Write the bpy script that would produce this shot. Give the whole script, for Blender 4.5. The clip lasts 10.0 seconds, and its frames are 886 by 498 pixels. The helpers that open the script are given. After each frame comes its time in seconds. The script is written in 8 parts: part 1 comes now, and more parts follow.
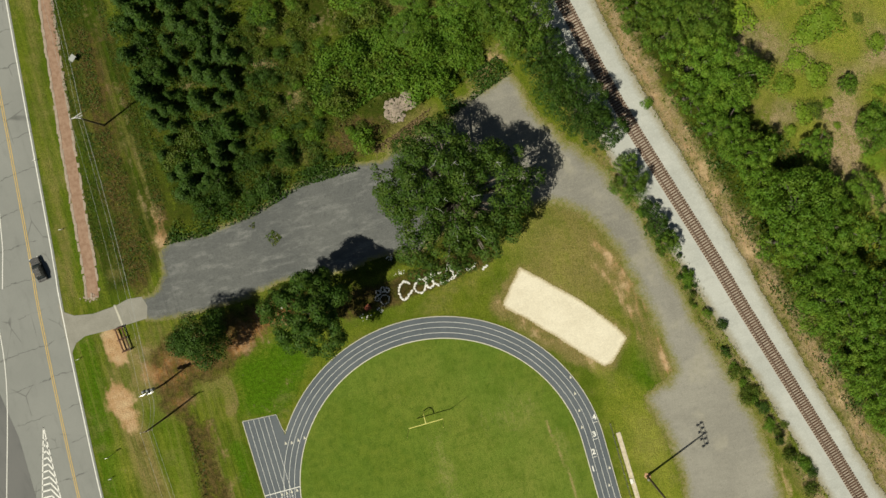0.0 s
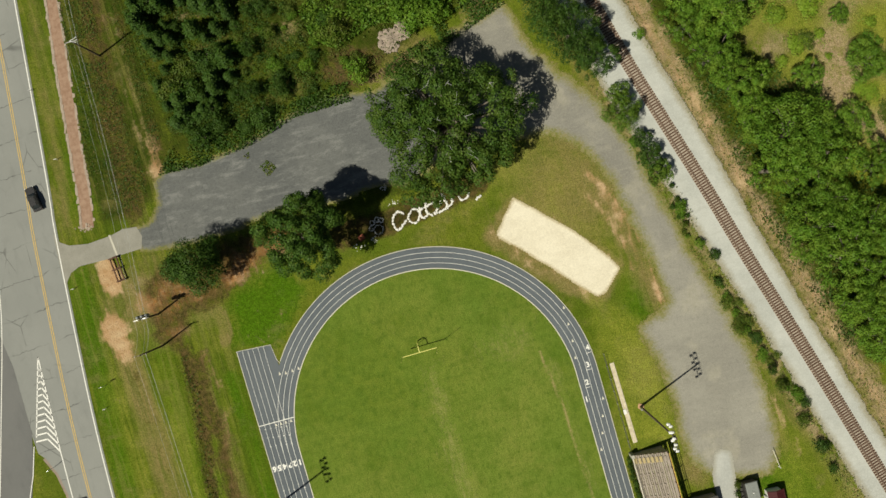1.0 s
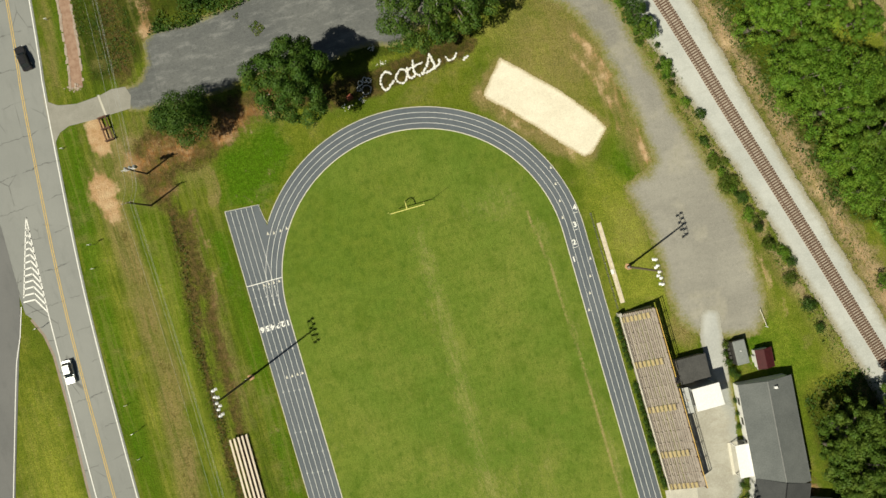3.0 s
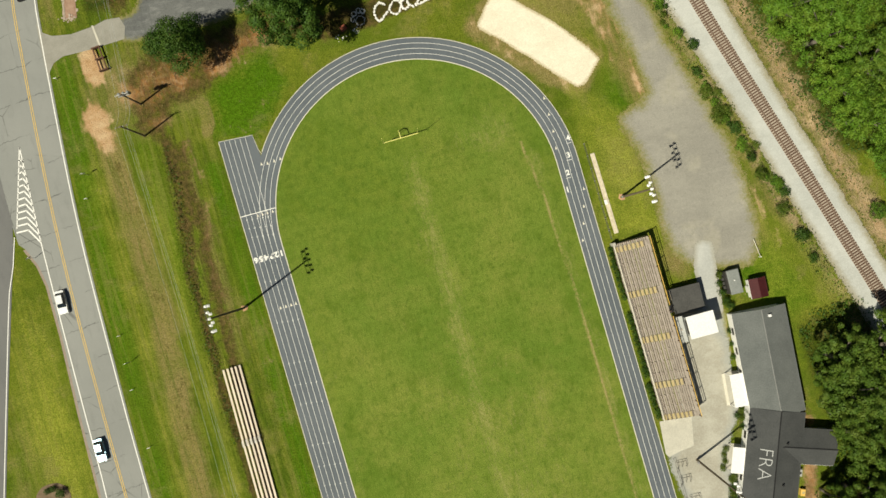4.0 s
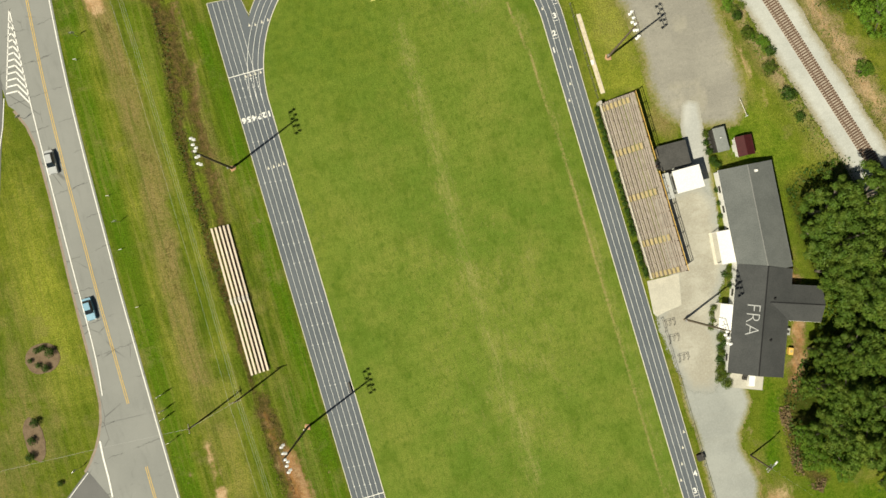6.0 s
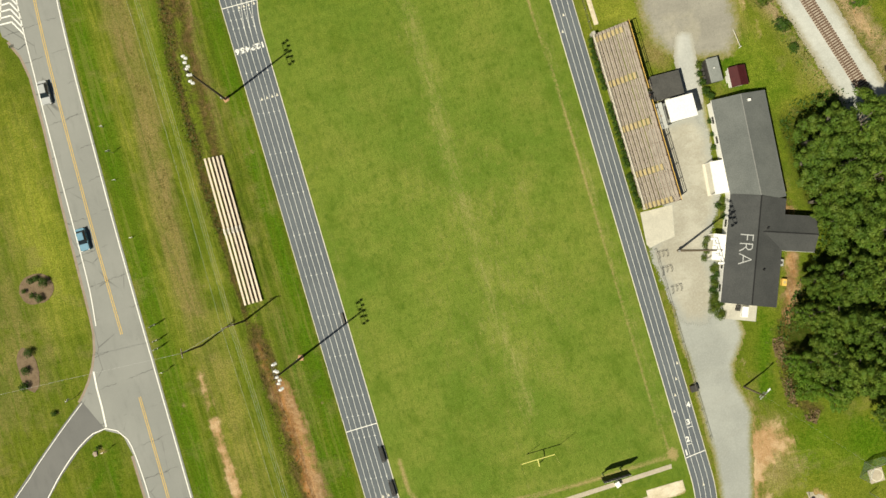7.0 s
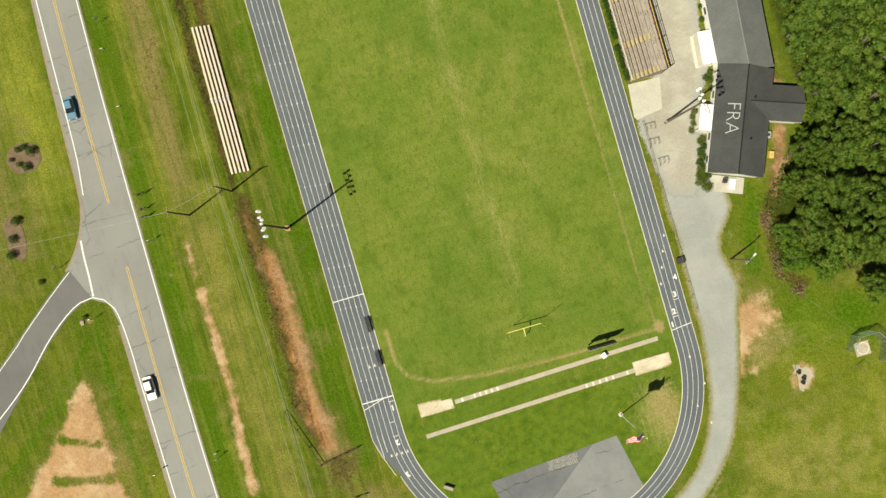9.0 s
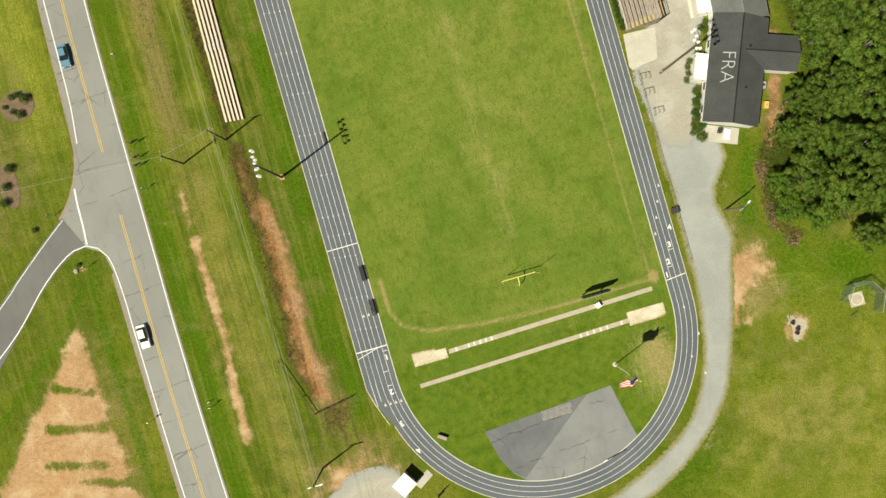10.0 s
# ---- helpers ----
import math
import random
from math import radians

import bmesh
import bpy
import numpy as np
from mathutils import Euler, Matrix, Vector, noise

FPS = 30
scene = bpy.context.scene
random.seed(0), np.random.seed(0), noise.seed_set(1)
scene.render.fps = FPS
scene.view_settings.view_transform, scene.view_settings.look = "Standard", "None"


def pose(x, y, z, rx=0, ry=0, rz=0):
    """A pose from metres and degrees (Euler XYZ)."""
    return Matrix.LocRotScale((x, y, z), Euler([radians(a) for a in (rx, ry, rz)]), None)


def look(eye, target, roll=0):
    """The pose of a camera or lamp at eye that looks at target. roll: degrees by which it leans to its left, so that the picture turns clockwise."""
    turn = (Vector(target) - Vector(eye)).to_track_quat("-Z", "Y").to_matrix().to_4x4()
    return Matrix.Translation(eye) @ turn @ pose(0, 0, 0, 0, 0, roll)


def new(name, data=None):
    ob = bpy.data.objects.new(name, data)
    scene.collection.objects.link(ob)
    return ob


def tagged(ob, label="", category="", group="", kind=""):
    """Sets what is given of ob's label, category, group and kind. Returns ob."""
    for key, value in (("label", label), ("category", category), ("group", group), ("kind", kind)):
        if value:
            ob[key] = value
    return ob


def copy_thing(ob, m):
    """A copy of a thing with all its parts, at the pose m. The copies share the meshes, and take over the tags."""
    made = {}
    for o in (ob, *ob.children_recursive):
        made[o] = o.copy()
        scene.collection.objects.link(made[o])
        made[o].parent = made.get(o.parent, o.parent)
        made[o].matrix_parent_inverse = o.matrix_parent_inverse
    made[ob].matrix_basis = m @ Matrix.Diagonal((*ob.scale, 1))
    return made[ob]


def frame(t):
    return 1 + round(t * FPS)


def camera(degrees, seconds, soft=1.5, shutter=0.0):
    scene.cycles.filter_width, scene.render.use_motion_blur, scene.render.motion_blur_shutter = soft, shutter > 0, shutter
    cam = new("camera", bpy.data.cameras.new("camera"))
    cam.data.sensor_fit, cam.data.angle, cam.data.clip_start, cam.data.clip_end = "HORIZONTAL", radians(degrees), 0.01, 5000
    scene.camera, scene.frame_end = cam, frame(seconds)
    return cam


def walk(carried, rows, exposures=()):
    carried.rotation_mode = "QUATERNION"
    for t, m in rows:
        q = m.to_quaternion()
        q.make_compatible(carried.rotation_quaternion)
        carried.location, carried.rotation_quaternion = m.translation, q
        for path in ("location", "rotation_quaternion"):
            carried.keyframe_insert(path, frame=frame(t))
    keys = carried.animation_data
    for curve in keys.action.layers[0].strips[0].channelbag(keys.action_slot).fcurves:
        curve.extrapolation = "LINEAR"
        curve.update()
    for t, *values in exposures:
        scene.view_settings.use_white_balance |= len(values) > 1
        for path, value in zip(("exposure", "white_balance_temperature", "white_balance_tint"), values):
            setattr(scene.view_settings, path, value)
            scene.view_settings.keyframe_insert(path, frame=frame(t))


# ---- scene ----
cam = camera(62.0, 10.0)
PATH = [
    (0, 13.284, 92.135, 145.451, -2.172, -0.350, -16.054),
    (0.5, 11.806, 84.754, 146.024, -1.950, -0.358, -16.046),
    (1, 10.266, 77.410, 146.524, -1.708, -0.377, -16.062),
    (1.5, 8.689, 69.934, 146.984, -1.454, -0.415, -16.092),
    (2, 7.044, 62.463, 147.392, -1.202, -0.465, -16.112),
    (2.5, 5.296, 54.970, 147.670, -0.942, -0.537, -16.134),
    (4, 0.051, 32.363, 147.946, -0.079, -0.773, -16.222),
    (4.5, -1.521, 24.849, 148.068, 0.168, -0.776, -16.278),
    (5, -2.862, 17.488, 148.247, 0.322, -0.726, -16.358),
    (5.5, -4.101, 10.366, 148.390, 0.393, -0.650, -16.419),
    (7, -7.544, -10.336, 148.346, 0.344, -0.458, -16.407),
    (7.5, -8.692, -16.948, 148.351, 0.288, -0.406, -16.346),
    (8, -9.788, -23.449, 148.378, 0.200, -0.358, -16.265),
    (8.5, -10.835, -29.522, 148.365, 0.109, -0.345, -16.223),
    (9, -11.827, -35.205, 148.323, 0.018, -0.365, -16.181),
    (9.5, -12.755, -40.357, 148.262, -0.064, -0.411, -16.133),
    (10, -13.693, -44.873, 148.152, -0.122, -0.461, -16.023),
]
EXPOSURE = [(0, -0.15, 7150, 2), (2.5, 0.04, 7150, 2), (4.5, 0.14, 7300, 2), (7.5, 0.28, 7450, 2), (10, 0.31, 7450, 2)]
walk(cam, [(t, pose(*row)) for t, *row in PATH], EXPOSURE)

# ---------------------------------------------------------------- light
world = bpy.data.worlds.new("sky")
world.use_nodes = True
scene.world = world
sky = world.node_tree.nodes.new("ShaderNodeTexSky")
sky.sky_type = "NISHITA"
sky.sun_disc = False
sky.sun_elevation, sky.sun_rotation = radians(56.5), radians(249)
sky.altitude = 200
back = world.node_tree.nodes["Background"]
back.inputs["Strength"].default_value = 0.031
world.node_tree.links.new(sky.outputs[0], back.inputs["Color"])
sun = new("sun", bpy.data.lights.new("sun", "SUN"))
sun.data.energy, sun.data.angle, sun.data.color = 4.9, radians(0.55), (1.0, 0.95, 0.87)
sun.matrix_world = look((-61.6, -23.7, 100), (0, 0, 0))


# ---------------------------------------------------------------- materials
class Nodes:
    """Short words for building one material's nodes."""

    def __init__(self, name):
        self.mat = bpy.data.materials.new(name)
        self.mat.use_nodes = True
        self.tree = self.mat.node_tree
        self.bsdf = self.tree.nodes["Principled BSDF"]
        self.spot = self.add("ShaderNodeTexCoord").outputs["Object"]

    def add(self, kind, **values):
        node = self.tree.nodes.new(kind)
        for key, value in values.items():
            setattr(node, key, value)
        return node

    def put(self, socket, value):
        if hasattr(value, "is_linked"):
            self.tree.links.new(value, socket)
        elif isinstance(value, (tuple, list)) and len(value) == 3 and socket.type == "RGBA":
            socket.default_value = (*value, 1)
        else:
            socket.default_value = value

    def noise(self, scale, detail=4.0, rough=0.55, spot=None, stretch=None):
        node = self.add("ShaderNodeTexNoise")
        node.inputs["Scale"].default_value, node.inputs["Detail"].default_value = scale, detail
        node.inputs["Roughness"].default_value = rough
        spot = spot or self.spot
        if stretch:
            scaler = self.add("ShaderNodeMapping")
            scaler.inputs["Scale"].default_value = stretch[:3]
            if len(stretch) > 3:
                scaler.inputs["Rotation"].default_value = (0, 0, radians(stretch[3]))
            self.put(scaler.inputs["Vector"], spot)
            spot = scaler.outputs[0]
        self.put(node.inputs["Vector"], spot)
        return node.outputs[0]

    def span(self, value, a, b, lo=0.0, hi=1.0):
        node = self.add("ShaderNodeMapRange", interpolation_type="SMOOTHSTEP")
        for key, v in (("Value", value), ("From Min", a), ("From Max", b), ("To Min", lo), ("To Max", hi)):
            self.put(node.inputs[key], v)
        return node.outputs[0]

    def math(self, op, a, b=0.0):
        node = self.add("ShaderNodeMath", operation=op)
        self.put(node.inputs[0], a), self.put(node.inputs[1], b)
        return node.outputs[0]

    def mix(self, fac, a, b, kind="MIX"):
        node = self.add("ShaderNodeMix", data_type="RGBA", blend_type=kind)
        self.put(node.inputs[0], fac), self.put(node.inputs[6], a), self.put(node.inputs[7], b)
        return node.outputs[2]

    def done(self, color, rough=0.8, bump=None, distance=0.03, metallic=0.0, specular=0.3):
        self.put(self.bsdf.inputs["Base Color"], color)
        self.put(self.bsdf.inputs["Roughness"], rough)
        self.put(self.bsdf.inputs["Metallic"], metallic)
        self.put(self.bsdf.inputs["Specular IOR Level"], specular)
        if bump is not None:
            node = self.add("ShaderNodeBump")
            node.inputs["Strength"].default_value, node.inputs["Distance"].default_value = 1.0, distance
            self.put(node.inputs["Height"], bump)
            self.put(self.bsdf.inputs["Normal"], node.outputs[0])
        return self.mat


def plain(name, a, b, scale=1.5, fine=12.0, rough=0.7, metallic=0.0, bump=0.01, specular=0.3, vary=0.0):
    """A surface that wanders between two colours, with fine grain and a little relief."""
    n = Nodes(name)
    large, small = n.noise(scale, 5), n.noise(fine, 3)
    color = n.mix(n.span(large, 0.3, 0.7), a, b)
    color = n.mix(0.35, color, n.mix(n.span(small, 0.3, 0.7), tuple(c * 0.72 for c in a), tuple(min(1, c * 1.2) for c in b)))
    if vary:
        info = n.add("ShaderNodeObjectInfo")
        color = n.mix(n.math("MULTIPLY", info.outputs["Random"], vary), color, tuple(c * 0.45 for c in a))
    return n.done(color, rough, small, bump, metallic, specular)


def asphalt(name, a, b, patch=0.05, crack=0.0):
    n = Nodes(name)
    large, mid, grit = n.noise(patch, 5, 0.6), n.noise(0.7, 5, 0.6, stretch=(1, 0.25, 1)), n.noise(14, 2)
    color = n.mix(n.span(large, 0.35, 0.65), a, b)
    color = n.mix(n.span(mid, 0.5, 0.75, 0, 0.35), color, tuple(c * 0.7 for c in a))
    color = n.mix(n.span(grit, 0.35, 0.7, 0, 0.3), color, tuple(c * 1.35 for c in b))
    if crack:
        cells = n.add("ShaderNodeTexVoronoi", feature="DISTANCE_TO_EDGE")
        cells.inputs["Scale"].default_value = crack
        bent = n.add("ShaderNodeVectorMath", operation="ADD")
        wobble = n.add("ShaderNodeTexNoise")
        wobble.inputs["Scale"].default_value = 0.9
        scaler = n.add("ShaderNodeMapping")
        scaler.inputs["Scale"].default_value = (1.0, 0.55, 1)
        n.put(scaler.inputs["Vector"], n.spot)
        n.put(bent.inputs[0], scaler.outputs[0]), n.put(bent.inputs[1], wobble.outputs["Color"])
        n.put(cells.inputs["Vector"], bent.outputs[0])
        line = n.span(cells.outputs["Distance"], 0.003, 0.014, 1, 0)
        place = n.add("ShaderNodeSeparateXYZ")
        n.put(place.inputs[0], n.spot)
        along = n.math("ADD", n.math("MULTIPLY", place.outputs[1], 0.15), n.math("MULTIPLY", n.noise(0.35, 5, 0.7), 0.32))
        along = n.math("ADD", along, n.math("MULTIPLY", place.outputs[0], -0.012))
        across = n.span(n.math("ABSOLUTE", n.math("SUBTRACT", n.math("FRACT", along), 0.5)), 0.004, 0.017, 1, 0)
        across = n.math("MULTIPLY", across, n.span(n.noise(0.22, 3, 0.6), 0.42, 0.56))
        color = n.mix(n.math("MULTIPLY", across, 0.75), color, tuple(c * 0.35 for c in a))
        some = n.span(n.noise(0.11, 3), 0.5, 0.62)
        color = n.mix(n.math("MULTIPLY", n.math("MULTIPLY", line, some), 0.6), color, tuple(c * 0.35 for c in a))
    return n.done(color, 0.85, grit, 0.008)


def leafy(name, dark, light, odd):
    """Leaves: each clump has its own tone, some light comes through."""
    n = Nodes(name)
    geo = n.add("ShaderNodeNewGeometry")
    info = n.add("ShaderNodeObjectInfo")
    color = n.mix(n.span(geo.outputs["Random Per Island"], -0.8, 1.8), dark, light)
    color = n.mix(n.span(n.noise(0.45, 5, 0.65), 0.42, 0.66, 0, 0.8), color, odd)
    color = n.mix(n.math("MULTIPLY", info.outputs["Random"], 0.35), color, tuple(c * 0.55 for c in dark))
    n.done(color, 0.6, specular=0.25)
    through_leaf = n.add("ShaderNodeBsdfTranslucent")
    n.put(through_leaf.inputs["Color"], color)
    blend = n.add("ShaderNodeMixShader")
    blend.inputs[0].default_value = 0.2
    n.tree.links.new(n.bsdf.outputs[0], blend.inputs[1])
    n.tree.links.new(through_leaf.outputs[0], blend.inputs[2])
    n.tree.links.new(blend.outputs[0], n.tree.nodes["Material Output"].inputs["Surface"])
    return n.mat


def ground_cover():
    """Rough grass with clay, dry, lush, scrubby and sandy places, dark forest ground and painted-in shade; where each
    lies is held in the mesh.
    """
    n = Nodes("rough_grass")
    cover, lie = n.add("ShaderNodeAttribute", attribute_name="cover"), n.add("ShaderNodeAttribute", attribute_name="lie")
    parts, more = n.add("ShaderNodeSeparateColor"), n.add("ShaderNodeSeparateColor")
    n.put(parts.inputs[0], cover.outputs["Color"]), n.put(more.inputs[0], lie.outputs["Color"])
    wide, patch, tuft, grain = n.noise(0.035, 4), n.noise(0.22, 6, 0.66), n.noise(1.3, 7, 0.72), n.noise(3.6, 6, 0.8)
    mottle = n.noise(0.7, 7, 0.7, stretch=(1.1, 0.7, 1, 8))
    mown = n.noise(0.8, 6, 0.65, stretch=(1.6, 0.14, 1, 2))
    color = n.mix(n.span(wide, 0.36, 0.64), (0.140, 0.190, 0.020), (0.205, 0.232, 0.030))
    color = n.mix(n.span(patch, 0.46, 0.66, 0, 0.6), color, (0.255, 0.236, 0.060))
    color = n.mix(n.span(mottle, 0.46, 0.68, 0, 0.6), color, (0.066, 0.120, 0.010))
    color = n.mix(n.span(tuft, 0.46, 0.75, 0, 0.5), color, (0.052, 0.094, 0.010))
    color = n.mix(n.span(n.noise(0.085, 5, 0.6), 0.46, 0.62, 0, 0.6), color, (0.084, 0.138, 0.014))
    streaks = n.math("MULTIPLY", more.outputs[0], n.span(mown, 0.40, 0.66))
    color = n.mix(n.math("MULTIPLY", streaks, 0.7), color, (0.048, 0.090, 0.009))

    def where(channel, spread, rough=tuft):
        edge = n.math("ADD", channel, n.math("MULTIPLY", n.math("SUBTRACT", rough, 0.5), spread))
        return n.math("ADD", edge, n.math("MULTIPLY", n.math("SUBTRACT", patch, 0.5), spread))

    lush = n.mix(n.span(tuft, 0.34, 0.70), (0.090, 0.200, 0.010), (0.046, 0.116, 0.006))
    lush = n.mix(n.math("MULTIPLY", n.span(mown, 0.42, 0.64, 0, 0.8), more.outputs[0]), lush, (0.112, 0.175, 0.014))
    color = n.mix(n.span(where(parts.outputs[2], 1.3), 0.2, 0.8, 0, 0.92), color, lush)
    dry = n.mix(n.span(tuft, 0.30, 0.72), (0.345, 0.262, 0.128), (0.232, 0.190, 0.062))
    dry = n.mix(n.span(mown, 0.42, 0.66, 0, 0.45), dry, (0.185, 0.190, 0.036))
    color = n.mix(n.span(where(parts.outputs[1], 1.2, mown), 0.15, 0.9, 0, 0.9), color, dry)
    # Dark forest ground; also laid where shade is put into the colour.
    floor_shade = n.mix(n.span(tuft, 0.38, 0.66), (0.030, 0.054, 0.007), (0.064, 0.072, 0.016))
    floor_shade = n.mix(n.span(patch, 0.44, 0.66, 0, 0.8), floor_shade, (0.074, 0.088, 0.012))
    color = n.mix(n.span(where(cover.outputs["Alpha"], 1.0), 0.25, 0.7, 0, 0.95), color, floor_shade)
    soil = n.mix(n.span(tuft, 0.34, 0.68), (0.500, 0.375, 0.250), (0.365, 0.275, 0.150))
    soil = n.mix(n.span(mottle, 0.46, 0.64, 0, 0.65), soil, (0.225, 0.225, 0.050))
    color = n.mix(n.span(where(more.outputs[2], 1.8), 0.25, 0.8, 0, 0.92), color, soil)
    bright = n.mix(n.span(tuft, 0.34, 0.70), (0.345, 0.360, 0.056), (0.225, 0.275, 0.032))
    bright = n.mix(n.span(mown, 0.44, 0.66, 0, 0.4), bright, (0.170, 0.225, 0.022))
    color = n.mix(n.span(where(lie.outputs["Alpha"], 0.7, patch), 0.0, 1.1, 0, 0.95), color, bright)
    color = n.mix(n.span(n.noise(0.075, 6, 0.66, stretch=(1.0, 0.7, 1, 25)), 0.48, 0.62, 0, 0.42), color, (0.130, 0.185, 0.018))
    color = n.mix(n.span(n.noise(0.12, 6, 0.68, stretch=(0.8, 1.1, 1, 60)), 0.54, 0.68, 0, 0.4), color, (0.285, 0.240, 0.095))
    swath = n.noise(0.55, 5, 0.6, stretch=(1.7, 0.07, 1, 2))
    color = n.mix(n.math("MULTIPLY", more.outputs[0], n.span(swath, 0.50, 0.62, 0, 0.42)), color, (0.078, 0.134, 0.012))
    color = n.mix(n.math("MULTIPLY", more.outputs[0], n.span(swath, 0.49, 0.38, 0, 0.34)), color, (0.275, 0.262, 0.070))
    stretched = n.math("ADD", n.math("MULTIPLY", tuft, 0.5), n.math("MULTIPLY", mown, 0.5))
    scrub_at = n.span(where(more.outputs[1], 1.5, stretched), 0.25, 0.75, 0, 0.93)
    scrub_shade = n.mix(n.span(tuft, 0.36, 0.66), (0.150, 0.098, 0.042), (0.046, 0.044, 0.014))
    scrub_shade = n.mix(n.span(mottle, 0.46, 0.62, 0, 0.75), scrub_shade, n.mix(n.span(grain, 0.36, 0.64), (0.150, 0.150, 0.024), (0.070, 0.092, 0.012)))
    # Near-black over 1: ditch shade put into the colour, and the letters' dark soil.
    scrub_shade = n.mix(n.span(more.outputs[1], 1.0, 1.3), scrub_shade, (0.024, 0.019, 0.009))
    color = n.mix(scrub_at, color, scrub_shade)
    clay = n.mix(n.span(tuft, 0.30, 0.70), (0.520, 0.340, 0.188), (0.400, 0.238, 0.118))
    clay = n.mix(n.span(patch, 0.45, 0.68), clay, (0.565, 0.410, 0.250))
    red = n.mix(n.span(mown, 0.36, 0.64), (0.360, 0.165, 0.056), (0.110, 0.056, 0.024))
    clay = n.mix(n.math("MULTIPLY", more.outputs[1], n.span(tuft, 0.36, 0.58, 0.5, 1)), clay, red)
    color = n.mix(n.span(grain, 0.36, 0.64, 0, 0.75), color, n.mix(0.55, color, (0.012, 0.020, 0.001)))
    color = n.mix(n.span(where(parts.outputs[0], 1.4, stretched), 0.28, 0.74), color, clay)
    color = n.mix(n.span(grain, 0.40, 0.66, 0, 0.3), color, n.mix(0.5, color, (0.050, 0.040, 0.010)))
    return n.done(color, 1.0, n.math("ADD", tuft, n.math("MULTIPLY", grain, 0.6)), 0.25, specular=0.0)


def turf_cover():
    """The mown field: faint mowing lines both ways, worn places, a yellowish middle."""
    n = Nodes("mown_turf")
    worn = n.add("ShaderNodeAttribute", attribute_name="cover")
    parts = n.add("ShaderNodeSeparateColor")
    n.put(parts.inputs[0], worn.outputs["Color"])
    wide, patch = n.noise(0.03, 4), n.noise(0.11, 7, 0.68)
    band = n.noise(0.35, 5, 0.65, stretch=(0.09, 1.3, 1, -3))
    comb = n.noise(1.1, 6, 0.7, stretch=(1.5, 0.22, 1))
    mottle, tuft, grain = n.noise(0.55, 7, 0.72), n.noise(1.8, 6, 0.72), n.noise(4.2, 6, 0.8)
    color = n.mix(n.span(wide, 0.36, 0.64), (0.142, 0.220, 0.034), (0.204, 0.262, 0.048))
    color = n.mix(n.span(patch, 0.40, 0.66, 0, 0.6), color, (0.255, 0.275, 0.062))
    color = n.mix(n.span(band, 0.42, 0.64, 0, 0.2), color, (0.092, 0.156, 0.018))
    color = n.mix(n.span(mottle, 0.44, 0.72, 0, 0.55), color, (0.090, 0.152, 0.018))
    color = n.mix(n.span(comb, 0.42, 0.70, 0, 0.34), color, (0.088, 0.150, 0.017))
    color = n.mix(n.span(tuft, 0.46, 0.72, 0, 0.3), color, (0.074, 0.130, 0.014))
    color = n.mix(n.span(n.noise(0.16, 6, 0.7, stretch=(1.2, 0.8, 1, 20)), 0.50, 0.66, 0, 0.55), color, (0.086, 0.150, 0.016))
    color = n.mix(n.span(n.noise(0.9, 5, 0.75), 0.56, 0.72, 0, 0.45), color, (0.290, 0.300, 0.070))
    dash = n.noise(1.25, 3, 0.6, stretch=(1.3, 0.65, 1, -22))
    color = n.mix(n.span(dash, 0.54, 0.66, 0, 0.45), color, (0.070, 0.128, 0.018))
    lush = n.mix(n.span(mottle, 0.34, 0.68), (0.142, 0.202, 0.020), (0.062, 0.128, 0.012))
    color = n.mix(n.math("MULTIPLY", parts.outputs[2], n.span(patch, 0.30, 0.62, 0.3, 1)), color, lush)
    edge = n.math("ADD", parts.outputs[1], n.math("MULTIPLY", n.math("SUBTRACT", tuft, 0.5), 1.3))
    edge = n.math("ADD", edge, n.math("MULTIPLY", n.math("SUBTRACT", comb, 0.5), 1.6))
    edge = n.math("ADD", edge, n.math("MULTIPLY", n.math("SUBTRACT", patch, 0.5), 1.2))
    color = n.mix(n.span(edge, 0.2, 1.1, 0, 0.7), color, (0.390, 0.360, 0.140))
    bare = n.math("ADD", parts.outputs[0], n.math("MULTIPLY", n.math("SUBTRACT", tuft, 0.5), 0.9))
    color = n.mix(n.span(bare, 0.3, 0.85, 0, 0.85), color, (0.430, 0.325, 0.160))
    color = n.mix(n.span(grain, 0.36, 0.64, 0, 0.7), color, n.mix(0.55, color, (0.02, 0.035, 0.002)))
    return n.done(color, 1.0, n.math("ADD", tuft, grain), 0.10, specular=0.0)


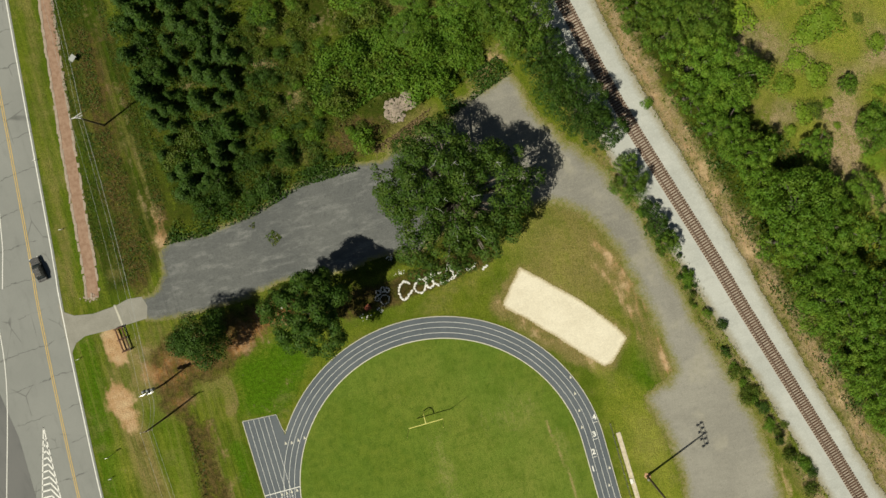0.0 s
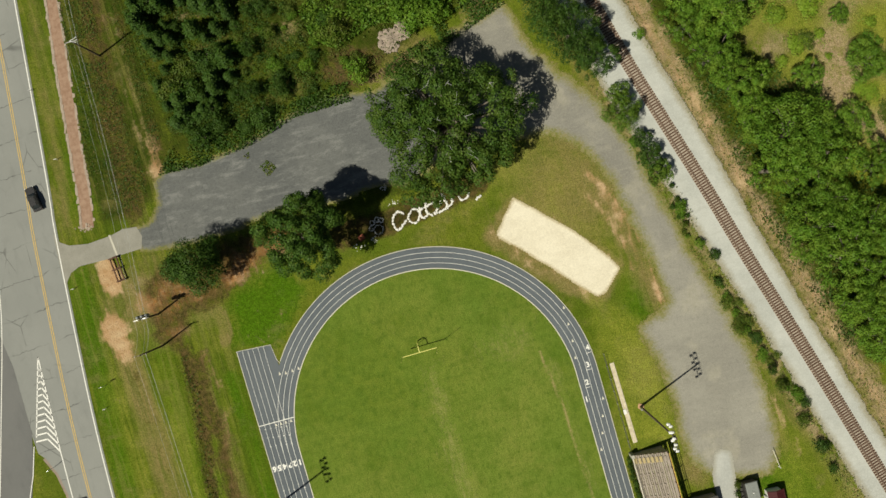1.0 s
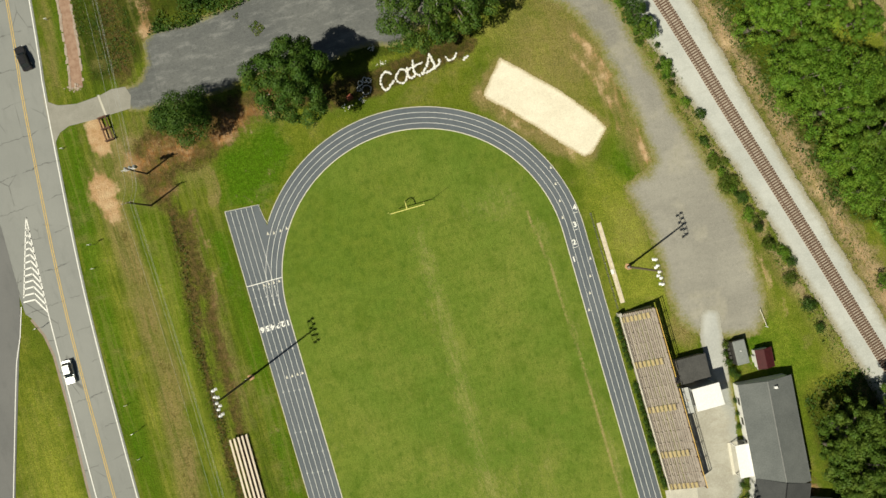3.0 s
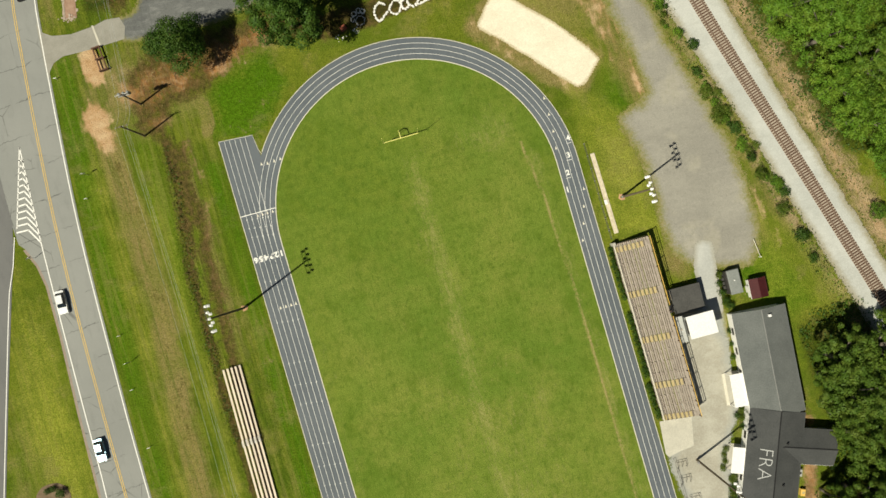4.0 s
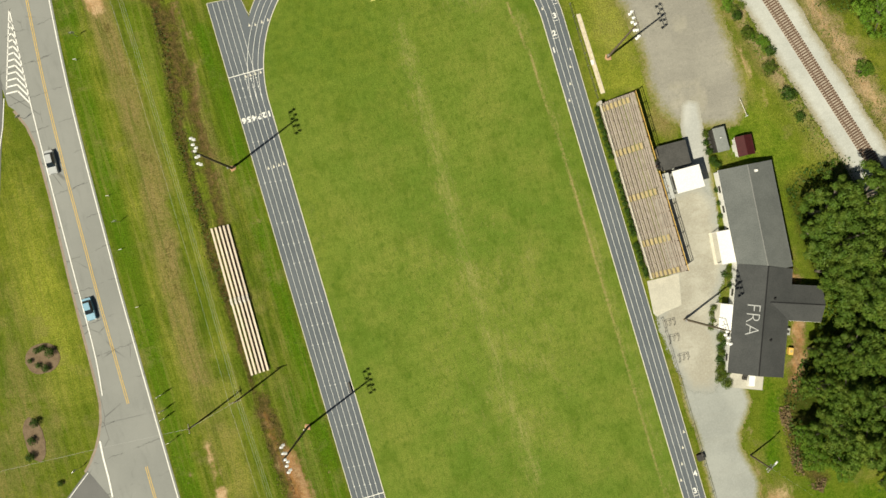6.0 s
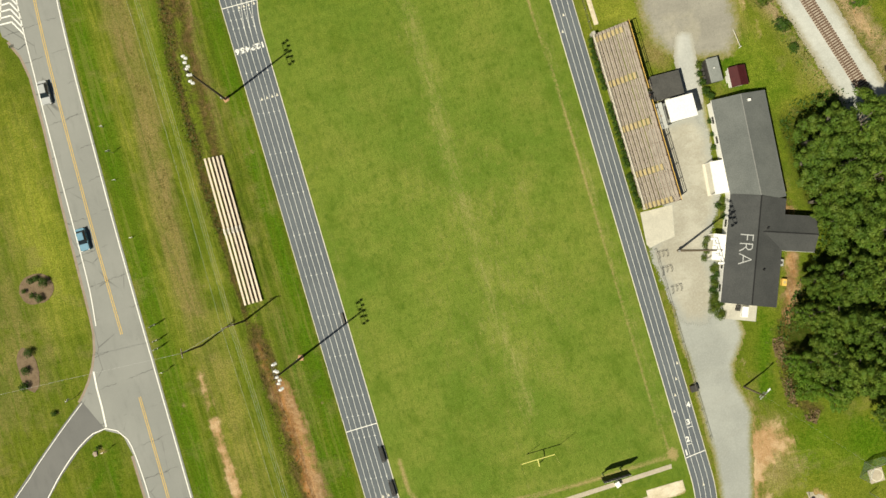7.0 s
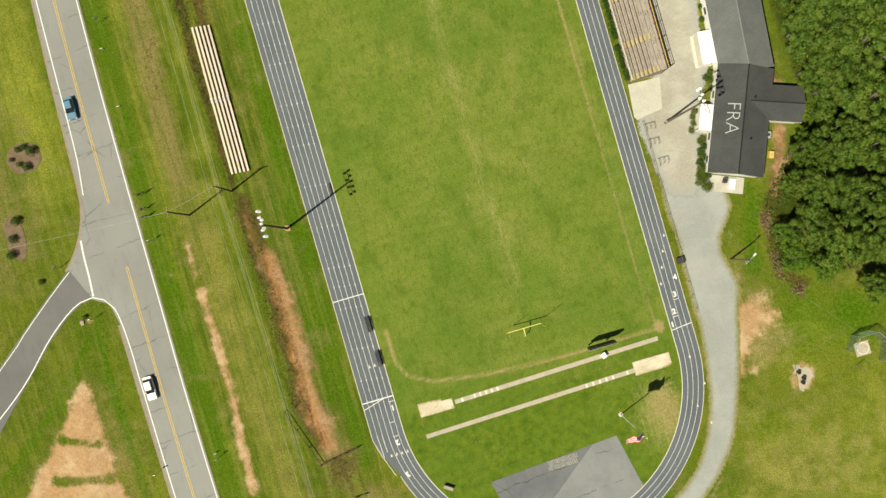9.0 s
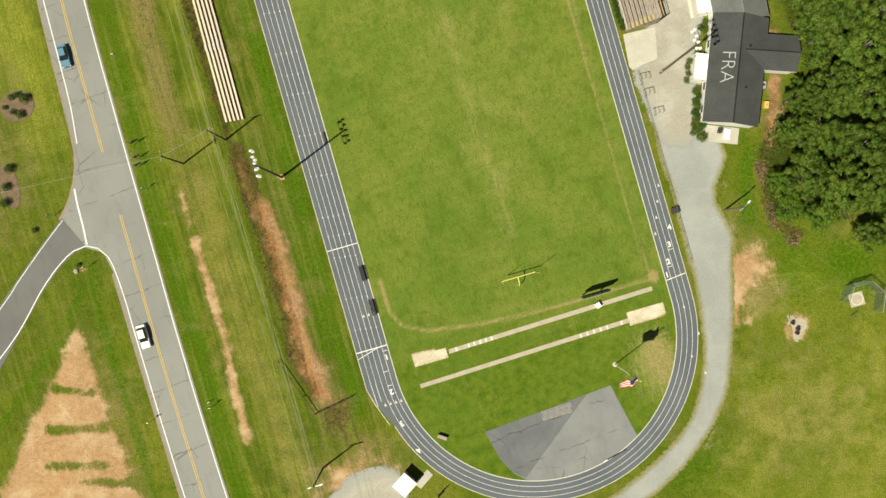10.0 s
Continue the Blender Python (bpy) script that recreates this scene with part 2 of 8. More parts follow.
def gravel(name, a, b, c, scale=1.0, turn=25, edge=False, rough=1.0, north=None, rim=((0.155, 0.168, 0.034), (0.245, 0.218, 0.092))):
    """Loose stone: wide stains, wheel-swept streaks and single stones; with edge, it thins out into grass."""
    n = Nodes(name)
    wide, mid = n.noise(0.07 * scale, 5, 0.65), n.noise(0.5 * scale, 6, 0.7, stretch=(0.35, 1.2, 1, turn))
    blot, stone = n.noise(1.1 * scale, 6, 0.7), n.noise(7, 4, 0.75)
    color = n.mix(n.span(wide, 0.4, 0.62), a, b)
    if north:
        place = n.add("ShaderNodeSeparateXYZ")
        n.put(place.inputs[0], n.spot)
        along = n.math("ADD", place.outputs[1], n.math("MULTIPLY", n.math("SUBTRACT", wide, 0.5), 30))
        color = n.mix(n.span(along, 46, 82), color, n.mix(n.span(wide, 0.4, 0.62), north, tuple(v * 1.2 for v in north)))
    color = n.mix(n.span(mid, 0.47, 0.68, 0, 0.75 * rough), color, c if not north else n.mix(0.5, color, c))
    color = n.mix(n.span(blot, 0.5, 0.72, 0, 0.5 * rough), color, tuple(v * 0.68 for v in a))
    color = n.mix(n.span(stone, 0.36, 0.68, 0, 0.45 * rough), color, tuple(v * 0.55 for v in a))
    fine = n.noise(2.6, 5, 0.75)
    color = n.mix(n.span(fine, 0.42, 0.7, 0, 0.3), color, tuple(min(1, v * 1.25) for v in b))
    if north:
        color = n.mix(n.span(n.noise(0.13, 5, 0.6), 0.50, 0.66, 0, 0.35), color, n.mix(n.span(blot, 0.4, 0.64), (0.440, 0.410, 0.335), (0.385, 0.365, 0.270)))
    if edge:
        cover = n.add("ShaderNodeAttribute", attribute_name="cover")
        thin = n.math("ADD", cover.outputs["Fac"], n.math("MULTIPLY", n.math("SUBTRACT", n.noise(0.21, 9, 0.78), 0.5), 0.3 + 0.9 * rough))
        thin = n.math("ADD", thin, n.math("MULTIPLY", n.math("SUBTRACT", fine, 0.5), 0.25 + 0.55 * rough))
        thin = n.math("ADD", thin, n.math("MULTIPLY", n.math("SUBTRACT", stone, 0.5), 0.3 + 0.4 * rough))
        n.put(n.bsdf.inputs["Alpha"], n.span(thin, 0.20, 0.24))
        green = n.mix(n.span(blot, 0.36, 0.62), rim[0], rim[1])
        color = n.mix(n.span(thin, 0.26, 0.80), green, color)
    return n.done(color, 1.0, stone, 0.04, specular=0.05)


GRASS, TURF = ground_cover(), turf_cover()
ROAD = asphalt("weathered_asphalt", (0.206, 0.213, 0.203), (0.248, 0.254, 0.241), 0.04, 0.16)
DARKROAD = asphalt("dark_asphalt", (0.118, 0.120, 0.120), (0.148, 0.149, 0.147))
TRACK = asphalt("track_surface", (0.089, 0.105, 0.121), (0.113, 0.129, 0.145), 0.06)
PADSTONE = asphalt("pad_asphalt", (0.108, 0.117, 0.128), (0.146, 0.154, 0.162), 0.16, 0.2)
PADLIGHT = asphalt("worn_pad_asphalt", (0.178, 0.188, 0.192), (0.222, 0.230, 0.230), 0.16, 0.2)
LOT = gravel("lot_gravel", (0.266, 0.256, 0.224), (0.322, 0.310, 0.270), (0.375, 0.360, 0.310), turn=-15, edge=True, rough=0.95, north=(0.220, 0.213, 0.190))
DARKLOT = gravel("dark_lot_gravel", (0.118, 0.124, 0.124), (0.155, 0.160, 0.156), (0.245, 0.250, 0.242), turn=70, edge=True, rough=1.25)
LANE = gravel("drive_gravel", (0.292, 0.306, 0.290), (0.350, 0.364, 0.344), (0.285, 0.288, 0.258), turn=5, edge=True, rough=0.35)
APRON = gravel("concrete_dust", (0.400, 0.410, 0.392), (0.470, 0.478, 0.455), (0.350, 0.352, 0.330), 2.0, 0, edge=True, rough=0.4, rim=((0.33, 0.325, 0.285), (0.37, 0.36, 0.31)))
BALLAST = gravel("rail_ballast", (0.425, 0.438, 0.416), (0.498, 0.508, 0.482), (0.350, 0.350, 0.318), 1.2, -16, edge=True, rough=0.4, rim=((0.330, 0.310, 0.250), (0.300, 0.275, 0.190)))
YARD = gravel("yard_concrete", (0.360, 0.342, 0.286), (0.452, 0.438, 0.376), (0.322, 0.296, 0.236), 1.6, 80, edge=True, rough=0.62, rim=((0.312, 0.322, 0.300), (0.340, 0.345, 0.315)))
CONCRETE = plain("old_concrete", (0.372, 0.354, 0.304), (0.478, 0.462, 0.404), 0.25, 7, 0.9)
PALE = plain("pale_concrete", (0.440, 0.422, 0.360), (0.540, 0.518, 0.440), 0.4, 7, 0.9)
SAND = gravel("pale_sand", (0.700, 0.645, 0.515), (0.780, 0.725, 0.590), (0.640, 0.580, 0.450), 2.0, 40, edge=True, rough=0.6, rim=((0.520, 0.440, 0.300), (0.400, 0.340, 0.190)))
PITLOOSE = gravel("loose_pit_sand", (0.560, 0.490, 0.360), (0.680, 0.615, 0.490), (0.440, 0.370, 0.250), 3.0, 20, edge=True, rough=0.8, rim=((0.330, 0.275, 0.130), (0.240, 0.225, 0.075)))
PITSAND = plain("pit_sand", (0.470, 0.395, 0.270), (0.680, 0.610, 0.480), 1.3, 6, 0.95, bump=0.04)
RUNWAY = plain("runway_tan", (0.370, 0.324, 0.252), (0.465, 0.415, 0.328), 0.6, 7, 0.9)
WHITE = plain("road_white", (0.740, 0.735, 0.700), (0.800, 0.795, 0.760), 3, 20, 0.7)
FADED = plain("faded_white", (0.600, 0.570, 0.470), (0.680, 0.650, 0.560), 1, 9, 0.8)
YELLOW = plain("road_yellow", (0.680, 0.440, 0.080), (0.740, 0.500, 0.130), 2, 20, 0.7)
BRIGHTWALL = plain("white_board", (0.780, 0.775, 0.750), (0.820, 0.815, 0.790), 0.8, 6, 0.5)
SHEET = plain("white_sheet_roof", (0.800, 0.795, 0.780), (0.820, 0.815, 0.800), 0.7, 5, 0.4)
SHINGLE = plain("grey_shingle", (0.048, 0.051, 0.052), (0.070, 0.073, 0.073), 0.3, 5, 0.9, bump=0.02)
SHINGLE_OLD = plain("light_shingle", (0.102, 0.111, 0.109), (0.140, 0.150, 0.146), 0.25, 5, 0.9, bump=0.02)
BLACKROOF = plain("tar_roof", (0.055, 0.055, 0.053), (0.085, 0.084, 0.080), 0.4, 5, 0.9)
GREYROOF = plain("grey_sheet", (0.330, 0.340, 0.330), (0.400, 0.410, 0.395), 0.8, 5, 0.6)
MAROON = plain("maroon_sheet", (0.046, 0.007, 0.009), (0.068, 0.011, 0.013), 1.2, 6, 0.7)
PLANK = plain("weathered_plank", (0.290, 0.246, 0.208), (0.410, 0.358, 0.306), 0.9, 8, 0.9, vary=0.1)
PLANKYELLOW = plain("yellow_plank", (0.500, 0.390, 0.180), (0.460, 0.385, 0.235), 1.2, 8, 0.85, vary=0.2)
BENCHWOOD = plain("pale_bench_board", (0.640, 0.540, 0.420), (0.720, 0.630, 0.510), 0.7, 8, 0.8, vary=0.15)
RUST = plain("rusty_brown", (0.085, 0.044, 0.030), (0.150, 0.082, 0.056), 1.2, 8, 0.9, vary=0.4)
RAILSTEEL = plain("rail_steel", (0.170, 0.112, 0.082), (0.240, 0.175, 0.135), 2, 10, 0.6, 0.3)
SHEDGREY = plain("painted_grey_steel", (0.200, 0.215, 0.225), (0.270, 0.285, 0.290), 2, 10, 0.6)
STEEL = plain("galvanised_steel", (0.420, 0.420, 0.410), (0.500, 0.500, 0.490), 2, 10, 0.45, 0.7)
DARKSTEEL = plain("dark_metal", (0.050, 0.048, 0.045), (0.075, 0.072, 0.068), 2, 10, 0.5, 0.3)
POLEWOOD = plain("pole_wood", (0.115, 0.085, 0.060), (0.180, 0.140, 0.105), 1.5, 9, 0.9)
BARK = plain("bark", (0.090, 0.076, 0.062), (0.190, 0.168, 0.140), 0.8, 7, 0.95, bump=0.05)
GOAL = plain("goal_yellow", (0.720, 0.690, 0.190), (0.780, 0.740, 0.260), 1, 9, 0.4)
ORANGE = plain("rail_yellow", (0.700, 0.430, 0.090), (0.740, 0.500, 0.150), 1, 9, 0.6)
LAMPGLASS = plain("lamp_housing", (0.780, 0.790, 0.790), (0.820, 0.820, 0.820), 2, 9, 0.3)
STONEWHITE = plain("painted_stone", (0.740, 0.730, 0.690), (0.810, 0.800, 0.770), 2, 9, 0.8, vary=0.2)
DRIVESTONE = plain("drive_concrete", (0.240, 0.232, 0.200), (0.300, 0.290, 0.255), 0.5, 7, 0.95)
SLABS = plain("broken_concrete", (0.310, 0.245, 0.195), (0.400, 0.330, 0.270), 1, 6, 0.95)
RUBBLE = plain("rubble_stone", (0.330, 0.265, 0.215), (0.400, 0.335, 0.280), 1, 6, 0.95, vary=0.4)
RUBBERBLACK = plain("black_vinyl", (0.014, 0.014, 0.015), (0.022, 0.022, 0.023), 1, 8, 0.5)
MULCH = plain("mulch", (0.130, 0.090, 0.055), (0.190, 0.140, 0.090), 1, 6, 0.95, bump=0.05)
OAK = leafy("oak_leaf", (0.032, 0.086, 0.011), (0.098, 0.182, 0.021), (0.138, 0.205, 0.030))
MAPLE = leafy("dark_leaf", (0.026, 0.074, 0.010), (0.070, 0.142, 0.016), (0.092, 0.156, 0.022))
SPRING = leafy("bright_leaf", (0.062, 0.160, 0.013), (0.165, 0.300, 0.026), (0.210, 0.310, 0.036))
YOUNG = leafy("young_leaf", (0.105, 0.205, 0.014), (0.235, 0.355, 0.030), (0.290, 0.370, 0.045))
BELTLEAF = leafy("belt_leaf", (0.054, 0.130, 0.013), (0.140, 0.245, 0.025), (0.185, 0.262, 0.033))
CREEPER = leafy("creeper_leaf", (0.050, 0.128, 0.011), (0.128, 0.240, 0.021), (0.165, 0.250, 0.028))
PINE = leafy("pine_needle", (0.048, 0.110, 0.014), (0.138, 0.226, 0.027), (0.180, 0.240, 0.035))
BRUSH = leafy("brush_leaf", (0.050, 0.104, 0.010), (0.128, 0.190, 0.020), (0.185, 0.185, 0.038))


# ---------------------------------------------------------------- shapes
class Shape:
    """Collects the corners and faces of one mesh."""

    def __init__(self):
        self.v, self.f = [], []

    def face(self, *points):
        n = len(self.v)
        self.v += [tuple(p) for p in points]
        self.f.append(tuple(range(n, n + len(points))))
        return self

    def prism(self, poly, z0, z1):
        n, k = len(self.v), len(poly)
        self.v += [(x, y, z0) for x, y in poly] + [(x, y, z1) for x, y in poly]
        self.f += [tuple(range(n + k, n + 2 * k)), tuple(range(n + k - 1, n - 1, -1))]
        self.f += [(n + i, n + (i + 1) % k, n + k + (i + 1) % k, n + k + i) for i in range(k)]
        return self

    def box(self, x0, y0, z0, x1, y1, z1):
        return self.prism([(x0, y0), (x1, y0), (x1, y1), (x0, y1)], z0, z1)

    def chamfered(self, x0, y0, z0, x1, y1, z1, c):
        """A box whose upper edges are bevelled."""
        n = len(self.v)
        for z, d in ((z0, 0), (z1 - c, 0), (z1, c)):
            self.v += [(x0 + d, y0 + d, z), (x1 - d, y0 + d, z), (x1 - d, y1 - d, z), (x0 + d, y1 - d, z)]
        for r in (0, 4):
            self.f += [(n + r + i, n + r + (i + 1) % 4, n + r + 4 + (i + 1) % 4, n + r + 4 + i) for i in range(4)]
        self.f += [(n + 3, n + 2, n + 1, n), (n + 8, n + 9, n + 10, n + 11)]
        return self

    def tube(self, a, b, r0, r1=None, sides=8):
        r1 = r0 if r1 is None else r1
        a, b = Vector(a), Vector(b)
        way = (b - a).normalized()
        side = way.orthogonal().normalized()
        up = way.cross(side)
        n = len(self.v)
        for p, r in ((a, r0), (b, r1)):
            self.v += [tuple(p + (side * math.cos(t) + up * math.sin(t)) * r) for t in (2 * math.pi * i / sides for i in range(sides))]
        self.f += [(n + i, n + (i + 1) % sides, n + sides + (i + 1) % sides, n + sides + i) for i in range(sides)]
        self.f += [tuple(range(n + sides - 1, n - 1, -1)), tuple(range(n + sides, n + 2 * sides))]
        return self

    def wire(self, points, r, sides=6):
        for a, b in zip(points, points[1:]):
            self.tube(a, b, r, r, sides)
        return self

    def ribbon(self, points, a, b, z, closed=False, thick=0.0):
        """A strip along a line of points, from a to b metres to its right."""
        left, right = shifted(points, a, closed), shifted(points, b, closed)
        n, k = len(self.v), len(left)
        self.v += [(x, y, z) for x, y in left] + [(x, y, z) for x, y in right]
        turns = range(k if closed else k - 1)
        self.f += [(n + i, n + k + i, n + k + (i + 1) % k, n + (i + 1) % k) for i in turns]
        return self

    def stone(self, x, y, z, r, rng, flat=0.6):
        n = len(self.v)
        for s, h in ((1.0, 0.0), (0.75, 0.75)):
            for i in range(5):
                t = 2 * math.pi * i / 5 + rng.random()
                self.v.append((x + r * s * math.cos(t) * rng.uniform(0.7, 1.1), y + r * s * math.sin(t) * rng.uniform(0.7, 1.1), z + r * flat * h))
        self.v.append((x, y, z + r * flat))
        self.f += [(n + i, n + (i + 1) % 5, n + 5 + (i + 1) % 5, n + 5 + i) for i in range(5)]
        self.f += [(n + 5 + i, n + 5 + (i + 1) % 5, n + 10) for i in range(5)]
        return self


def shifted(points, d, closed=False):
    """A line of points moved d metres to its right."""
    p = np.array(points, float)
    if closed:
        way = np.roll(p, -1, 0) - np.roll(p, 1, 0)
    else:
        way = np.gradient(p, axis=0)
    way /= np.linalg.norm(way, axis=1)[:, None]
    return p + d * np.c_[way[:, 1], -way[:, 0]]


def curve(points, step=2.0):
    """A smooth line through the points, with a corner about every step metres."""
    p = np.array(points, float)
    p = np.vstack([2 * p[0] - p[1], p, 2 * p[-1] - p[-2]])
    out = []
    for a, b, c, d in zip(p, p[1:], p[2:], p[3:]):
        n = max(1, int(np.linalg.norm(c - b) / step))
        for t in np.arange(n) / n:
            out.append(0.5 * (2 * b + (c - a) * t + (2 * a - 5 * b + 4 * c - d) * t**2 + (3 * b - a - 3 * c + d) * t**3))
    return np.array(out + [p[-2]])


def ragged(points, amount=0.5, step=0.8, smooth=True):
    """A closed outline with a worn, wandering edge."""
    p = list(points) + [points[0]]
    p = curve(p, step) if smooth else np.vstack([np.linspace(a, b, max(2, int(np.hypot(*np.subtract(b, a)) / step)), endpoint=False) for a, b in zip(p, p[1:])])
    out = []
    for x, y in p:
        dx = noise.noise(Vector((x * 0.45, y * 0.45, 3.0))) + 0.6 * noise.noise(Vector((x * 1.4, y * 1.4, 9.0)))
        dy = noise.noise(Vector((x * 0.45, y * 0.45, 17.0))) + 0.6 * noise.noise(Vector((x * 1.4, y * 1.4, 31.0)))
        out.append((x + amount * dx, y + amount * dy))
    return out[:-1] if smooth else out


def arc(cx, cy, r, a0, a1, n=48):
    return [(cx + r * math.cos(radians(a0 + (a1 - a0) * i / n)), cy + r * math.sin(radians(a0 + (a1 - a0) * i / n))) for i in range(n + 1)]


def mesh_of(name, shape, material, smooth=False):
    data = bpy.data.meshes.new(name)
    data.from_pydata([tuple(map(float, p)) for p in shape.v], [], shape.f)
    data.materials.append(material)
    if smooth:
        data.polygons.foreach_set("use_smooth", [True] * len(data.polygons))
    data.update()
    return data


def part(name, shape, material, parent=None, label="", smooth=False):
    """One mesh, alone or under a thing or a part."""
    ob = new(name, mesh_of(name, shape, material, smooth))
    ob.parent = parent
    return tagged(ob, label)


def setting(name, shape, material, label, category):
    return tagged(part(name, shape, material), label, category, kind="structure")


def thing(name, label, category, at=(0, 0, 0), turn=0, group="", kind=""):
    ob = new(name)
    ob.matrix_basis = pose(*at, 0, 0, turn)
    ob.empty_display_size = 0.5
    return tagged(ob, label, category, group, kind)


def lettering(name, text, size, material, parent, m, label="", bold=0.02):
    """Raised flat letters in the built-in font."""
    data = bpy.data.curves.new(name, "FONT")
    data.body, data.size, data.align_x, data.align_y = text, size, "CENTER", "CENTER"
    data.offset, data.extrude = size * bold, 0.006
    ob = bpy.data.objects.new(name, data)
    scene.collection.objects.link(ob)
    mesh = bpy.data.meshes.new_from_object(ob.evaluated_get(bpy.context.evaluated_depsgraph_get()))
    bpy.data.objects.remove(ob)
    mesh.materials.clear()
    mesh.materials.append(material)
    made = new(name, mesh)
    made.parent, made.matrix_basis = parent, m
    return tagged(made, label)


# ---------------------------------------------------------------- the ground
def fall(distance, width, soft):
    return np.clip((width + soft - distance) / (2 * soft), 0, 1)


def from_line(x, y, points):
    """How far each place lies from a line of points."""
    best = np.full(x.shape, 1e9)
    for (ax, ay), (bx, by) in zip(points, points[1:]):
        dx, dy = bx - ax, by - ay
        t = np.clip(((x - ax) * dx + (y - ay) * dy) / (dx * dx + dy * dy), 0, 1)
        best = np.minimum(best, np.hypot(x - ax - t * dx, y - ay - t * dy))
    return best


def in_poly(x, y, points):
    hit = np.zeros(x.shape, bool)
    for (ax, ay), (bx, by) in zip(points, list(points[1:]) + [points[0]]):
        if ay != by:
            hit ^= ((ay > y) != (by > y)) & (x < (bx - ax) * (y - ay) / (by - ay) + ax)
    return hit


def in_area(x, y, points, soft):
    """1 inside an outline, fading over the edge."""
    d = from_line(x, y, list(points) + [points[0]])
    return np.clip(0.5 + np.where(in_poly(x, y, points), d, -d) / (2 * soft), 0, 1)


def spot(x, y, cx, cy, rx, ry, soft=0.35):
    return np.clip((1 + soft - np.hypot((x - cx) / rx, (y - cy) / ry)) / (2 * soft), 0, 1)


RAILS = curve([(34.0, 190), (42.6, 152), (48.2, 127), (53.8, 103), (63.2, 71), (66.8, 58), (72.4, 39), (76.2, 26), (79.2, 15.5), (85.2, -5.3), (94, -36), (112, -95)], 3)
DITCH = [(-45.3, 67), (-45.6, 58), (-46.5, 49.8), (-47.6, 41), (-48.1, 31), (-48.2, 22), (-48.2, 6), (-47.6, -10), (-47.7, -28), (-47.6, -45), (-48.2, -58)]
THICKET = [(-36.5, 175), (-36.0, 148), (-37.0, 125), (-37.0, 104.5), (-22, 104), (-10, 106.6), (0, 107.6), (8, 110), (18, 116), (30, 118), (36, 128), (30, 175)]
BELT = [(47, 150), (58, 121), (63, 104), (66, 92), (70, 76), (73, 60), (78, 45), (82, 30), (100, 20), (104, 55), (90, 78), (76, 100), (70, 125), (60, 150)]
GROVE = [(66, -4), (69, -1), (80, -1), (100, -30), (90, -70), (66, -62), (52, -58), (54, -44), (61, -36), (67, -30), (67, -18)]


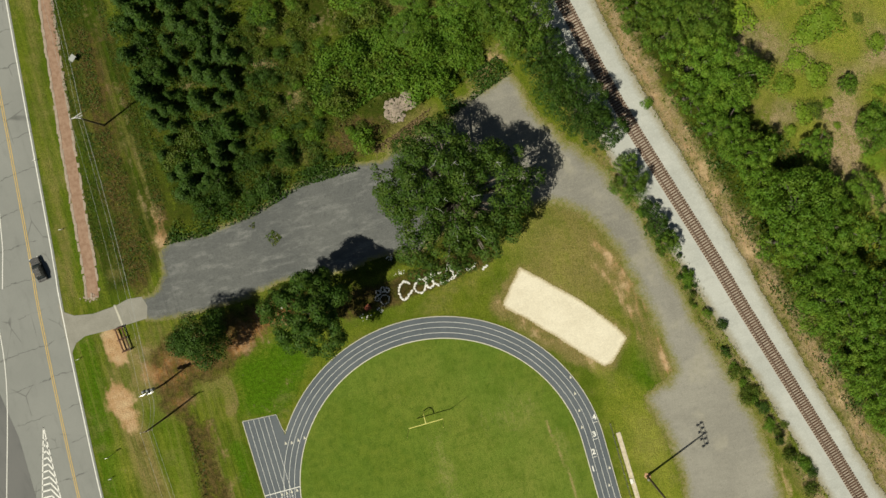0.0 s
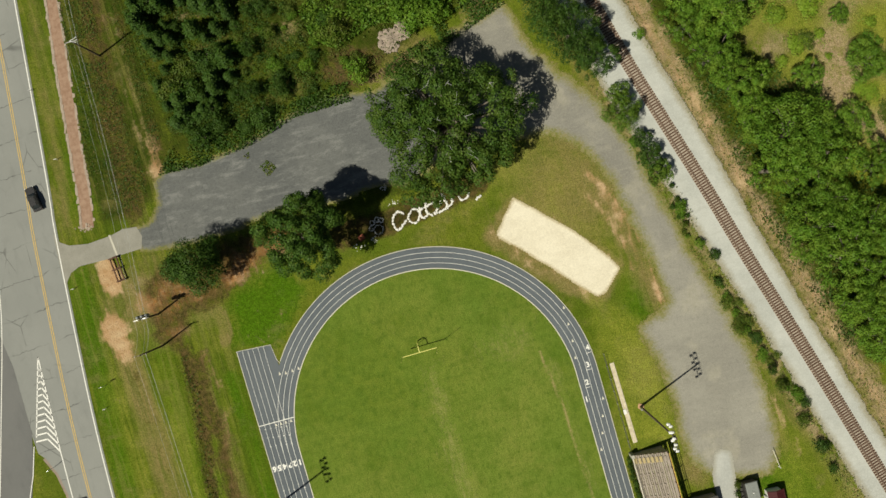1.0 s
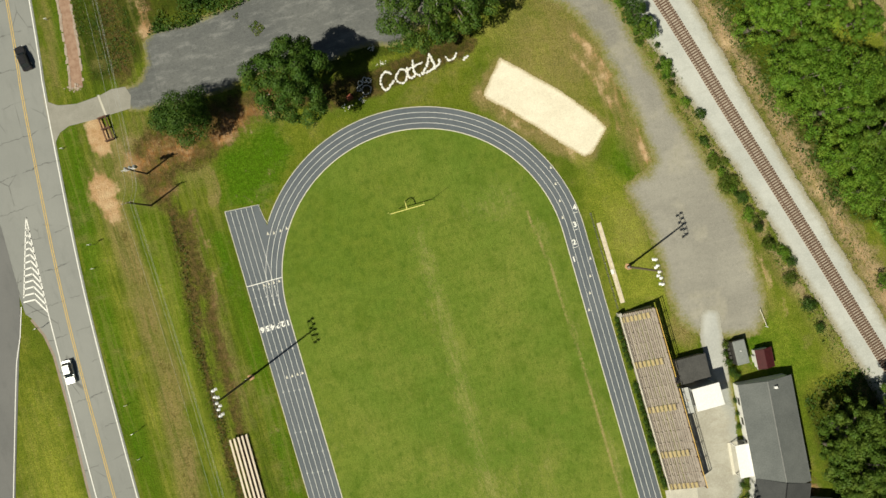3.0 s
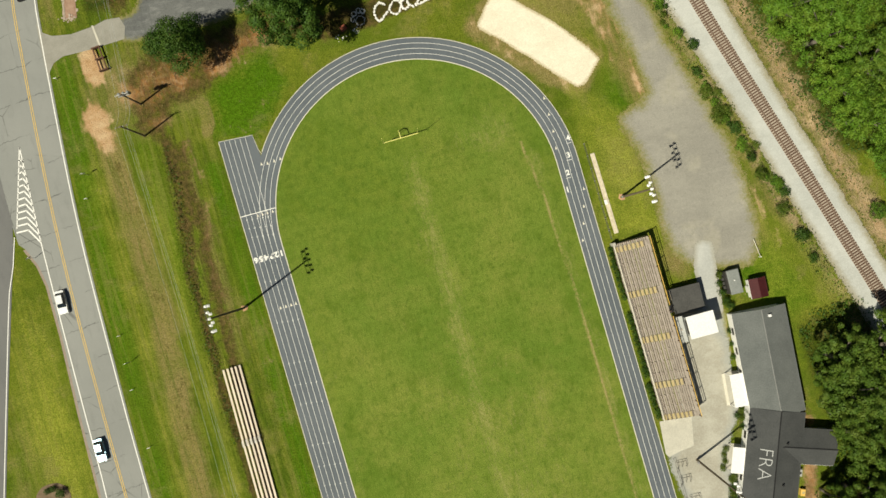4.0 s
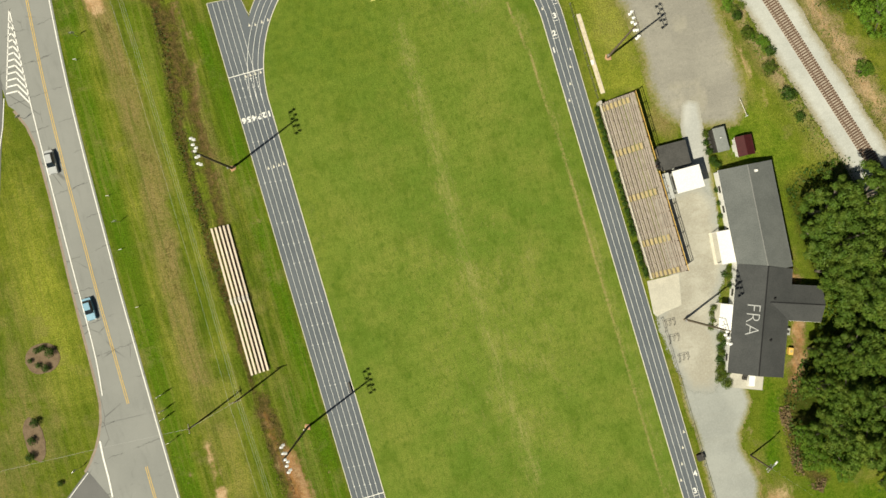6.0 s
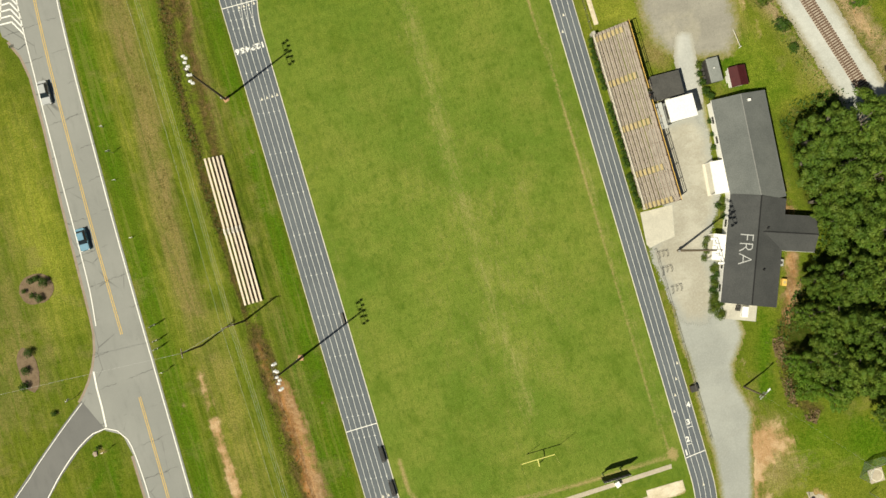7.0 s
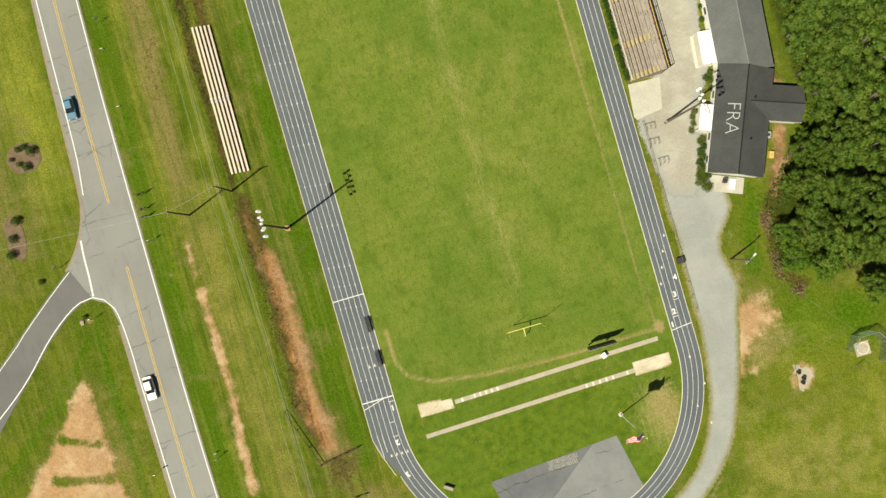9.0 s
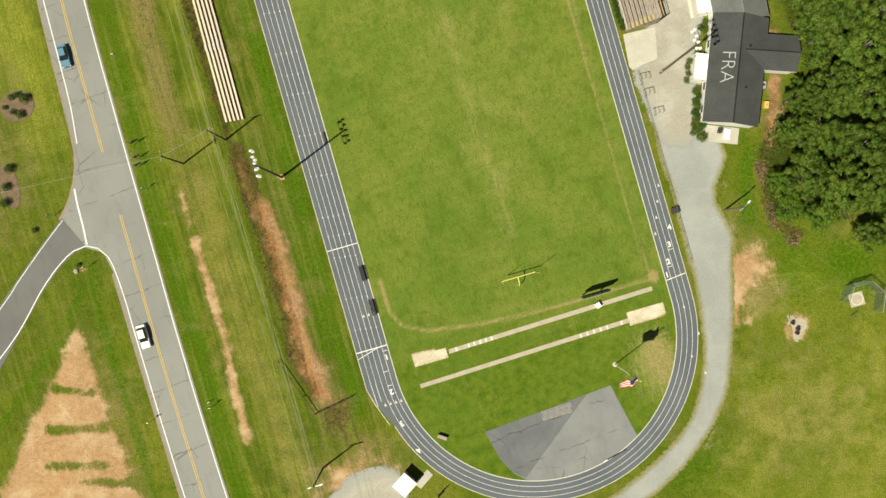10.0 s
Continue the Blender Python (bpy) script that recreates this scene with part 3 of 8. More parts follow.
def cover_of(x, y):
    """Clay, dry, lush and dark forest ground at each place of the ground, with some shade put in."""
    clay = 0.35 * fall(from_line(x, y, [(-45, 175), (-48.3, 154), (-50.8, 138), (-53.2, 120), (-55.8, 99.5), (-56.4, 97)]), 0.8, 0.6)
    clay = np.maximum(clay, 0.9 * spot(x, y, -57.4, 75.6, 2.8, 3.8, 0.5))
    clay = np.maximum(clay, 0.75 * spot(x, y, -56.6, 71.6, 2.2, 3.4, 0.6))
    clay = np.maximum(clay, 0.95 * spot(x, y, -55.0, 86.0, 2.2, 4.0))
    clay = np.maximum(clay, 0.62 * spot(x, y, -49.5, 79.0, 3.5, 3.0, 0.6))
    clay = np.maximum(clay, 0.98 * fall(from_line(x, y, [(-59.9, -30), (-59.9, -36.3), (-59.6, -42), (-59.9, -52), (-60.4, -60), (-60.8, -68), (-61.2, -72)]), 0.75, 1.3))
    clay = np.maximum(clay, 0.75 * fall(from_line(x, y, [(-59.9, -20.5), (-59.8, -27)]), 0.5, 0.9))
    clay = np.maximum(clay, 0.6 * fall(from_line(x, y, [(-47.4, -13), (-46.8, -24), (-46.2, -33)]), 0.7, 1.4))
    clay = np.maximum(clay, 0.95 * fall(from_line(x, y, [(-44.9, -27), (-44.6, -33), (-44.4, -43), (-45.0, -52), (-44.8, -60), (-43.8, -67)]), 1.7, 2.2))
    heap = 1.15 * in_area(x, y, [(-87.6, -41.0), (-93.0, -47.4), (-100.7, -55.8), (-106, -62.5), (-111.5, -68.5), (-122, -84), (-92, -94), (-85.2, -77), (-85.4, -68), (-86.6, -60), (-86.8, -50)], 1.9)
    for a, b, wide in (((-94.6, -51.2), (-88.4, -53.8), 0.9), ((-98.5, -58.5), (-88.2, -61.1), 1.2), ((-100.5, -65.6), (-89.8, -68.3), 1.1), ((-94.5, -70.4), (-85.4, -73.6), 1.0), ((-108, -73), (-98, -75.5), 1.2)):
        heap -= 0.95 * fall(from_line(x, y, [a, b]), wide, 0.8)
    clay = np.maximum(clay, heap)
    clay = np.maximum(clay, 0.68 * fall(from_line(x, y, [(-33, 79.0), (-26, 82.0), (-20, 84.0)]), 2.4, 2.2))
    for way, much in (([(41.5, 79.6), (44.7, 74.8), (47.0, 69), (48.2, 64.5), (48.6, 54), (49.2, 50)], 0.98), ([(40.2, 75.6), (42.1, 72.1), (43.9, 68.1), (44.8, 64.0), (45.2, 59)], 0.78), ([(43.2, 75.0), (45.2, 70.5), (46.4, 65.5), (46.8, 60)], 0.74)):
        clay = np.maximum(clay, much * fall(from_line(x, y, way), 0.4, 1.1))
    for off in (-0.95, 0.95):
        clay = np.maximum(clay, 0.40 * fall(from_line(x, y, [(-40.2 + off, 156), (-40.6 + off, 138), (-40.8 + off, 124), (-40.9 + off, 115), (-40.6 + off, 108), (-39.4 + off, 103)]), 0.2, 0.8))
    clay = np.maximum(clay, 0.70 * spot(x, y, -40.0, 105.0, 1.5, 4.5, 0.8))
    clay = np.maximum(clay, 0.66 * fall(from_line(x, y, [(43.6, -61), (42.6, -68), (41.2, -76)]), 1.5, 2.2))
    clay = np.maximum(clay, 0.5 * in_area(x, y, [(42.4, -61.6), (51.5, -63.1), (52.4, -68.1), (46, -71), (41.3, -73.9)], 2.0))
    clay = np.maximum(clay, 0.74 * in_area(x, y, [(42.1, -61.2), (48.1, -62.3), (49.2, -67.4), (43.9, -71.2), (41.4, -76.8), (37.7, -77.8), (38.4, -69.6)], 2.2))
    clay = np.maximum(clay, 0.6 * spot(x, y, -43, -85, 9, 5.5, 0.6))
    clay = np.maximum(clay, 0.65 * spot(x, y, 51.6, -80.2, 2.8, 3.2))
    clay = np.maximum(clay, 0.50 * spot(x, y, -83, -29.5, 1.4, 1.0))
    clay = np.maximum(clay, 0.62 * fall(from_line(x, y, [(61, -15), (63, -23)]), 1.5, 1.5))
    clay = np.maximum(clay, 0.66 * fall(from_line(x, y, [(60.5, -30), (60, -36), (56.5, -43)]), 1.6, 1.5))
    east = from_line(x, y, shifted(RAILS, -7.2))
    clay = np.maximum(clay, 0.54 * fall(east, 1.5, 2.0) * (y > 5))
    clay = np.maximum(clay, 0.50 * spot(x, y, 31, 118, 5, 3.5, 0.6))
    clay = np.maximum(clay, 0.46 * fall(from_line(x, y, [(57.6, 58), (59.6, 50), (62.2, 38), (64.8, 26), (68, 14)]), 0.8, 1.5))
    dry = 1.25 * fall(from_line(x, y, [(-56, 72), (-56, 62), (-55.7, 50), (-55.5, 40), (-56.3, 27), (-57.8, 12), (-58.2, -3), (-57.6, -10)]), 2.2, 1.9)
    dry = np.maximum(dry, 0.78 * fall(from_line(x, y, [(-57, -8), (-56, -30), (-55, -52), (-54, -90)]), 3.0, 4.0))
    dry = np.maximum(dry, 0.95 * fall(east, 2.8, 2.4))
    dry = np.maximum(dry, 0.85 * fall(from_line(x, y, shifted(RAILS, 8.4)), 1.2, 2.0))
    dry = np.maximum(dry, 0.80 * in_area(x, y, [(80, 130), (78, 100), (86, 86), (98, 70), (125, 70), (125, 130)], 6))
    dry = np.maximum(dry, 0.80 * spot(x, y, 40.5, 37.5, 4.5, 8, 0.6))
    dry = np.maximum(dry, 0.85 * spot(x, y, 36, 77, 12, 13, 0.6))
    dry = np.maximum(dry, 0.95 * fall(from_line(x, y, [(41, 80), (44.6, 72), (46.6, 62), (48, 52)]), 2.4, 2.6))
    dry = np.maximum(dry, 0.72 * fall(from_line(x, y, [(56, 62), (59.5, 46), (62, 30), (65, 16)]), 1.6, 2.4))
    dry = np.maximum(dry, 0.80 * spot(x, y, 46.5, 17, 3, 5, 0.7))
    dry = np.maximum(dry, 0.90 * spot(x, y, 46, -68, 4.5, 8, 0.7))
    dry = np.maximum(dry, 0.50 * spot(x, y, 45, -98, 16, 14, 0.7))
    dry = np.maximum(dry, 0.85 * spot(x, y, -48, 79, 10, 8, 0.6))
    dry = np.maximum(dry, 1.3 * spot(x, y, -37.0, 70.4, 2.2, 4.2, 0.2) - 1.1 * spot(x, y, -39.2, 70.4, 2.2, 4.0, 0.3))
    dry = np.maximum(dry, 0.70 * fall(from_line(x, y, [(-42.5, 62), (-42.6, 40), (-42.6, 22)]), 1.6, 1.6))
    dry = np.maximum(dry, 0.8 * in_area(x, y, [(26.6, 81.2), (17.8, 73), (22.2, 66.6), (36.2, 52.8), (39.4, 54.0), (44.4, 60), (42.2, 63.6), (36.8, 70.8)], 0.9))
    clay = np.maximum(clay, 0.34 * in_area(x, y, [(26.6, 80.8), (18.6, 73), (22.8, 67.2), (36.4, 53.6), (39.4, 54.5), (43.8, 60), (42, 63), (36.6, 70.2)], 0.8))
    dry = np.maximum(dry, 0.65 * fall(from_line(x, y, [(-41.8, -12), (-42.4, -30), (-43, -50), (-43, -70)]), 1.4, 2.0))
    dry = np.maximum(dry, 0.70 * spot(x, y, -43, -70, 4, 9, 0.5))
    dry = np.maximum(dry, 0.70 * spot(x, y, -43, -85, 13, 9, 0.6))
    dry = np.maximum(dry, 0.55 * spot(x, y, -45, 107, 6, 12, 0.7))
    dry = np.maximum(dry, 0.5 * in_area(x, y, [(-80, 44), (-80, 0), (-88, -16), (-118, -34), (-118, 0), (-98, 0), (-86, 36)], 3))
    dry = np.maximum(dry, 0.55 * in_area(x, y, [(-84, -38), (-99, -60), (-118, -88), (-80, -96), (-81, -60)], 4))
    dry = np.maximum(dry, 0.75 * spot(x, y, 11, 113, 9, 3.5, 0.6))
    lush = 1.15 * fall(from_line(x, y, [(-37.6, 60), (-37.4, 30), (-37.5, -20), (-37.8, -60), (-37.8, -72)]), 1.4, 1.2)
    lush = np.maximum(lush, 0.85 * fall(from_line(x, y, [(-41.2, -14), (-41.0, -35), (-41.2, -58)]), 1.8, 1.2))
    lush = np.maximum(lush, 0.90 * in_area(x, y, [(-36, 66), (-33, 76), (-21, 79), (-18, 73), (-27, 63)], 2.5))
    lush = np.maximum(lush, 1.2 * fall(from_line(x, y, [(-61.0, 88), (-63.6, 55), (-64.8, 20), (-65.4, -10), (-65.4, -50), (-64.8, -95)]), 1.8, 1.4))
    lush = np.maximum(lush, 0.45 * in_area(x, y, [(-79, 50), (-79, 0), (-86, -16), (-120, -34), (-120, -20), (-100, 0), (-86, 36)], 3))
    lush = np.maximum(lush, 0.55 * spot(x, y, -83, -31, 4, 6, 0.6))
    lush = np.maximum(lush, 0.95 * fall(from_line(x, y, [(-82.6, -33), (-82.4, -46), (-82.0, -62), (-81.5, -95)]), 0.9, 1.2))
    lush = np.maximum(lush, 0.9 * fall(from_line(x, y, [(-84.6, -34), (-92, -42), (-102, -51), (-118, -63)]), 0.9, 1.3))
    lush = np.maximum(lush, 0.75 * in_area(x, y, [(57, 17), (64, 18), (70, 8), (72, 0), (64, -2), (58, 6)], 2))
    lush = np.maximum(lush, 0.75 * fall(from_line(x, y, [(52, -42), (49.5, -50), (48, -56)]), 2.2, 2.0))
    lush = np.maximum(lush, 0.75 * spot(x, y, 55, -70, 8, 8, 0.7))
    lush = np.maximum(lush, 0.80 * spot(x, y, 64, -72, 9, 7, 0.7))
    lush = np.maximum(lush, 0.60 * spot(x, y, 42, -88, 8, 5, 0.8))
    lush = np.maximum(lush, 0.75 * spot(x, y, 44.6, 52.5, 3.4, 5.5, 0.7))
    lush = np.maximum(lush, 0.40 * in_area(x, y, [(88, 140), (92, 104), (104, 92), (130, 90), (130, 140)], 8))
    dry = np.maximum(dry, 0.6 * fall(from_line(x, y, [(-51, 160), (-54.5, 140), (-58.6, 110), (-60.4, 97)]), 1.4, 1.6))
    lush = np.maximum(lush, 0.60 * spot(x, y, -50, 55, 2.2, 22, 0.4))
    lush = np.maximum(lush, 0.55 * spot(x, y, 25, -100, 14, 12, 0.7))
    floor_shade = 0.9 * in_area(x, y, THICKET, 3)
    floor_shade = np.maximum(floor_shade, 0.85 * in_area(x, y, BELT, 3))
    floor_shade = np.maximum(floor_shade, 0.95 * in_area(x, y, GROVE, 2.5))
    floor_shade = np.maximum(floor_shade, 1.0 * fall(from_line(x, y, DITCH[:8]), 0.7, 0.8))
    floor_shade = np.maximum(floor_shade, 0.32 * in_area(x, y, [(-46.5, 66), (-46.5, 22), (-41, 22), (-40.5, 62)], 1.2))
    floor_shade = np.maximum(floor_shade, 0.62 * fall(from_line(x, y, [(-37.9, 58), (-38.2, 20), (-38.2, -20), (-38.6, -62)]), 0.1, 0.5))
    clay = np.maximum(clay, 0.52 * fall(from_line(x, y, [(-43.6, 72), (-40.2, 59), (-40.7, 53), (-43.2, 45), (-43.6, 30), (-43.8, 22)]), 0.7, 1.6))
    clay = np.maximum(clay, 0.46 * in_area(x, y, [(-50, 73), (-46, 69), (-42, 75), (-34, 76.5), (-26, 80.5), (-18, 83), (-18, 86), (-30, 86), (-44, 85), (-50, 82)], 1.6))
    floor_shade = np.maximum(floor_shade, 0.90 * fall(from_line(x, y, [(-22, 85), (-10, 82), (0, 81.5), (15, 83)]), 2.4, 2.2))
    # Lawn darkened where the trees' shadow falls: shade put into the colour.
    floor_shade = np.maximum(floor_shade, 0.80 * in_area(x, y, [(-24, 85), (-8, 84.5), (14, 86), (16, 92), (0, 91), (-22, 91)], 1.6))
    # Dark rough verge, with the dimmer light there put into its colour too.
    floor_shade = np.maximum(floor_shade, 0.95 * in_area(x, y, [(-47, 165), (-54.2, 105), (-53, 96), (-44, 97), (-36, 106), (-37, 165)], 2))
    lush = np.maximum(lush, 0.65 * in_area(x, y, [(-47, 165), (-60, 100), (-50, 96), (-40, 100), (-37, 165)], 3))
    return np.c_[clay, dry, lush, floor_shade]


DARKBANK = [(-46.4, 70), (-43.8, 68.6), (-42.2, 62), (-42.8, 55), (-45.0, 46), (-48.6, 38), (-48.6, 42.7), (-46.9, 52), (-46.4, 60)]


def lie_of(x, y):
    """Mown streaks, scrubby brown places with the ditch's shade, sandy soil and bright yellow grass at each place of
    the ground.
    """
    streak = in_area(x, y, [(-50, 180), (-64, 95), (-69, 92), (-69, -140), (-34, -140), (-34, 66), (-40, 90), (-36, 180)], 2)
    streak = np.maximum(streak, 0.7 * in_area(x, y, [(-84, 60), (-60, -40), (-84, -40), (-120, -110), (-140, 10)], 4))
    # Over 1 along the ditch, so that its shade is painted dark.
    scrub_shade = 1.1 * fall(from_line(x, y, DITCH[:7]), 0.7, 0.8)
    scrub_shade = np.maximum(scrub_shade, 1.35 * fall(from_line(x, y, [(-45.8, 69.4)] + DITCH[:7]), 0.35, 0.9))
    scrub_shade = np.maximum(scrub_shade, 0.98 * in_area(x, y, DARKBANK, 2.0))
    scrub_shade = np.maximum(scrub_shade, 0.84 * fall(from_line(x, y, [(-42.9, 66), (-43.4, 45), (-44.4, 30), (-44.5, 18), (-44.2, 6)]), 1.6, 1.9))
    scrub_shade = np.maximum(scrub_shade, 0.55 * fall(from_line(x, y, [(-44.0, -26), (-43.2, -34), (-42.6, -44), (-43.2, -54), (-43.0, -64)]), 1.2, 1.2))
    scrub_shade = np.maximum(scrub_shade, 1.0 * fall(from_line(x, y, [(-48.3, 6), (-48.0, -8), (-47.6, -20)]), 0.5, 0.7))
    scrub_shade = np.maximum(scrub_shade, 1.0 * fall(from_line(x, y, [(-47.0, -15), (-46.4, -24), (-46.0, -33), (-46.0, -47), (-46.4, -58), (-45.0, -66)]), 1.9, 1.3))
    scrub_shade = np.maximum(scrub_shade, 0.95 * in_area(x, y, [(-50, 72), (-46, 68), (-42, 74), (-34, 75.5), (-26, 80), (-18, 82), (-17, 86), (-30, 87), (-44, 86), (-50, 82)], 1.6))
    scrub_shade = np.maximum(scrub_shade, 0.55 * spot(x, y, -42.5, -72.5, 4.5, 6, 0.7))
    scrub_shade = np.maximum(scrub_shade, 0.40 * fall(from_line(x, y, [(-55.6, 66), (-55.2, 45), (-55.8, 27), (-57.2, 10)]), 1.2, 2.0))
    scrub_shade = np.maximum(scrub_shade, 0.80 * fall(from_line(x, y, [(-46.5, 98), (-46, 112), (-44.6, 126), (-43.4, 145)]), 3.0, 2.6))
    scrub_shade = np.maximum(scrub_shade, 0.36 * fall(from_line(x, y, [(-45, 175), (-48.3, 154), (-50.8, 138), (-53.2, 120), (-55.8, 99.5), (-56.4, 97)]), 1.0, 0.5))
    scrub_shade = np.maximum(scrub_shade, 0.62 * fall(from_line(x, y, [(-38.6, 103), (-38.8, 120), (-38.6, 150)]), 1.0, 1.4))
    scrub_shade = np.maximum(scrub_shade, 0.85 * in_area(x, y, [(-4, 113.5), (-1.7, 108.4), (6, 109.6), (12, 112.4), (7, 115.4), (0, 117.4)], 2.0))
    scrub_shade = np.maximum(scrub_shade, 1.15 * fall(from_line(x, y, [(-20, 84.5), (-8, 81.0), (0, 81.0), (8, 81.9), (14, 82.9), (20, 83.8)]), 2.3, 1.0))
    scrub_shade = np.maximum(scrub_shade, 0.9 * fall(from_line(x, y, [(60.5, -10), (63, -20), (60.5, -34), (56.5, -42), (53.2, -52), (53.6, -60), (57, -62)]), 1.0, 1.4))
    soil = 1.0 * in_area(x, y, [(76, 132), (74, 108), (82, 92), (92, 76), (104, 60), (128, 60), (128, 132)], 4)
    for cx, cy, r in ((83.5, 118, 6), (94.5, 112, 8), (99, 103, 5), (83, 100, 5), (91, 97, 4.5), (88, 89, 3.6), (105, 92, 6), (112, 110, 8), (101, 79, 4)):
        soil -= 0.85 * spot(x, y, cx, cy, r, r * 0.85, 0.5)
    for off in (-0.95, 0.95):
        soil = np.maximum(soil, 0.72 * fall(from_line(x, y, [(-40.2 + off, 156), (-40.6 + off, 138), (-40.8 + off, 124), (-40.9 + off, 115), (-40.6 + off, 108), (-39.4 + off, 103)]), 0.2, 0.9))
    soil = np.maximum(soil, 0.75 * fall(from_line(x, y, [(-45, 175), (-48.3, 154), (-50.8, 138), (-53.2, 120), (-55.8, 99.5), (-56.4, 97)]), 1.0, 0.5))
    soil = np.maximum(soil, 0.82 * fall(from_line(x, y, shifted(RAILS, -7.4)), 2.4, 2.2) * (y > -5))
    soil = np.maximum(soil, 0.85 * fall(from_line(x, y, shifted(RAILS, 6.6)), 1.2, 1.6) * (y < 96))
    scrub_shade = np.maximum(scrub_shade, 0.42 * fall(from_line(x, y, shifted(RAILS, 6.6)), 0.8, 1.2))
    for cx, cy, rx, ry in ((2.3, 135.7, 4, 2.6), (-6.7, 137.2, 3, 2), (-7.9, 123.1, 2.6, 2), (1.2, 112.5, 4.5, 3), (-24.8, 115.8, 2, 1.4), (-26, 131.7, 1.8, 2.2), (7, 110, 4, 2.4), (33.4, 120, 2.4, 3.4), (-12, 131, 3, 3)):
        soil = np.maximum(soil, 0.48 * spot(x, y, cx, cy, rx, ry, 0.9))
    soil = np.maximum(soil, 0.62 * in_area(x, y, [(-3, 113.5), (-1.7, 109), (6, 110), (12, 112.6), (7, 115), (0, 116.8)], 2.0))
    soil = np.maximum(soil, 0.48 * spot(x, y, -50.5, 80, 5, 7, 0.7))
    soil = np.maximum(soil, 0.45 * spot(x, y, 50, -100, 16, 16, 0.7))
    soil = np.maximum(soil, 0.72 * spot(x, y, 45.6, -68, 3.5, 7, 0.8))
    soil = np.maximum(soil, 0.6 * spot(x, y, 50, -72, 3.5, 3.5, 0.8))
    soil = np.maximum(soil, 0.6 * fall(from_line(x, y, [(50.4, -10), (50.2, -17), (46.8, -29), (46.6, -40), (45.4, -50), (44.2, -60), (40.4, -75), (35, -90), (26, -100)]), 0.4, 0.8))
    soil = np.maximum(soil, 0.5 * spot(x, y, 60, -96, 6, 5, 0.8))
    soil = np.maximum(soil, 0.95 * fall(from_line(x, y, [(55.5, 58), (58.6, 46), (61, 32), (62.6, 22)]), 1.5, 1.8))
    soil = np.maximum(soil, 0.62 * fall(from_line(x, y, [(22, 113), (34, 117), (38, 106), (47, 92.5), (50, 84.5), (53, 74.5), (55.2, 61), (58, 49.5), (60, 42), (62, 28), (63, 18)]), 0.7, 1.0))
    soil = np.maximum(soil, 0.5 * fall(from_line(x, y, [(49.5, 50), (49.5, 57), (47.6, 66), (45.6, 77), (42, 84), (38, 88), (30, 90)]), 0.5, 1.0))
    soil = np.maximum(soil, 0.55 * fall(from_line(x, y, [(45.6, 21), (45.8, 31), (45, 40), (43, 46.5)]), 0.5, 1.0))
    soil = np.maximum(soil, 0.5 * spot(x, y, 40.8, 38, 3.6, 8, 0.7))
    bright = 0.52 * fall(from_line(x, y, [(-51.5, 66), (-50.4, 40), (-51.2, 10), (-51.4, -6)]), 2.0, 1.6)
    bright = np.maximum(bright, 0.45 * fall(from_line(x, y, [(-61.0, 66), (-60.5, 40), (-61.4, 5), (-61.8, -14)]), 2.2, 1.6))
    bright = np.maximum(bright, 0.52 * in_area(x, y, [(38, -82), (50, -86), (66, -80), (78, -90), (74, -125), (16, -125), (34, -96)], 5))
    bright = np.maximum(bright, 0.36 * in_area(x, y, [(40, -70), (46, -62), (60, -68), (70, -82), (44, -86)], 4))
    bright = np.maximum(bright, 0.34 * in_area(x, y, [(30, 72), (38, 60), (42, 52), (45, 58), (42, 68), (40, 80), (36, 88), (24, 89), (16, 82)], 2))
    bright = np.maximum(bright, 0.95 * in_area(x, y, [(76, 140), (78, 108), (84, 92), (94, 60), (130, 56), (130, 140)], 5) - 0.85 * np.clip(soil, 0, 1))
    bright = np.maximum(bright, 0.42 * in_area(x, y, [(-59, -8), (-49.5, -8), (-49.5, -58), (-52, -100), (-59, -100)], 1.5))
    bright = np.maximum(bright, 0.5 * fall(from_line(x, y, [(-63, -18), (-63, -60), (-62.5, -90)]), 0.8, 1.0))
    bright = np.maximum(bright, 0.45 * in_area(x, y, [(58, 24), (65, 24), (71, 16), (79, -1), (67, -5), (61.5, 2), (60, 12)], 1.5))
    bright = np.maximum(bright, 0.75 * in_area(x, y, [(34.6, 58), (44, 48), (46, 22), (42, 14), (41, 24), (34.6, 24.5)], 1.5))
    bright = np.maximum(bright, 0.85 * spot(x, y, -83, 16, 5.5, 24, 0.5))
    return np.c_[streak, scrub_shade, soil, bright]


def height_of(x, y):
    """The ditch, the clay heaps and the low bank of the railway."""
    z = -0.55 * fall(from_line(x, y, DITCH), 0.5, 1.1)
    z += 0.5 * in_area(x, y, [(-90, -46), (-96, -60), (-104, -72), (-104, -90), (-90, -88), (-86.5, -64)], 4)
    z += 0.35 * fall(from_line(x, y, RAILS), 4.0, 3.0)
    return z


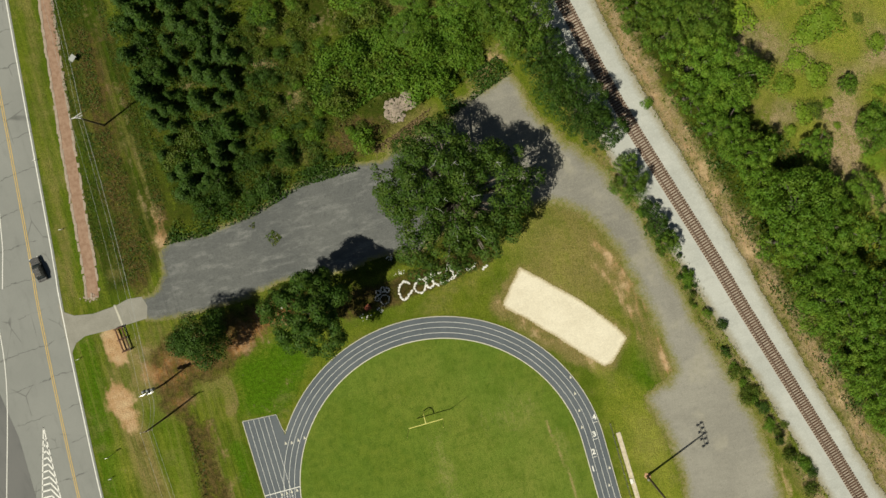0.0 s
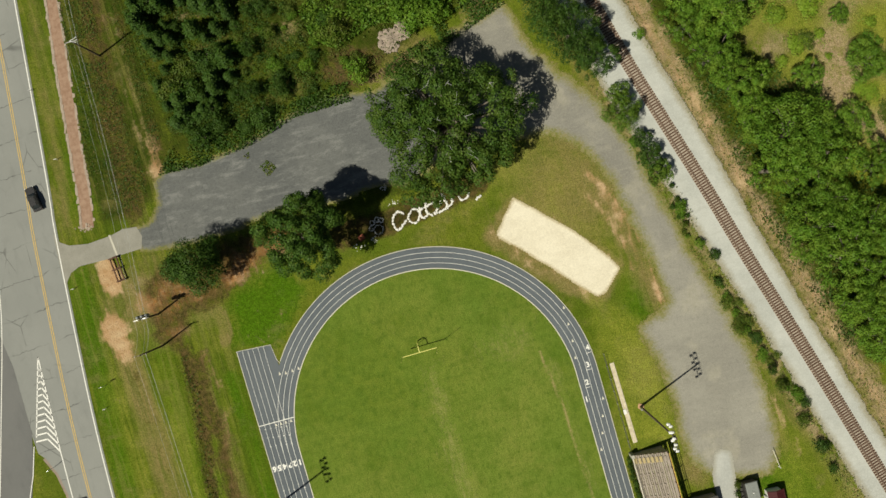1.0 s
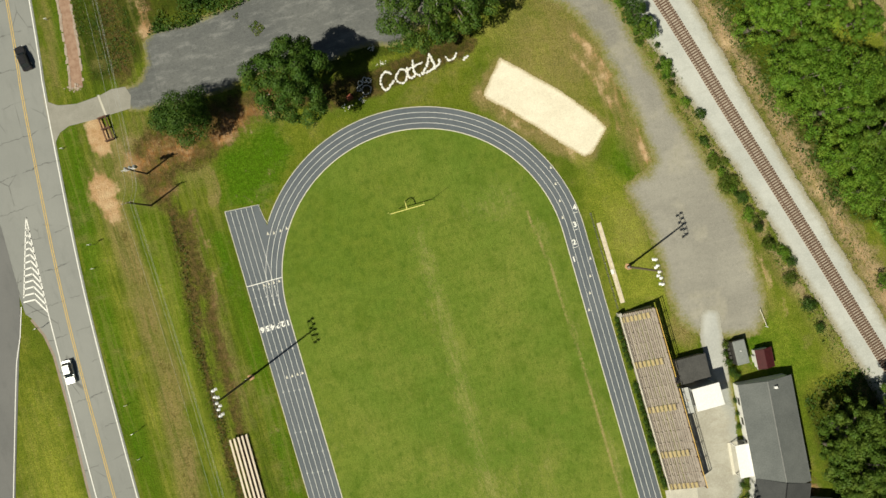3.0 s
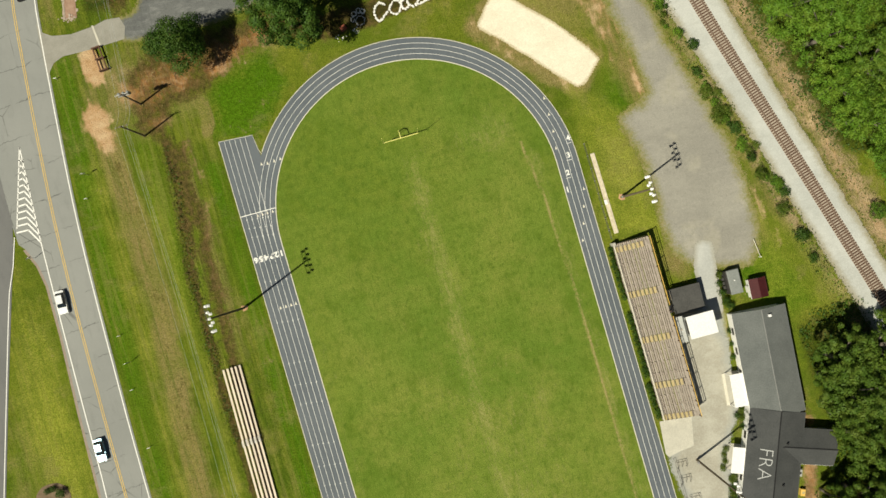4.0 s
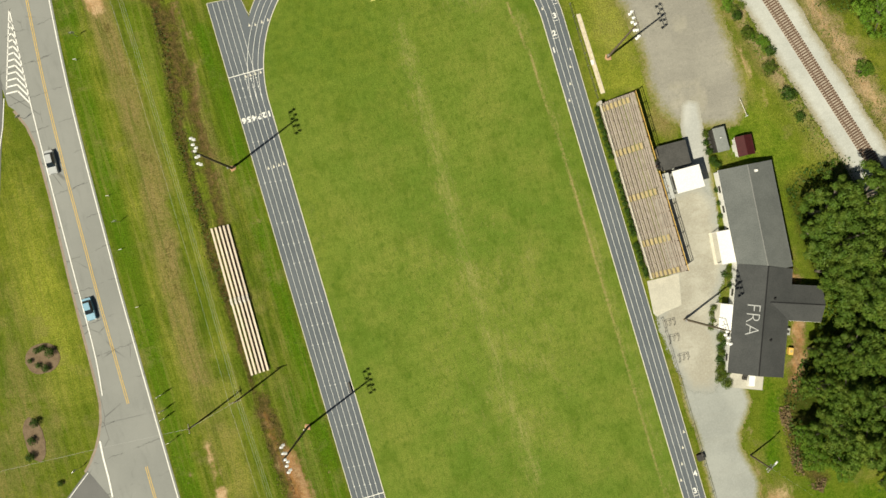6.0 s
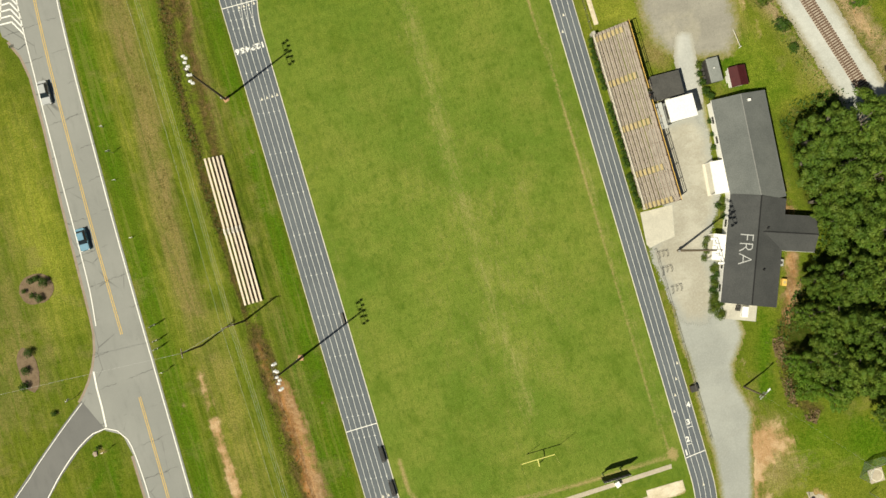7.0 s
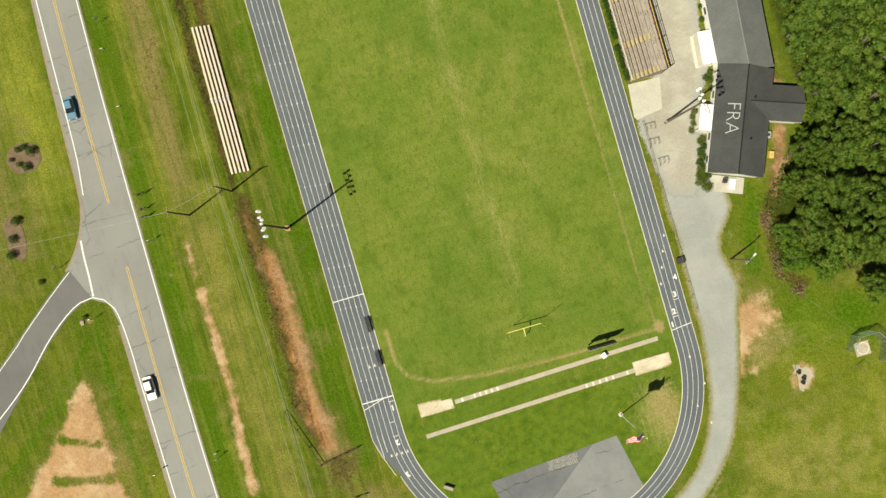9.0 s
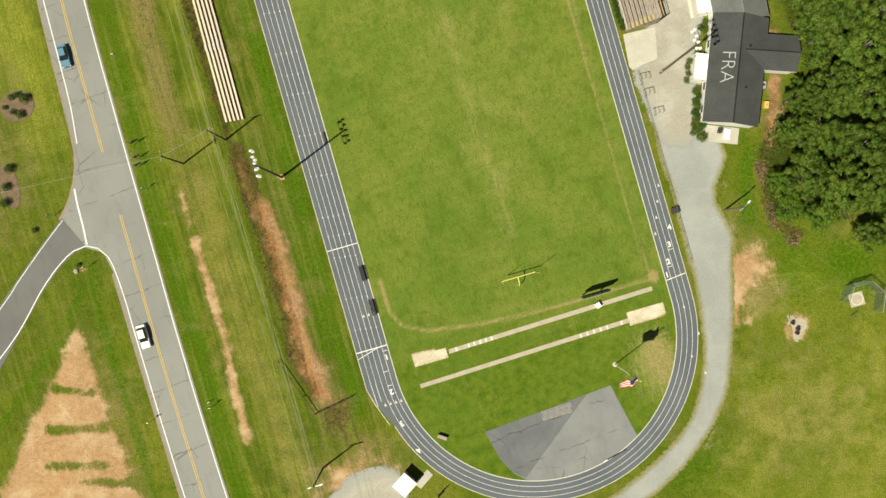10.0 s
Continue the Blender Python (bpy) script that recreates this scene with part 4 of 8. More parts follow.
def sheet(name, xs, ys, z, material, keep=None, cover=None):
    """A level grid with its cover and relief."""
    gx, gy = np.meshgrid(xs, ys)
    x, y = gx.ravel(), gy.ravel()
    flat = np.c_[x, y, height_of(x, y) + z if keep is None else np.full(x.shape, z)]
    k = len(xs)
    cell = (np.arange(len(ys) - 1)[:, None] * k + np.arange(k - 1)[None]).ravel()
    quads = np.c_[cell, cell + 1, cell + k + 1, cell + k]
    if keep is not None:
        quads = quads[keep(x, y)[quads].all(axis=1)]
    data = bpy.data.meshes.new(name)
    data.from_pydata(flat.tolist(), [], quads.tolist())
    data.materials.append(material)
    layer = data.attributes.new("cover", "FLOAT_COLOR", "POINT")
    layer.data.foreach_set("color", (cover or cover_of)(x, y).astype(np.float32).ravel())
    if keep is None:
        layer = data.attributes.new("lie", "FLOAT_COLOR", "POINT")
        layer.data.foreach_set("color", lie_of(x, y).astype(np.float32).ravel())
    data.polygons.foreach_set("use_smooth", [True] * len(data.polygons))
    return tagged(new(name, data), kind="structure")


far = np.array([150, 200, 300, 500, 900, 1600, 2600.0])
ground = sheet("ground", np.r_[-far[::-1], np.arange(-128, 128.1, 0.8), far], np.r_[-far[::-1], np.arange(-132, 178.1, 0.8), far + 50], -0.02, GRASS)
tagged(ground, "rough summer grass with bare red clay patches", "ground")

# The oval: 28.8 m inner radius, four lanes all round and six on the western straight.
NORTH, SOUTH, INNER, LANEW = 41.9, -67.8, 28.8, 1.06
OUTER, WEST = INNER + 4 * LANEW, -INNER - 6 * LANEW


def oval(r, n=64):
    return arc(0, NORTH, r, 0, 180, n) + arc(0, SOUTH, r, 180, 360, n)


def worn_of(x, y):
    bare = 0.95 * fall(from_line(x, y, [(22.8, 48), (24.4, 36), (25.0, 20), (25.3, 0), (25.5, -25), (25.4, -50), (25.9, -62)]), 0.3, 0.6)
    bare = np.maximum(bare, 0.95 * fall(from_line(x, y, [(-26.6, -48), (-26.4, -54.8), (-24.8, -58), (-20.3, -60.4), (-11.7, -61.8), (-3, -62.6), (7.3, -62.9), (20, -62.8), (26, -62.7)]), 0.45, 0.7))
    bare = np.maximum(bare, 0.8 * spot(x, y, 26.6, -62.5, 1.2, 1.6))
    bare = np.maximum(bare, 0.62 * spot(x, y, 23.5, -79, 4.5, 8, 0.6))
    bare = np.maximum(bare, 0.7 * fall(from_line(x, y, [(-9.0, -27.1), (-5.2, -27.5)]), 0.15, 0.5))
    bare = np.maximum(bare, 0.6 * fall(from_line(x, y, [(3.8, -29.8), (3.3, -33.8)]), 0.1, 0.45))
    dry = 0.84 * fall(from_line(x, y, [(0.8, 50), (0.8, 30), (0.2, 8), (0.0, -12), (0.6, -28), (1.6, -46)]), 1.0, 3.2)
    dry = np.maximum(dry, 0.45 * spot(x, y, 17, 52, 6, 4, 0.7))
    dry = np.maximum(dry, 0.35 * spot(x, y, 2, -20, 14, 26, 0.8))
    dry = np.maximum(dry, 1.0 * fall(from_line(x, y, [(0.2, -14), (0.8, -26), (1.4, -36), (1.9, -46)]), 0.5, 1.8))
    dry = np.maximum(dry, 0.75 * spot(x, y, 22, -80, 5, 8, 0.6))
    dry = np.maximum(dry, 0.55 * fall(from_line(x, y, [(24.5, 45), (26, 10), (26.5, -30), (27, -55)]), 1.0, 2.0))
    dry = np.maximum(dry, 0.40 * fall(from_line(x, y, [(-26.5, 45), (-27, 10), (-27, -30)]), 0.5, 1.4))
    dry = np.maximum(dry, 0.38 * fall(from_line(x, y, [(-24, -68.4), (0, -67.6), (20, -67)]), 0.8, 1.4))
    dry = np.maximum(dry, 0.22 * spot(x, y, -16, -78, 6, 7, 0.9))
    lush = np.clip((-62 - y) / 6, 0, 0.95) + 0.6 * fall(np.abs(np.hypot(x, np.maximum(0, y - NORTH)) - 26.5), 1.0, 4.0) * np.clip((y + 40) / 60, 0, 1)
    # North-west turf deepened: the view's corner dimming is put into the colour.
    lush = np.maximum(lush, 0.55 * spot(x, y, -12, 52, 18, 17, 0.7))
    return np.c_[bare, dry, lush, np.zeros(x.shape)]


field = sheet("football_field", np.arange(-31, 31.1, 0.75), np.arange(-99, 73.1, 0.75), 0.01, TURF,
              lambda x, y: np.hypot(x, np.maximum(0, np.maximum(y - NORTH, SOUTH - y))) < 30.6, worn_of)
tagged(field, "mown green sports turf with worn yellowish patches", "field")

# ---------------------------------------------------------------- roads and hard ground
EDGE = curve([(-44, 240), (-49.6, 200), (-55.6, 156.6), (-61.5, 108), (-63.2, 95), (-66.6, 57.5), (-67.9, 23), (-68.3, 0), (-68.5, -29), (-68.6, -50), (-68.1, -81), (-66, -140), (-60, -200)], 4)
main = Shape()
west_edge = [(-59, 240), (-63, 200), (-68, 156), (-74, 117), (-78, 98), (-80, 84), (-79, 74), (-79.2, 60), (-79.0, 56), (-78, 54.8), (-76.4, 51), (-75.7, 46.5), (-75.9, 36), (-76.8, 20), (-77.3, 6), (-77.6, -3), (-77.9, -6.5), (-78.7, -9.8), (-79.9, -12.6), (-81.4, -15.2), (-83.2, -17.5), (-84.6, -18.9), (-81.2, -25.6), (-78.2, -27.4),
             (-77.3, -32), (-77.2, -46), (-76.7, -79), (-74.5, -140), (-68, -200)]
main.prism([tuple(p) for p in shifted(EDGE, -0.45)] + west_edge[::-1], -0.1, 0.02)
setting("road", main, ROAD, "weathered grey two-lane asphalt road with fine cracks", "road")
slip = Shape().prism([(-73, 117), (-77.9, 97), (-79.8, 84), (-78.7, 74), (-79.0, 60.4), (-80.6, 54), (-82.9, 47.5), (-89.6, 27), (-97.6, 1.7), (-107, -28), (-119, -66), (-126, -66), (-118, -20), (-105, 26), (-96, 60), (-88, 100), (-82, 130)], -0.1, 0.035)
setting("road_branch", slip, DARKROAD, "dark asphalt branch road joining the main road", "road")
side = Shape().prism([(-84.2, -18.5), (-90.0, -22.9), (-96.6, -28.3), (-103.4, -34.0), (-150, -69), (-150, -78), (-110.0, -49.4), (-106.3, -46.1), (-99.2, -38.9), (-92.0, -31.7), (-87.1, -27.7), (-83.6, -25.8), (-81.2, -25.4)], -0.1, 0.03)
setting("road_side", side, DARKROAD, "dark newer asphalt side road at a junction", "road")
walk_in = Shape().prism([(-63.4, 97.4), (-62.6, 95.2), (-61.0, 94.1), (-57.4, 93.4), (-52.6, 93.7), (-50, 94.3), (-47.2, 94.0), (-46.6, 92), (-47.4, 89.6), (-54.5, 89.4), (-60.1, 89.6), (-62.2, 88.8), (-63.4, 87.4), (-64.3, 85.0)], -0.1, 0.03)
setting("driveway", walk_in, DRIVESTONE, "grey concrete driveway crossing the verge", "driveway")
drain = Shape().prism([(-53.0, 93.9), (-52.6, 93.9), (-52.2, 89.2), (-52.6, 89.2)], 0, 0.05)
setting("trench_drain", drain, PALE, "pale concrete channel cover across the driveway", "drain")
shoulder = Shape().ribbon([p for p in west_edge[9:22]], 0.0, 0.5, 0.012).ribbon(west_edge[24:28], 0.0, 0.5, 0.012)
setting("road_shoulder", shoulder, plain("shoulder_grit", (0.24, 0.19, 0.15), (0.31, 0.255, 0.21), 0.8, 7, 0.95), "reddish grit shoulder along the asphalt edge", "shoulder")

def loose_stone(name, outline, z, material, soft, label, category, step=0.7):
    """A sheet of gravel that thins out over its edges."""
    outline = [tuple(p) for p in curve(list(outline) + [outline[0]], 2.0)[:-1]]
    p = np.array(outline)
    (x0, y0), (x1, y1) = p.min(axis=0) - 2, p.max(axis=0) + 2
    ob = sheet(name, np.arange(x0, x1, step), np.arange(y0, y1, step), z, material,
               lambda x, y: in_area(x, y, outline, soft) > 0.02, lambda x, y: np.repeat(in_area(x, y, outline, soft)[:, None], 4, axis=1))
    return tagged(ob, label, category)


loose_stone("gravel_track", [(8, 107), (14, 109), (21.5, 110.5), (24.0, 113.2), (29.2, 114), (34.3, 115.6), (35.6, 111), (37.2, 106), (41.5, 99.3),
                             (46.2, 92.8), (49.9, 84.3), (52.3, 75.4), (55.3, 63.2), (58.0, 52.7), (60.6, 43.8), (62.6, 34.9), (63.4, 28), (63.4, 18.5), (60.6, 12.4), (53.8, 13.2), (49.2, 15.8), (46.6, 21), (46.8, 31), (46.0, 40), (44.0, 46.5), (48.5, 48.0),
                             (50.9, 50), (50.4, 57), (48.6, 66), (46.6, 77), (43, 84.5), (38.5, 88.8), (30, 91), (18, 91.5), (8, 89.5), (5, 98)], 0.015, LOT, 2.2, "grey gravel lane widening to a pale tan gravel yard", "gravel track")
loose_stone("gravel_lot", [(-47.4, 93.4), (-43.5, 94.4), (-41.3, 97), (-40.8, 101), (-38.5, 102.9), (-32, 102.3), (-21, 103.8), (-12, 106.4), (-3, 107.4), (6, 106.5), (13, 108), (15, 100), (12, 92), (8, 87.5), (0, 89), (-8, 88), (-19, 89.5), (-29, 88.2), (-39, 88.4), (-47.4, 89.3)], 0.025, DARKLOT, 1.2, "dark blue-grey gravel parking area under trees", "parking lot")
loose_stone("gravel_drive", [(50.6, 9.6), (52.0, 8), (52.4, 3), (51.4, -4), (49.6, -9), (49.6, -17), (46, -20), (46.4, -28), (44.6, -35), (46.6, -39.6), (47.0, -43.1), (45.4, -45.4), (43.0, -48.5), (42.4, -51.5), (43.4, -55.5), (44.0, -59), (42.5, -63), (40.8, -70), (38.0, -79), (33.5, -89.5),
                              (25.5, -98), (13, -105), (-6, -110), (-20, -113), (-20, -108), (0, -104.6), (9.5, -102.2), (22.8, -95.4), (29, -88.5), (32.6, -80), (34.6, -68), (34.8, -58), (35.3, -47), (34.9, -40), (36.2, -28), (36.0, -21.5), (39.6, -20.6), (40.8, -14.5), (41.8, -6), (43.0, 5), (48.6, 8)], 0.02, LANE, 1.3, "pale compacted gravel drive", "driveway")
loose_stone("concrete_apron", [(51.4, 18.0), (52.6, 18.3), (53.8, 17.6), (53.6, 14), (52.8, 9), (52.2, 4), (50.6, 4), (49.8, 9), (50.0, 14)], 0.032, APRON, 1.0, "pale worn concrete apron at the end of the drive", "pavement", 0.4)
slab = Shape().prism([(34.1, -14.0), (40.7, -14.3), (39.4, -20.6), (36.5, -20.9), (34.0, -21.4), (33.5, -20.6)], 0, 0.06)
setting("concrete_slab", slab, PALE, "cream concrete slab at the foot of the stand", "pavement")
loose_stone("concrete_yard", [(41.5, 0.6), (44.0, 0.6), (49.6, 1.0), (50.6, -2), (49.9, -8), (49.6, -15), (47.4, -18.5), (45.6, -21), (44, -26), (42.8, -36), (37.4, -37), (35.0, -22), (38.8, -19.8), (40.2, -14)], 0.045, YARD, 2.2, "cream stained concrete yard between stand and building", "pavement")
loose_stone("sand_court", [(26.2, 78.6), (23.6, 75.6), (21.2, 72.6), (22.6, 71.0), (24.5, 69.4), (30.8, 62.5), (37.0, 55.6), (38.6, 55.8), (40.6, 57.7), (42.6, 59.6), (41.2, 62), (36.0, 68.8), (31.0, 73.8)], 0.03, SAND, 0.7, "bright pale sand court in the grass", "sand", 0.4)

def edge_of(side):
    """The ballast is wider in the north."""
    wide = np.interp(RAILS[:, 1], (45, 85), (4.4, 6.0) if side > 0 else (3.5, 4.6))
    way = shifted(RAILS, 1.0) - RAILS
    return (RAILS + side * wide[:, None] * way)[::4]


loose_stone("rail_ballast", [tuple(p) for p in edge_of(-1)] + [tuple(p) for p in edge_of(1)[::-1]], 0.36, BALLAST, 1.6, "pale crushed-stone railway ballast", "ballast", 0.45)
stain = Shape().ribbon(RAILS, -1.35, 1.35, 0.366)
setting("ballast_stain", stain, plain("rusty_ballast", (0.320, 0.268, 0.215), (0.410, 0.358, 0.298), 0.8, 7, 0.95, bump=0.03), "rust-stained crushed stone between the rails", "ballast")

# road markings
lines = Shape()
lines.ribbon(EDGE, -0.11, 0.09, 0.05)
lines.ribbon(curve([(-63.5, 156), (-69.2, 117), (-73, 103)], 4), -0.08, 0.08, 0.05)
lines.ribbon(curve([(-74.6, 55.6), (-75.2, 40), (-75.7, 24), (-76.2, 6), (-76.6, 0), (-77.2, -5.0)], 3), -0.1, 0.1, 0.05)
lines.ribbon(curve([(-140, -68.4), (-110, -46.6)] + [(-99.4, -38.6), (-92.2, -31.4), (-87.3, -27.4), (-83.8, -25.5), (-81.1, -25.2), (-79.0, -26.3), (-77.5, -28.5), (-76.9, -32.1), (-76.6, -38.5)] + [(-76.6, -46), (-76.1, -79), (-74, -140)], 1.5), -0.1, 0.1, 0.055)
lines.ribbon(curve([(-84.2, -19.0), (-90.0, -23.4), (-96.6, -28.8), (-103.4, -34.5), (-140, -62.0)], 3), -0.07, 0.07, 0.055)
lines.ribbon(curve([(-80.2, -13.6), (-80.5, -17.0), (-80.6, -21.0), (-80.9, -25.0)], 1.5), -0.17, 0.17, 0.055)
lines.ribbon(curve([(-79.2, 57.6), (-81.1, 52), (-83.2, 47.4), (-89.8, 27), (-97.8, 1.7)], 3), 0.1, 0.26, 0.06)
lines.ribbon(curve([(-75.4, 100), (-77.8, 85), (-84.6, 63), (-92, 40), (-102, 8)], 3), -0.08, 0.08, 0.06)
for a, b in (((-73.4, 74.6), (-74.6, 55.4)), ((-73.4, 74.6), (-78.4, 59.2))):
    lines.ribbon([a, b], -0.11, 0.11, 0.052)
for i in range(12):
    t = 0.16 + 0.84 * i / 11
    left, right = np.array((-73.4, 74.6)) + t * np.array((-5.3, -16.2)), np.array((-73.4, 74.6)) + t * np.array((-1.2, -19.4))
    tip = (left + right) / 2 + np.array((0.35, 1.5)) * (0.25 + 0.75 * t)
    lines.ribbon([left, tip], -0.15, 0.15, 0.052).ribbon([tip, right], -0.15, 0.15, 0.052)
setting("road_marking_white", lines, WHITE, "white painted road lines and chevrons", "road marking")
centre = Shape()
YEL = shifted(EDGE, 4.35)
north_part, south_part = YEL[YEL[:, 1] > -8.8], YEL[YEL[:, 1] < -20.5]
for piece in (north_part, south_part):
    centre.ribbon(piece, -0.235, -0.125, 0.05).ribbon(piece, 0.125, 0.235, 0.05)
setting("road_marking_yellow", centre, YELLOW, "double yellow centre line", "road marking")

# ---------------------------------------------------------------- the running track
track = Shape()
loop = oval(INNER)
track.ribbon(loop, 0, 4 * LANEW, 0.03, closed=True)
track.prism([(WEST - 0.1, 64.6), (-28.4, 64.1), (-28.0, 60.9)] + [p for p in arc(0, NORTH, OUTER - 0.02, 147.5, 180, 24)] + arc(0, SOUTH, OUTER - 0.02, 180, 196, 12) + [(-34.4, -71.6), (WEST - 0.1, -68.5)], 0.0, 0.026)
oval_thing = setting("running_track", track, TRACK, "grey-blue asphalt running track with white lanes", "running track")
marks = Shape()
for k in (1, 2, 3):
    marks.ribbon(oval(INNER + k * LANEW), -0.036, 0.036, 0.044, closed=True)
for k in range(1, 6):
    marks.ribbon([(-INNER - k * LANEW, 64.3), (-INNER - k * LANEW, 20), (-INNER - k * LANEW, -67.8)] if k >= 4 else [(-INNER - k * LANEW, 64.2), (-INNER - k * LANEW, 41)], -0.032, 0.032, 0.045)
marks.ribbon([(-33.1, -67.8), (-33.0, -71.5)], -0.05, 0.05, 0.045)
marks.ribbon([(-34.1, -67.8), (-33.9, -72.5)], -0.05, 0.05, 0.045)
marks.ribbon([(WEST, 49.0), (-28.0, 48.9)], -0.08, 0.08, 0.047)
marks.ribbon([(WEST, -39.6), (-INNER, -39.6)], -0.08, 0.08, 0.047)
marks.ribbon([(WEST, -60.9), (-INNER, -60.9)], -0.1, 0.1, 0.047)
marks.ribbon([(WEST, -62.2), (-INNER - 2 * LANEW, -61.0)], -0.06, 0.06, 0.048)
marks.ribbon([(28.9, -64.0), (33.0, -63.6)], -0.08, 0.08, 0.047)
setting("track_marking", marks, WHITE, "white lane lines painted on the track", "track marking")
rim = Shape().ribbon(loop, -0.13, 0.03, 0.05, closed=True)
rim.ribbon(arc(0, NORTH, OUTER, 0, 146, 50), -0.02, 0.1, 0.05).ribbon([(OUTER, SOUTH), (OUTER, NORTH)], -0.02, 0.1, 0.05)
rim.ribbon(arc(0, SOUTH, OUTER, 196, 360, 60), -0.02, 0.1, 0.05).ribbon([(WEST, 64.6), (WEST, 0), (WEST, -68.5), (-34.3, -71.8), (-32.6, -76.6)], -0.02, 0.1, 0.05)
rim.ribbon([(-27.6, 60.0), (-28.0, 60.9), (-28.4, 64.1), (WEST, 64.6)], -0.02, 0.07, 0.05)
setting("track_kerb", rim, FADED, "low cream concrete kerb along the track", "kerb")


# ---------------------------------------------------------------- trees and brush
def leaves(rng, centres, normals, size, long=1.0):
    """One bent leaf clump of four corners at each centre, facing along its normal."""
    k = len(centres)
    side = np.cross(normals, rng.normal(size=(k, 3)))
    side /= np.linalg.norm(side, axis=1)[:, None] + 1e-9
    other = np.cross(normals, side)
    s = (size * rng.uniform(0.6, 1.3, k))[:, None] / 2
    lift = normals * s * rng.uniform(-0.5, 0.5, (k, 1))
    corners = np.stack([centres - side * s * long + lift, centres - other * s * 0.8 - lift, centres + side * s * long + lift, centres + other * s * 0.8 - lift], 1)
    return corners.reshape(-1, 3)


def leaf_mesh(name, corners, material):
    k = len(corners) // 4
    data = bpy.data.meshes.new(name)
    data.vertices.add(4 * k), data.loops.add(4 * k), data.polygons.add(k)
    data.vertices.foreach_set("co", corners.astype(np.float32).ravel())
    data.loops.foreach_set("vertex_index", np.arange(4 * k, dtype=np.int32))
    data.polygons.foreach_set("loop_start", np.arange(0, 4 * k, 4, dtype=np.int32))
    data.materials.append(material)
    data.update(calc_edges=True)
    return data


def crown_points(rng, r, h, count, clumps, low=0.25, spread=0.3, droop=0.0):
    """Leaf places in clumps over an uneven crown, with the way each faces."""
    base = h * low
    a = rng.uniform(0, 2 * np.pi, clumps)
    out = np.sqrt(rng.uniform(0, 1, clumps))
    up = np.sqrt(1 - out**2) * rng.uniform(0.5, 1.0, clumps)
    up = np.where(rng.uniform(0, 1, clumps) < 0.22, rng.uniform(-0.35, 0.3, clumps), up)
    lobes = 1 + 0.16 * np.sin(3 * a + rng.uniform(0, 6)) + 0.10 * np.sin(5 * a + rng.uniform(0, 6))
    mid = base + (h - base) * 0.42
    rc = r * spread * rng.uniform(0.45, 1.2, clumps)
    reach = (r - rc * 0.7) * out * lobes
    zc = mid + up * np.where(up > 0, h - mid - rc * 0.7, (mid - base)) * rng.uniform(0.8, 1.05, clumps) - droop * reach
    c = np.c_[reach * np.cos(a), reach * np.sin(a), zc]
    pick = rng.choice(clumps, count, p=rc**2 / (rc**2).sum())
    way = rng.normal(size=(count, 3))
    way[:, 2] = np.abs(way[:, 2]) * 0.9 - 0.25
    way /= np.linalg.norm(way, axis=1)[:, None]
    places = c[pick] + way * (rc[pick] * rng.uniform(0.55, 1.1, count))[:, None] * np.array((1, 1, 0.72))
    facing = way + rng.normal(size=(count, 3)) * 0.3 + np.array((0, 0, 0.16))
    facing /= np.linalg.norm(facing, axis=1)[:, None]
    return places, facing, c


def build_tree(name, label, r, h, count, size, material, seed, clumps=46, trunk=0.0, low=0.25, spread=0.3, limbs=9, long=1.0, droop=0.0, category="tree"):
    rng = np.random.default_rng(seed)
    root = thing(name, label, category)
    places, facing, c = crown_points(rng, r, h, count, clumps, low, spread, droop)
    wood = Shape()
    girth = trunk or 0.028 * h + 0.02 * r
    fork = Vector((rng.normal() * 0.03 * h, rng.normal() * 0.03 * h, h * (low + 0.12)))
    wood.tube((0, 0, -0.15), fork * 0.5, girth * 1.25, girth, 9).tube(fork * 0.5, fork, girth, girth * 0.8, 9)
    for j in rng.choice(len(c), min(limbs, len(c)), replace=False):
        tip = Vector(c[j])
        bend = fork.lerp(tip, 0.5) + Vector((0, 0, 0.06 * h))
        wood.tube(fork, bend, girth * 0.55, girth * 0.34, 6).tube(bend, tip, girth * 0.34, girth * 0.1, 6)
    part("trunk", wood, BARK, root, "grey-brown bark", smooth=True)
    if name == "oak_tree":
        for j in np.argsort(-c[:, 2] + rng.uniform(0, 3, len(c)))[:16]:
            tip, back = Vector(c[j]) + Vector((rng.normal() * 0.8, rng.normal() * 0.8, 1.9)), Vector(c[j]) * 0.86
            mid = back.lerp(tip, 0.6) + Vector((rng.normal() * 0.3, rng.normal() * 0.3, 0.5))
            twig = Shape().tube(back, mid, 0.09, 0.06, 5).tube(mid, tip, 0.06, 0.03, 5).tube(mid, mid + Vector((rng.normal() * 0.9, rng.normal() * 0.9, 0.5)), 0.05, 0.02, 5)
            part("dead_branch", twig, GREYROOF, root, "bare pale grey branch")
    crown = new("crown", leaf_mesh("crown", leaves(rng, places, facing, size, long), material))
    crown.parent = root
    return root


def planted(source, x, y, r, h, r0, h0, turn, label="", group=""):
    m = Matrix.LocRotScale((x, y, 0), Euler((0, 0, turn)), (r / r0, r / r0, h / h0))
    return tagged(copy_thing(source, m), label, group=group)


oak = build_tree("oak_tree", "large old oak with spreading dark green crown beside the gravel lot", 14.8, 18.5, 60000, 0.36, OAK, 8, clumps=240, trunk=0.75, spread=0.118, limbs=60)
oak.location = (17.0, 95.2, 0)
maple = build_tree("shade_tree", "broad dark green shade tree beside the running track", 8.2, 20.5, 36000, 0.32, MAPLE, 11, clumps=120, trunk=0.4, spread=0.18, limbs=12)
maple.location = (-14.2, 82.8, 0)
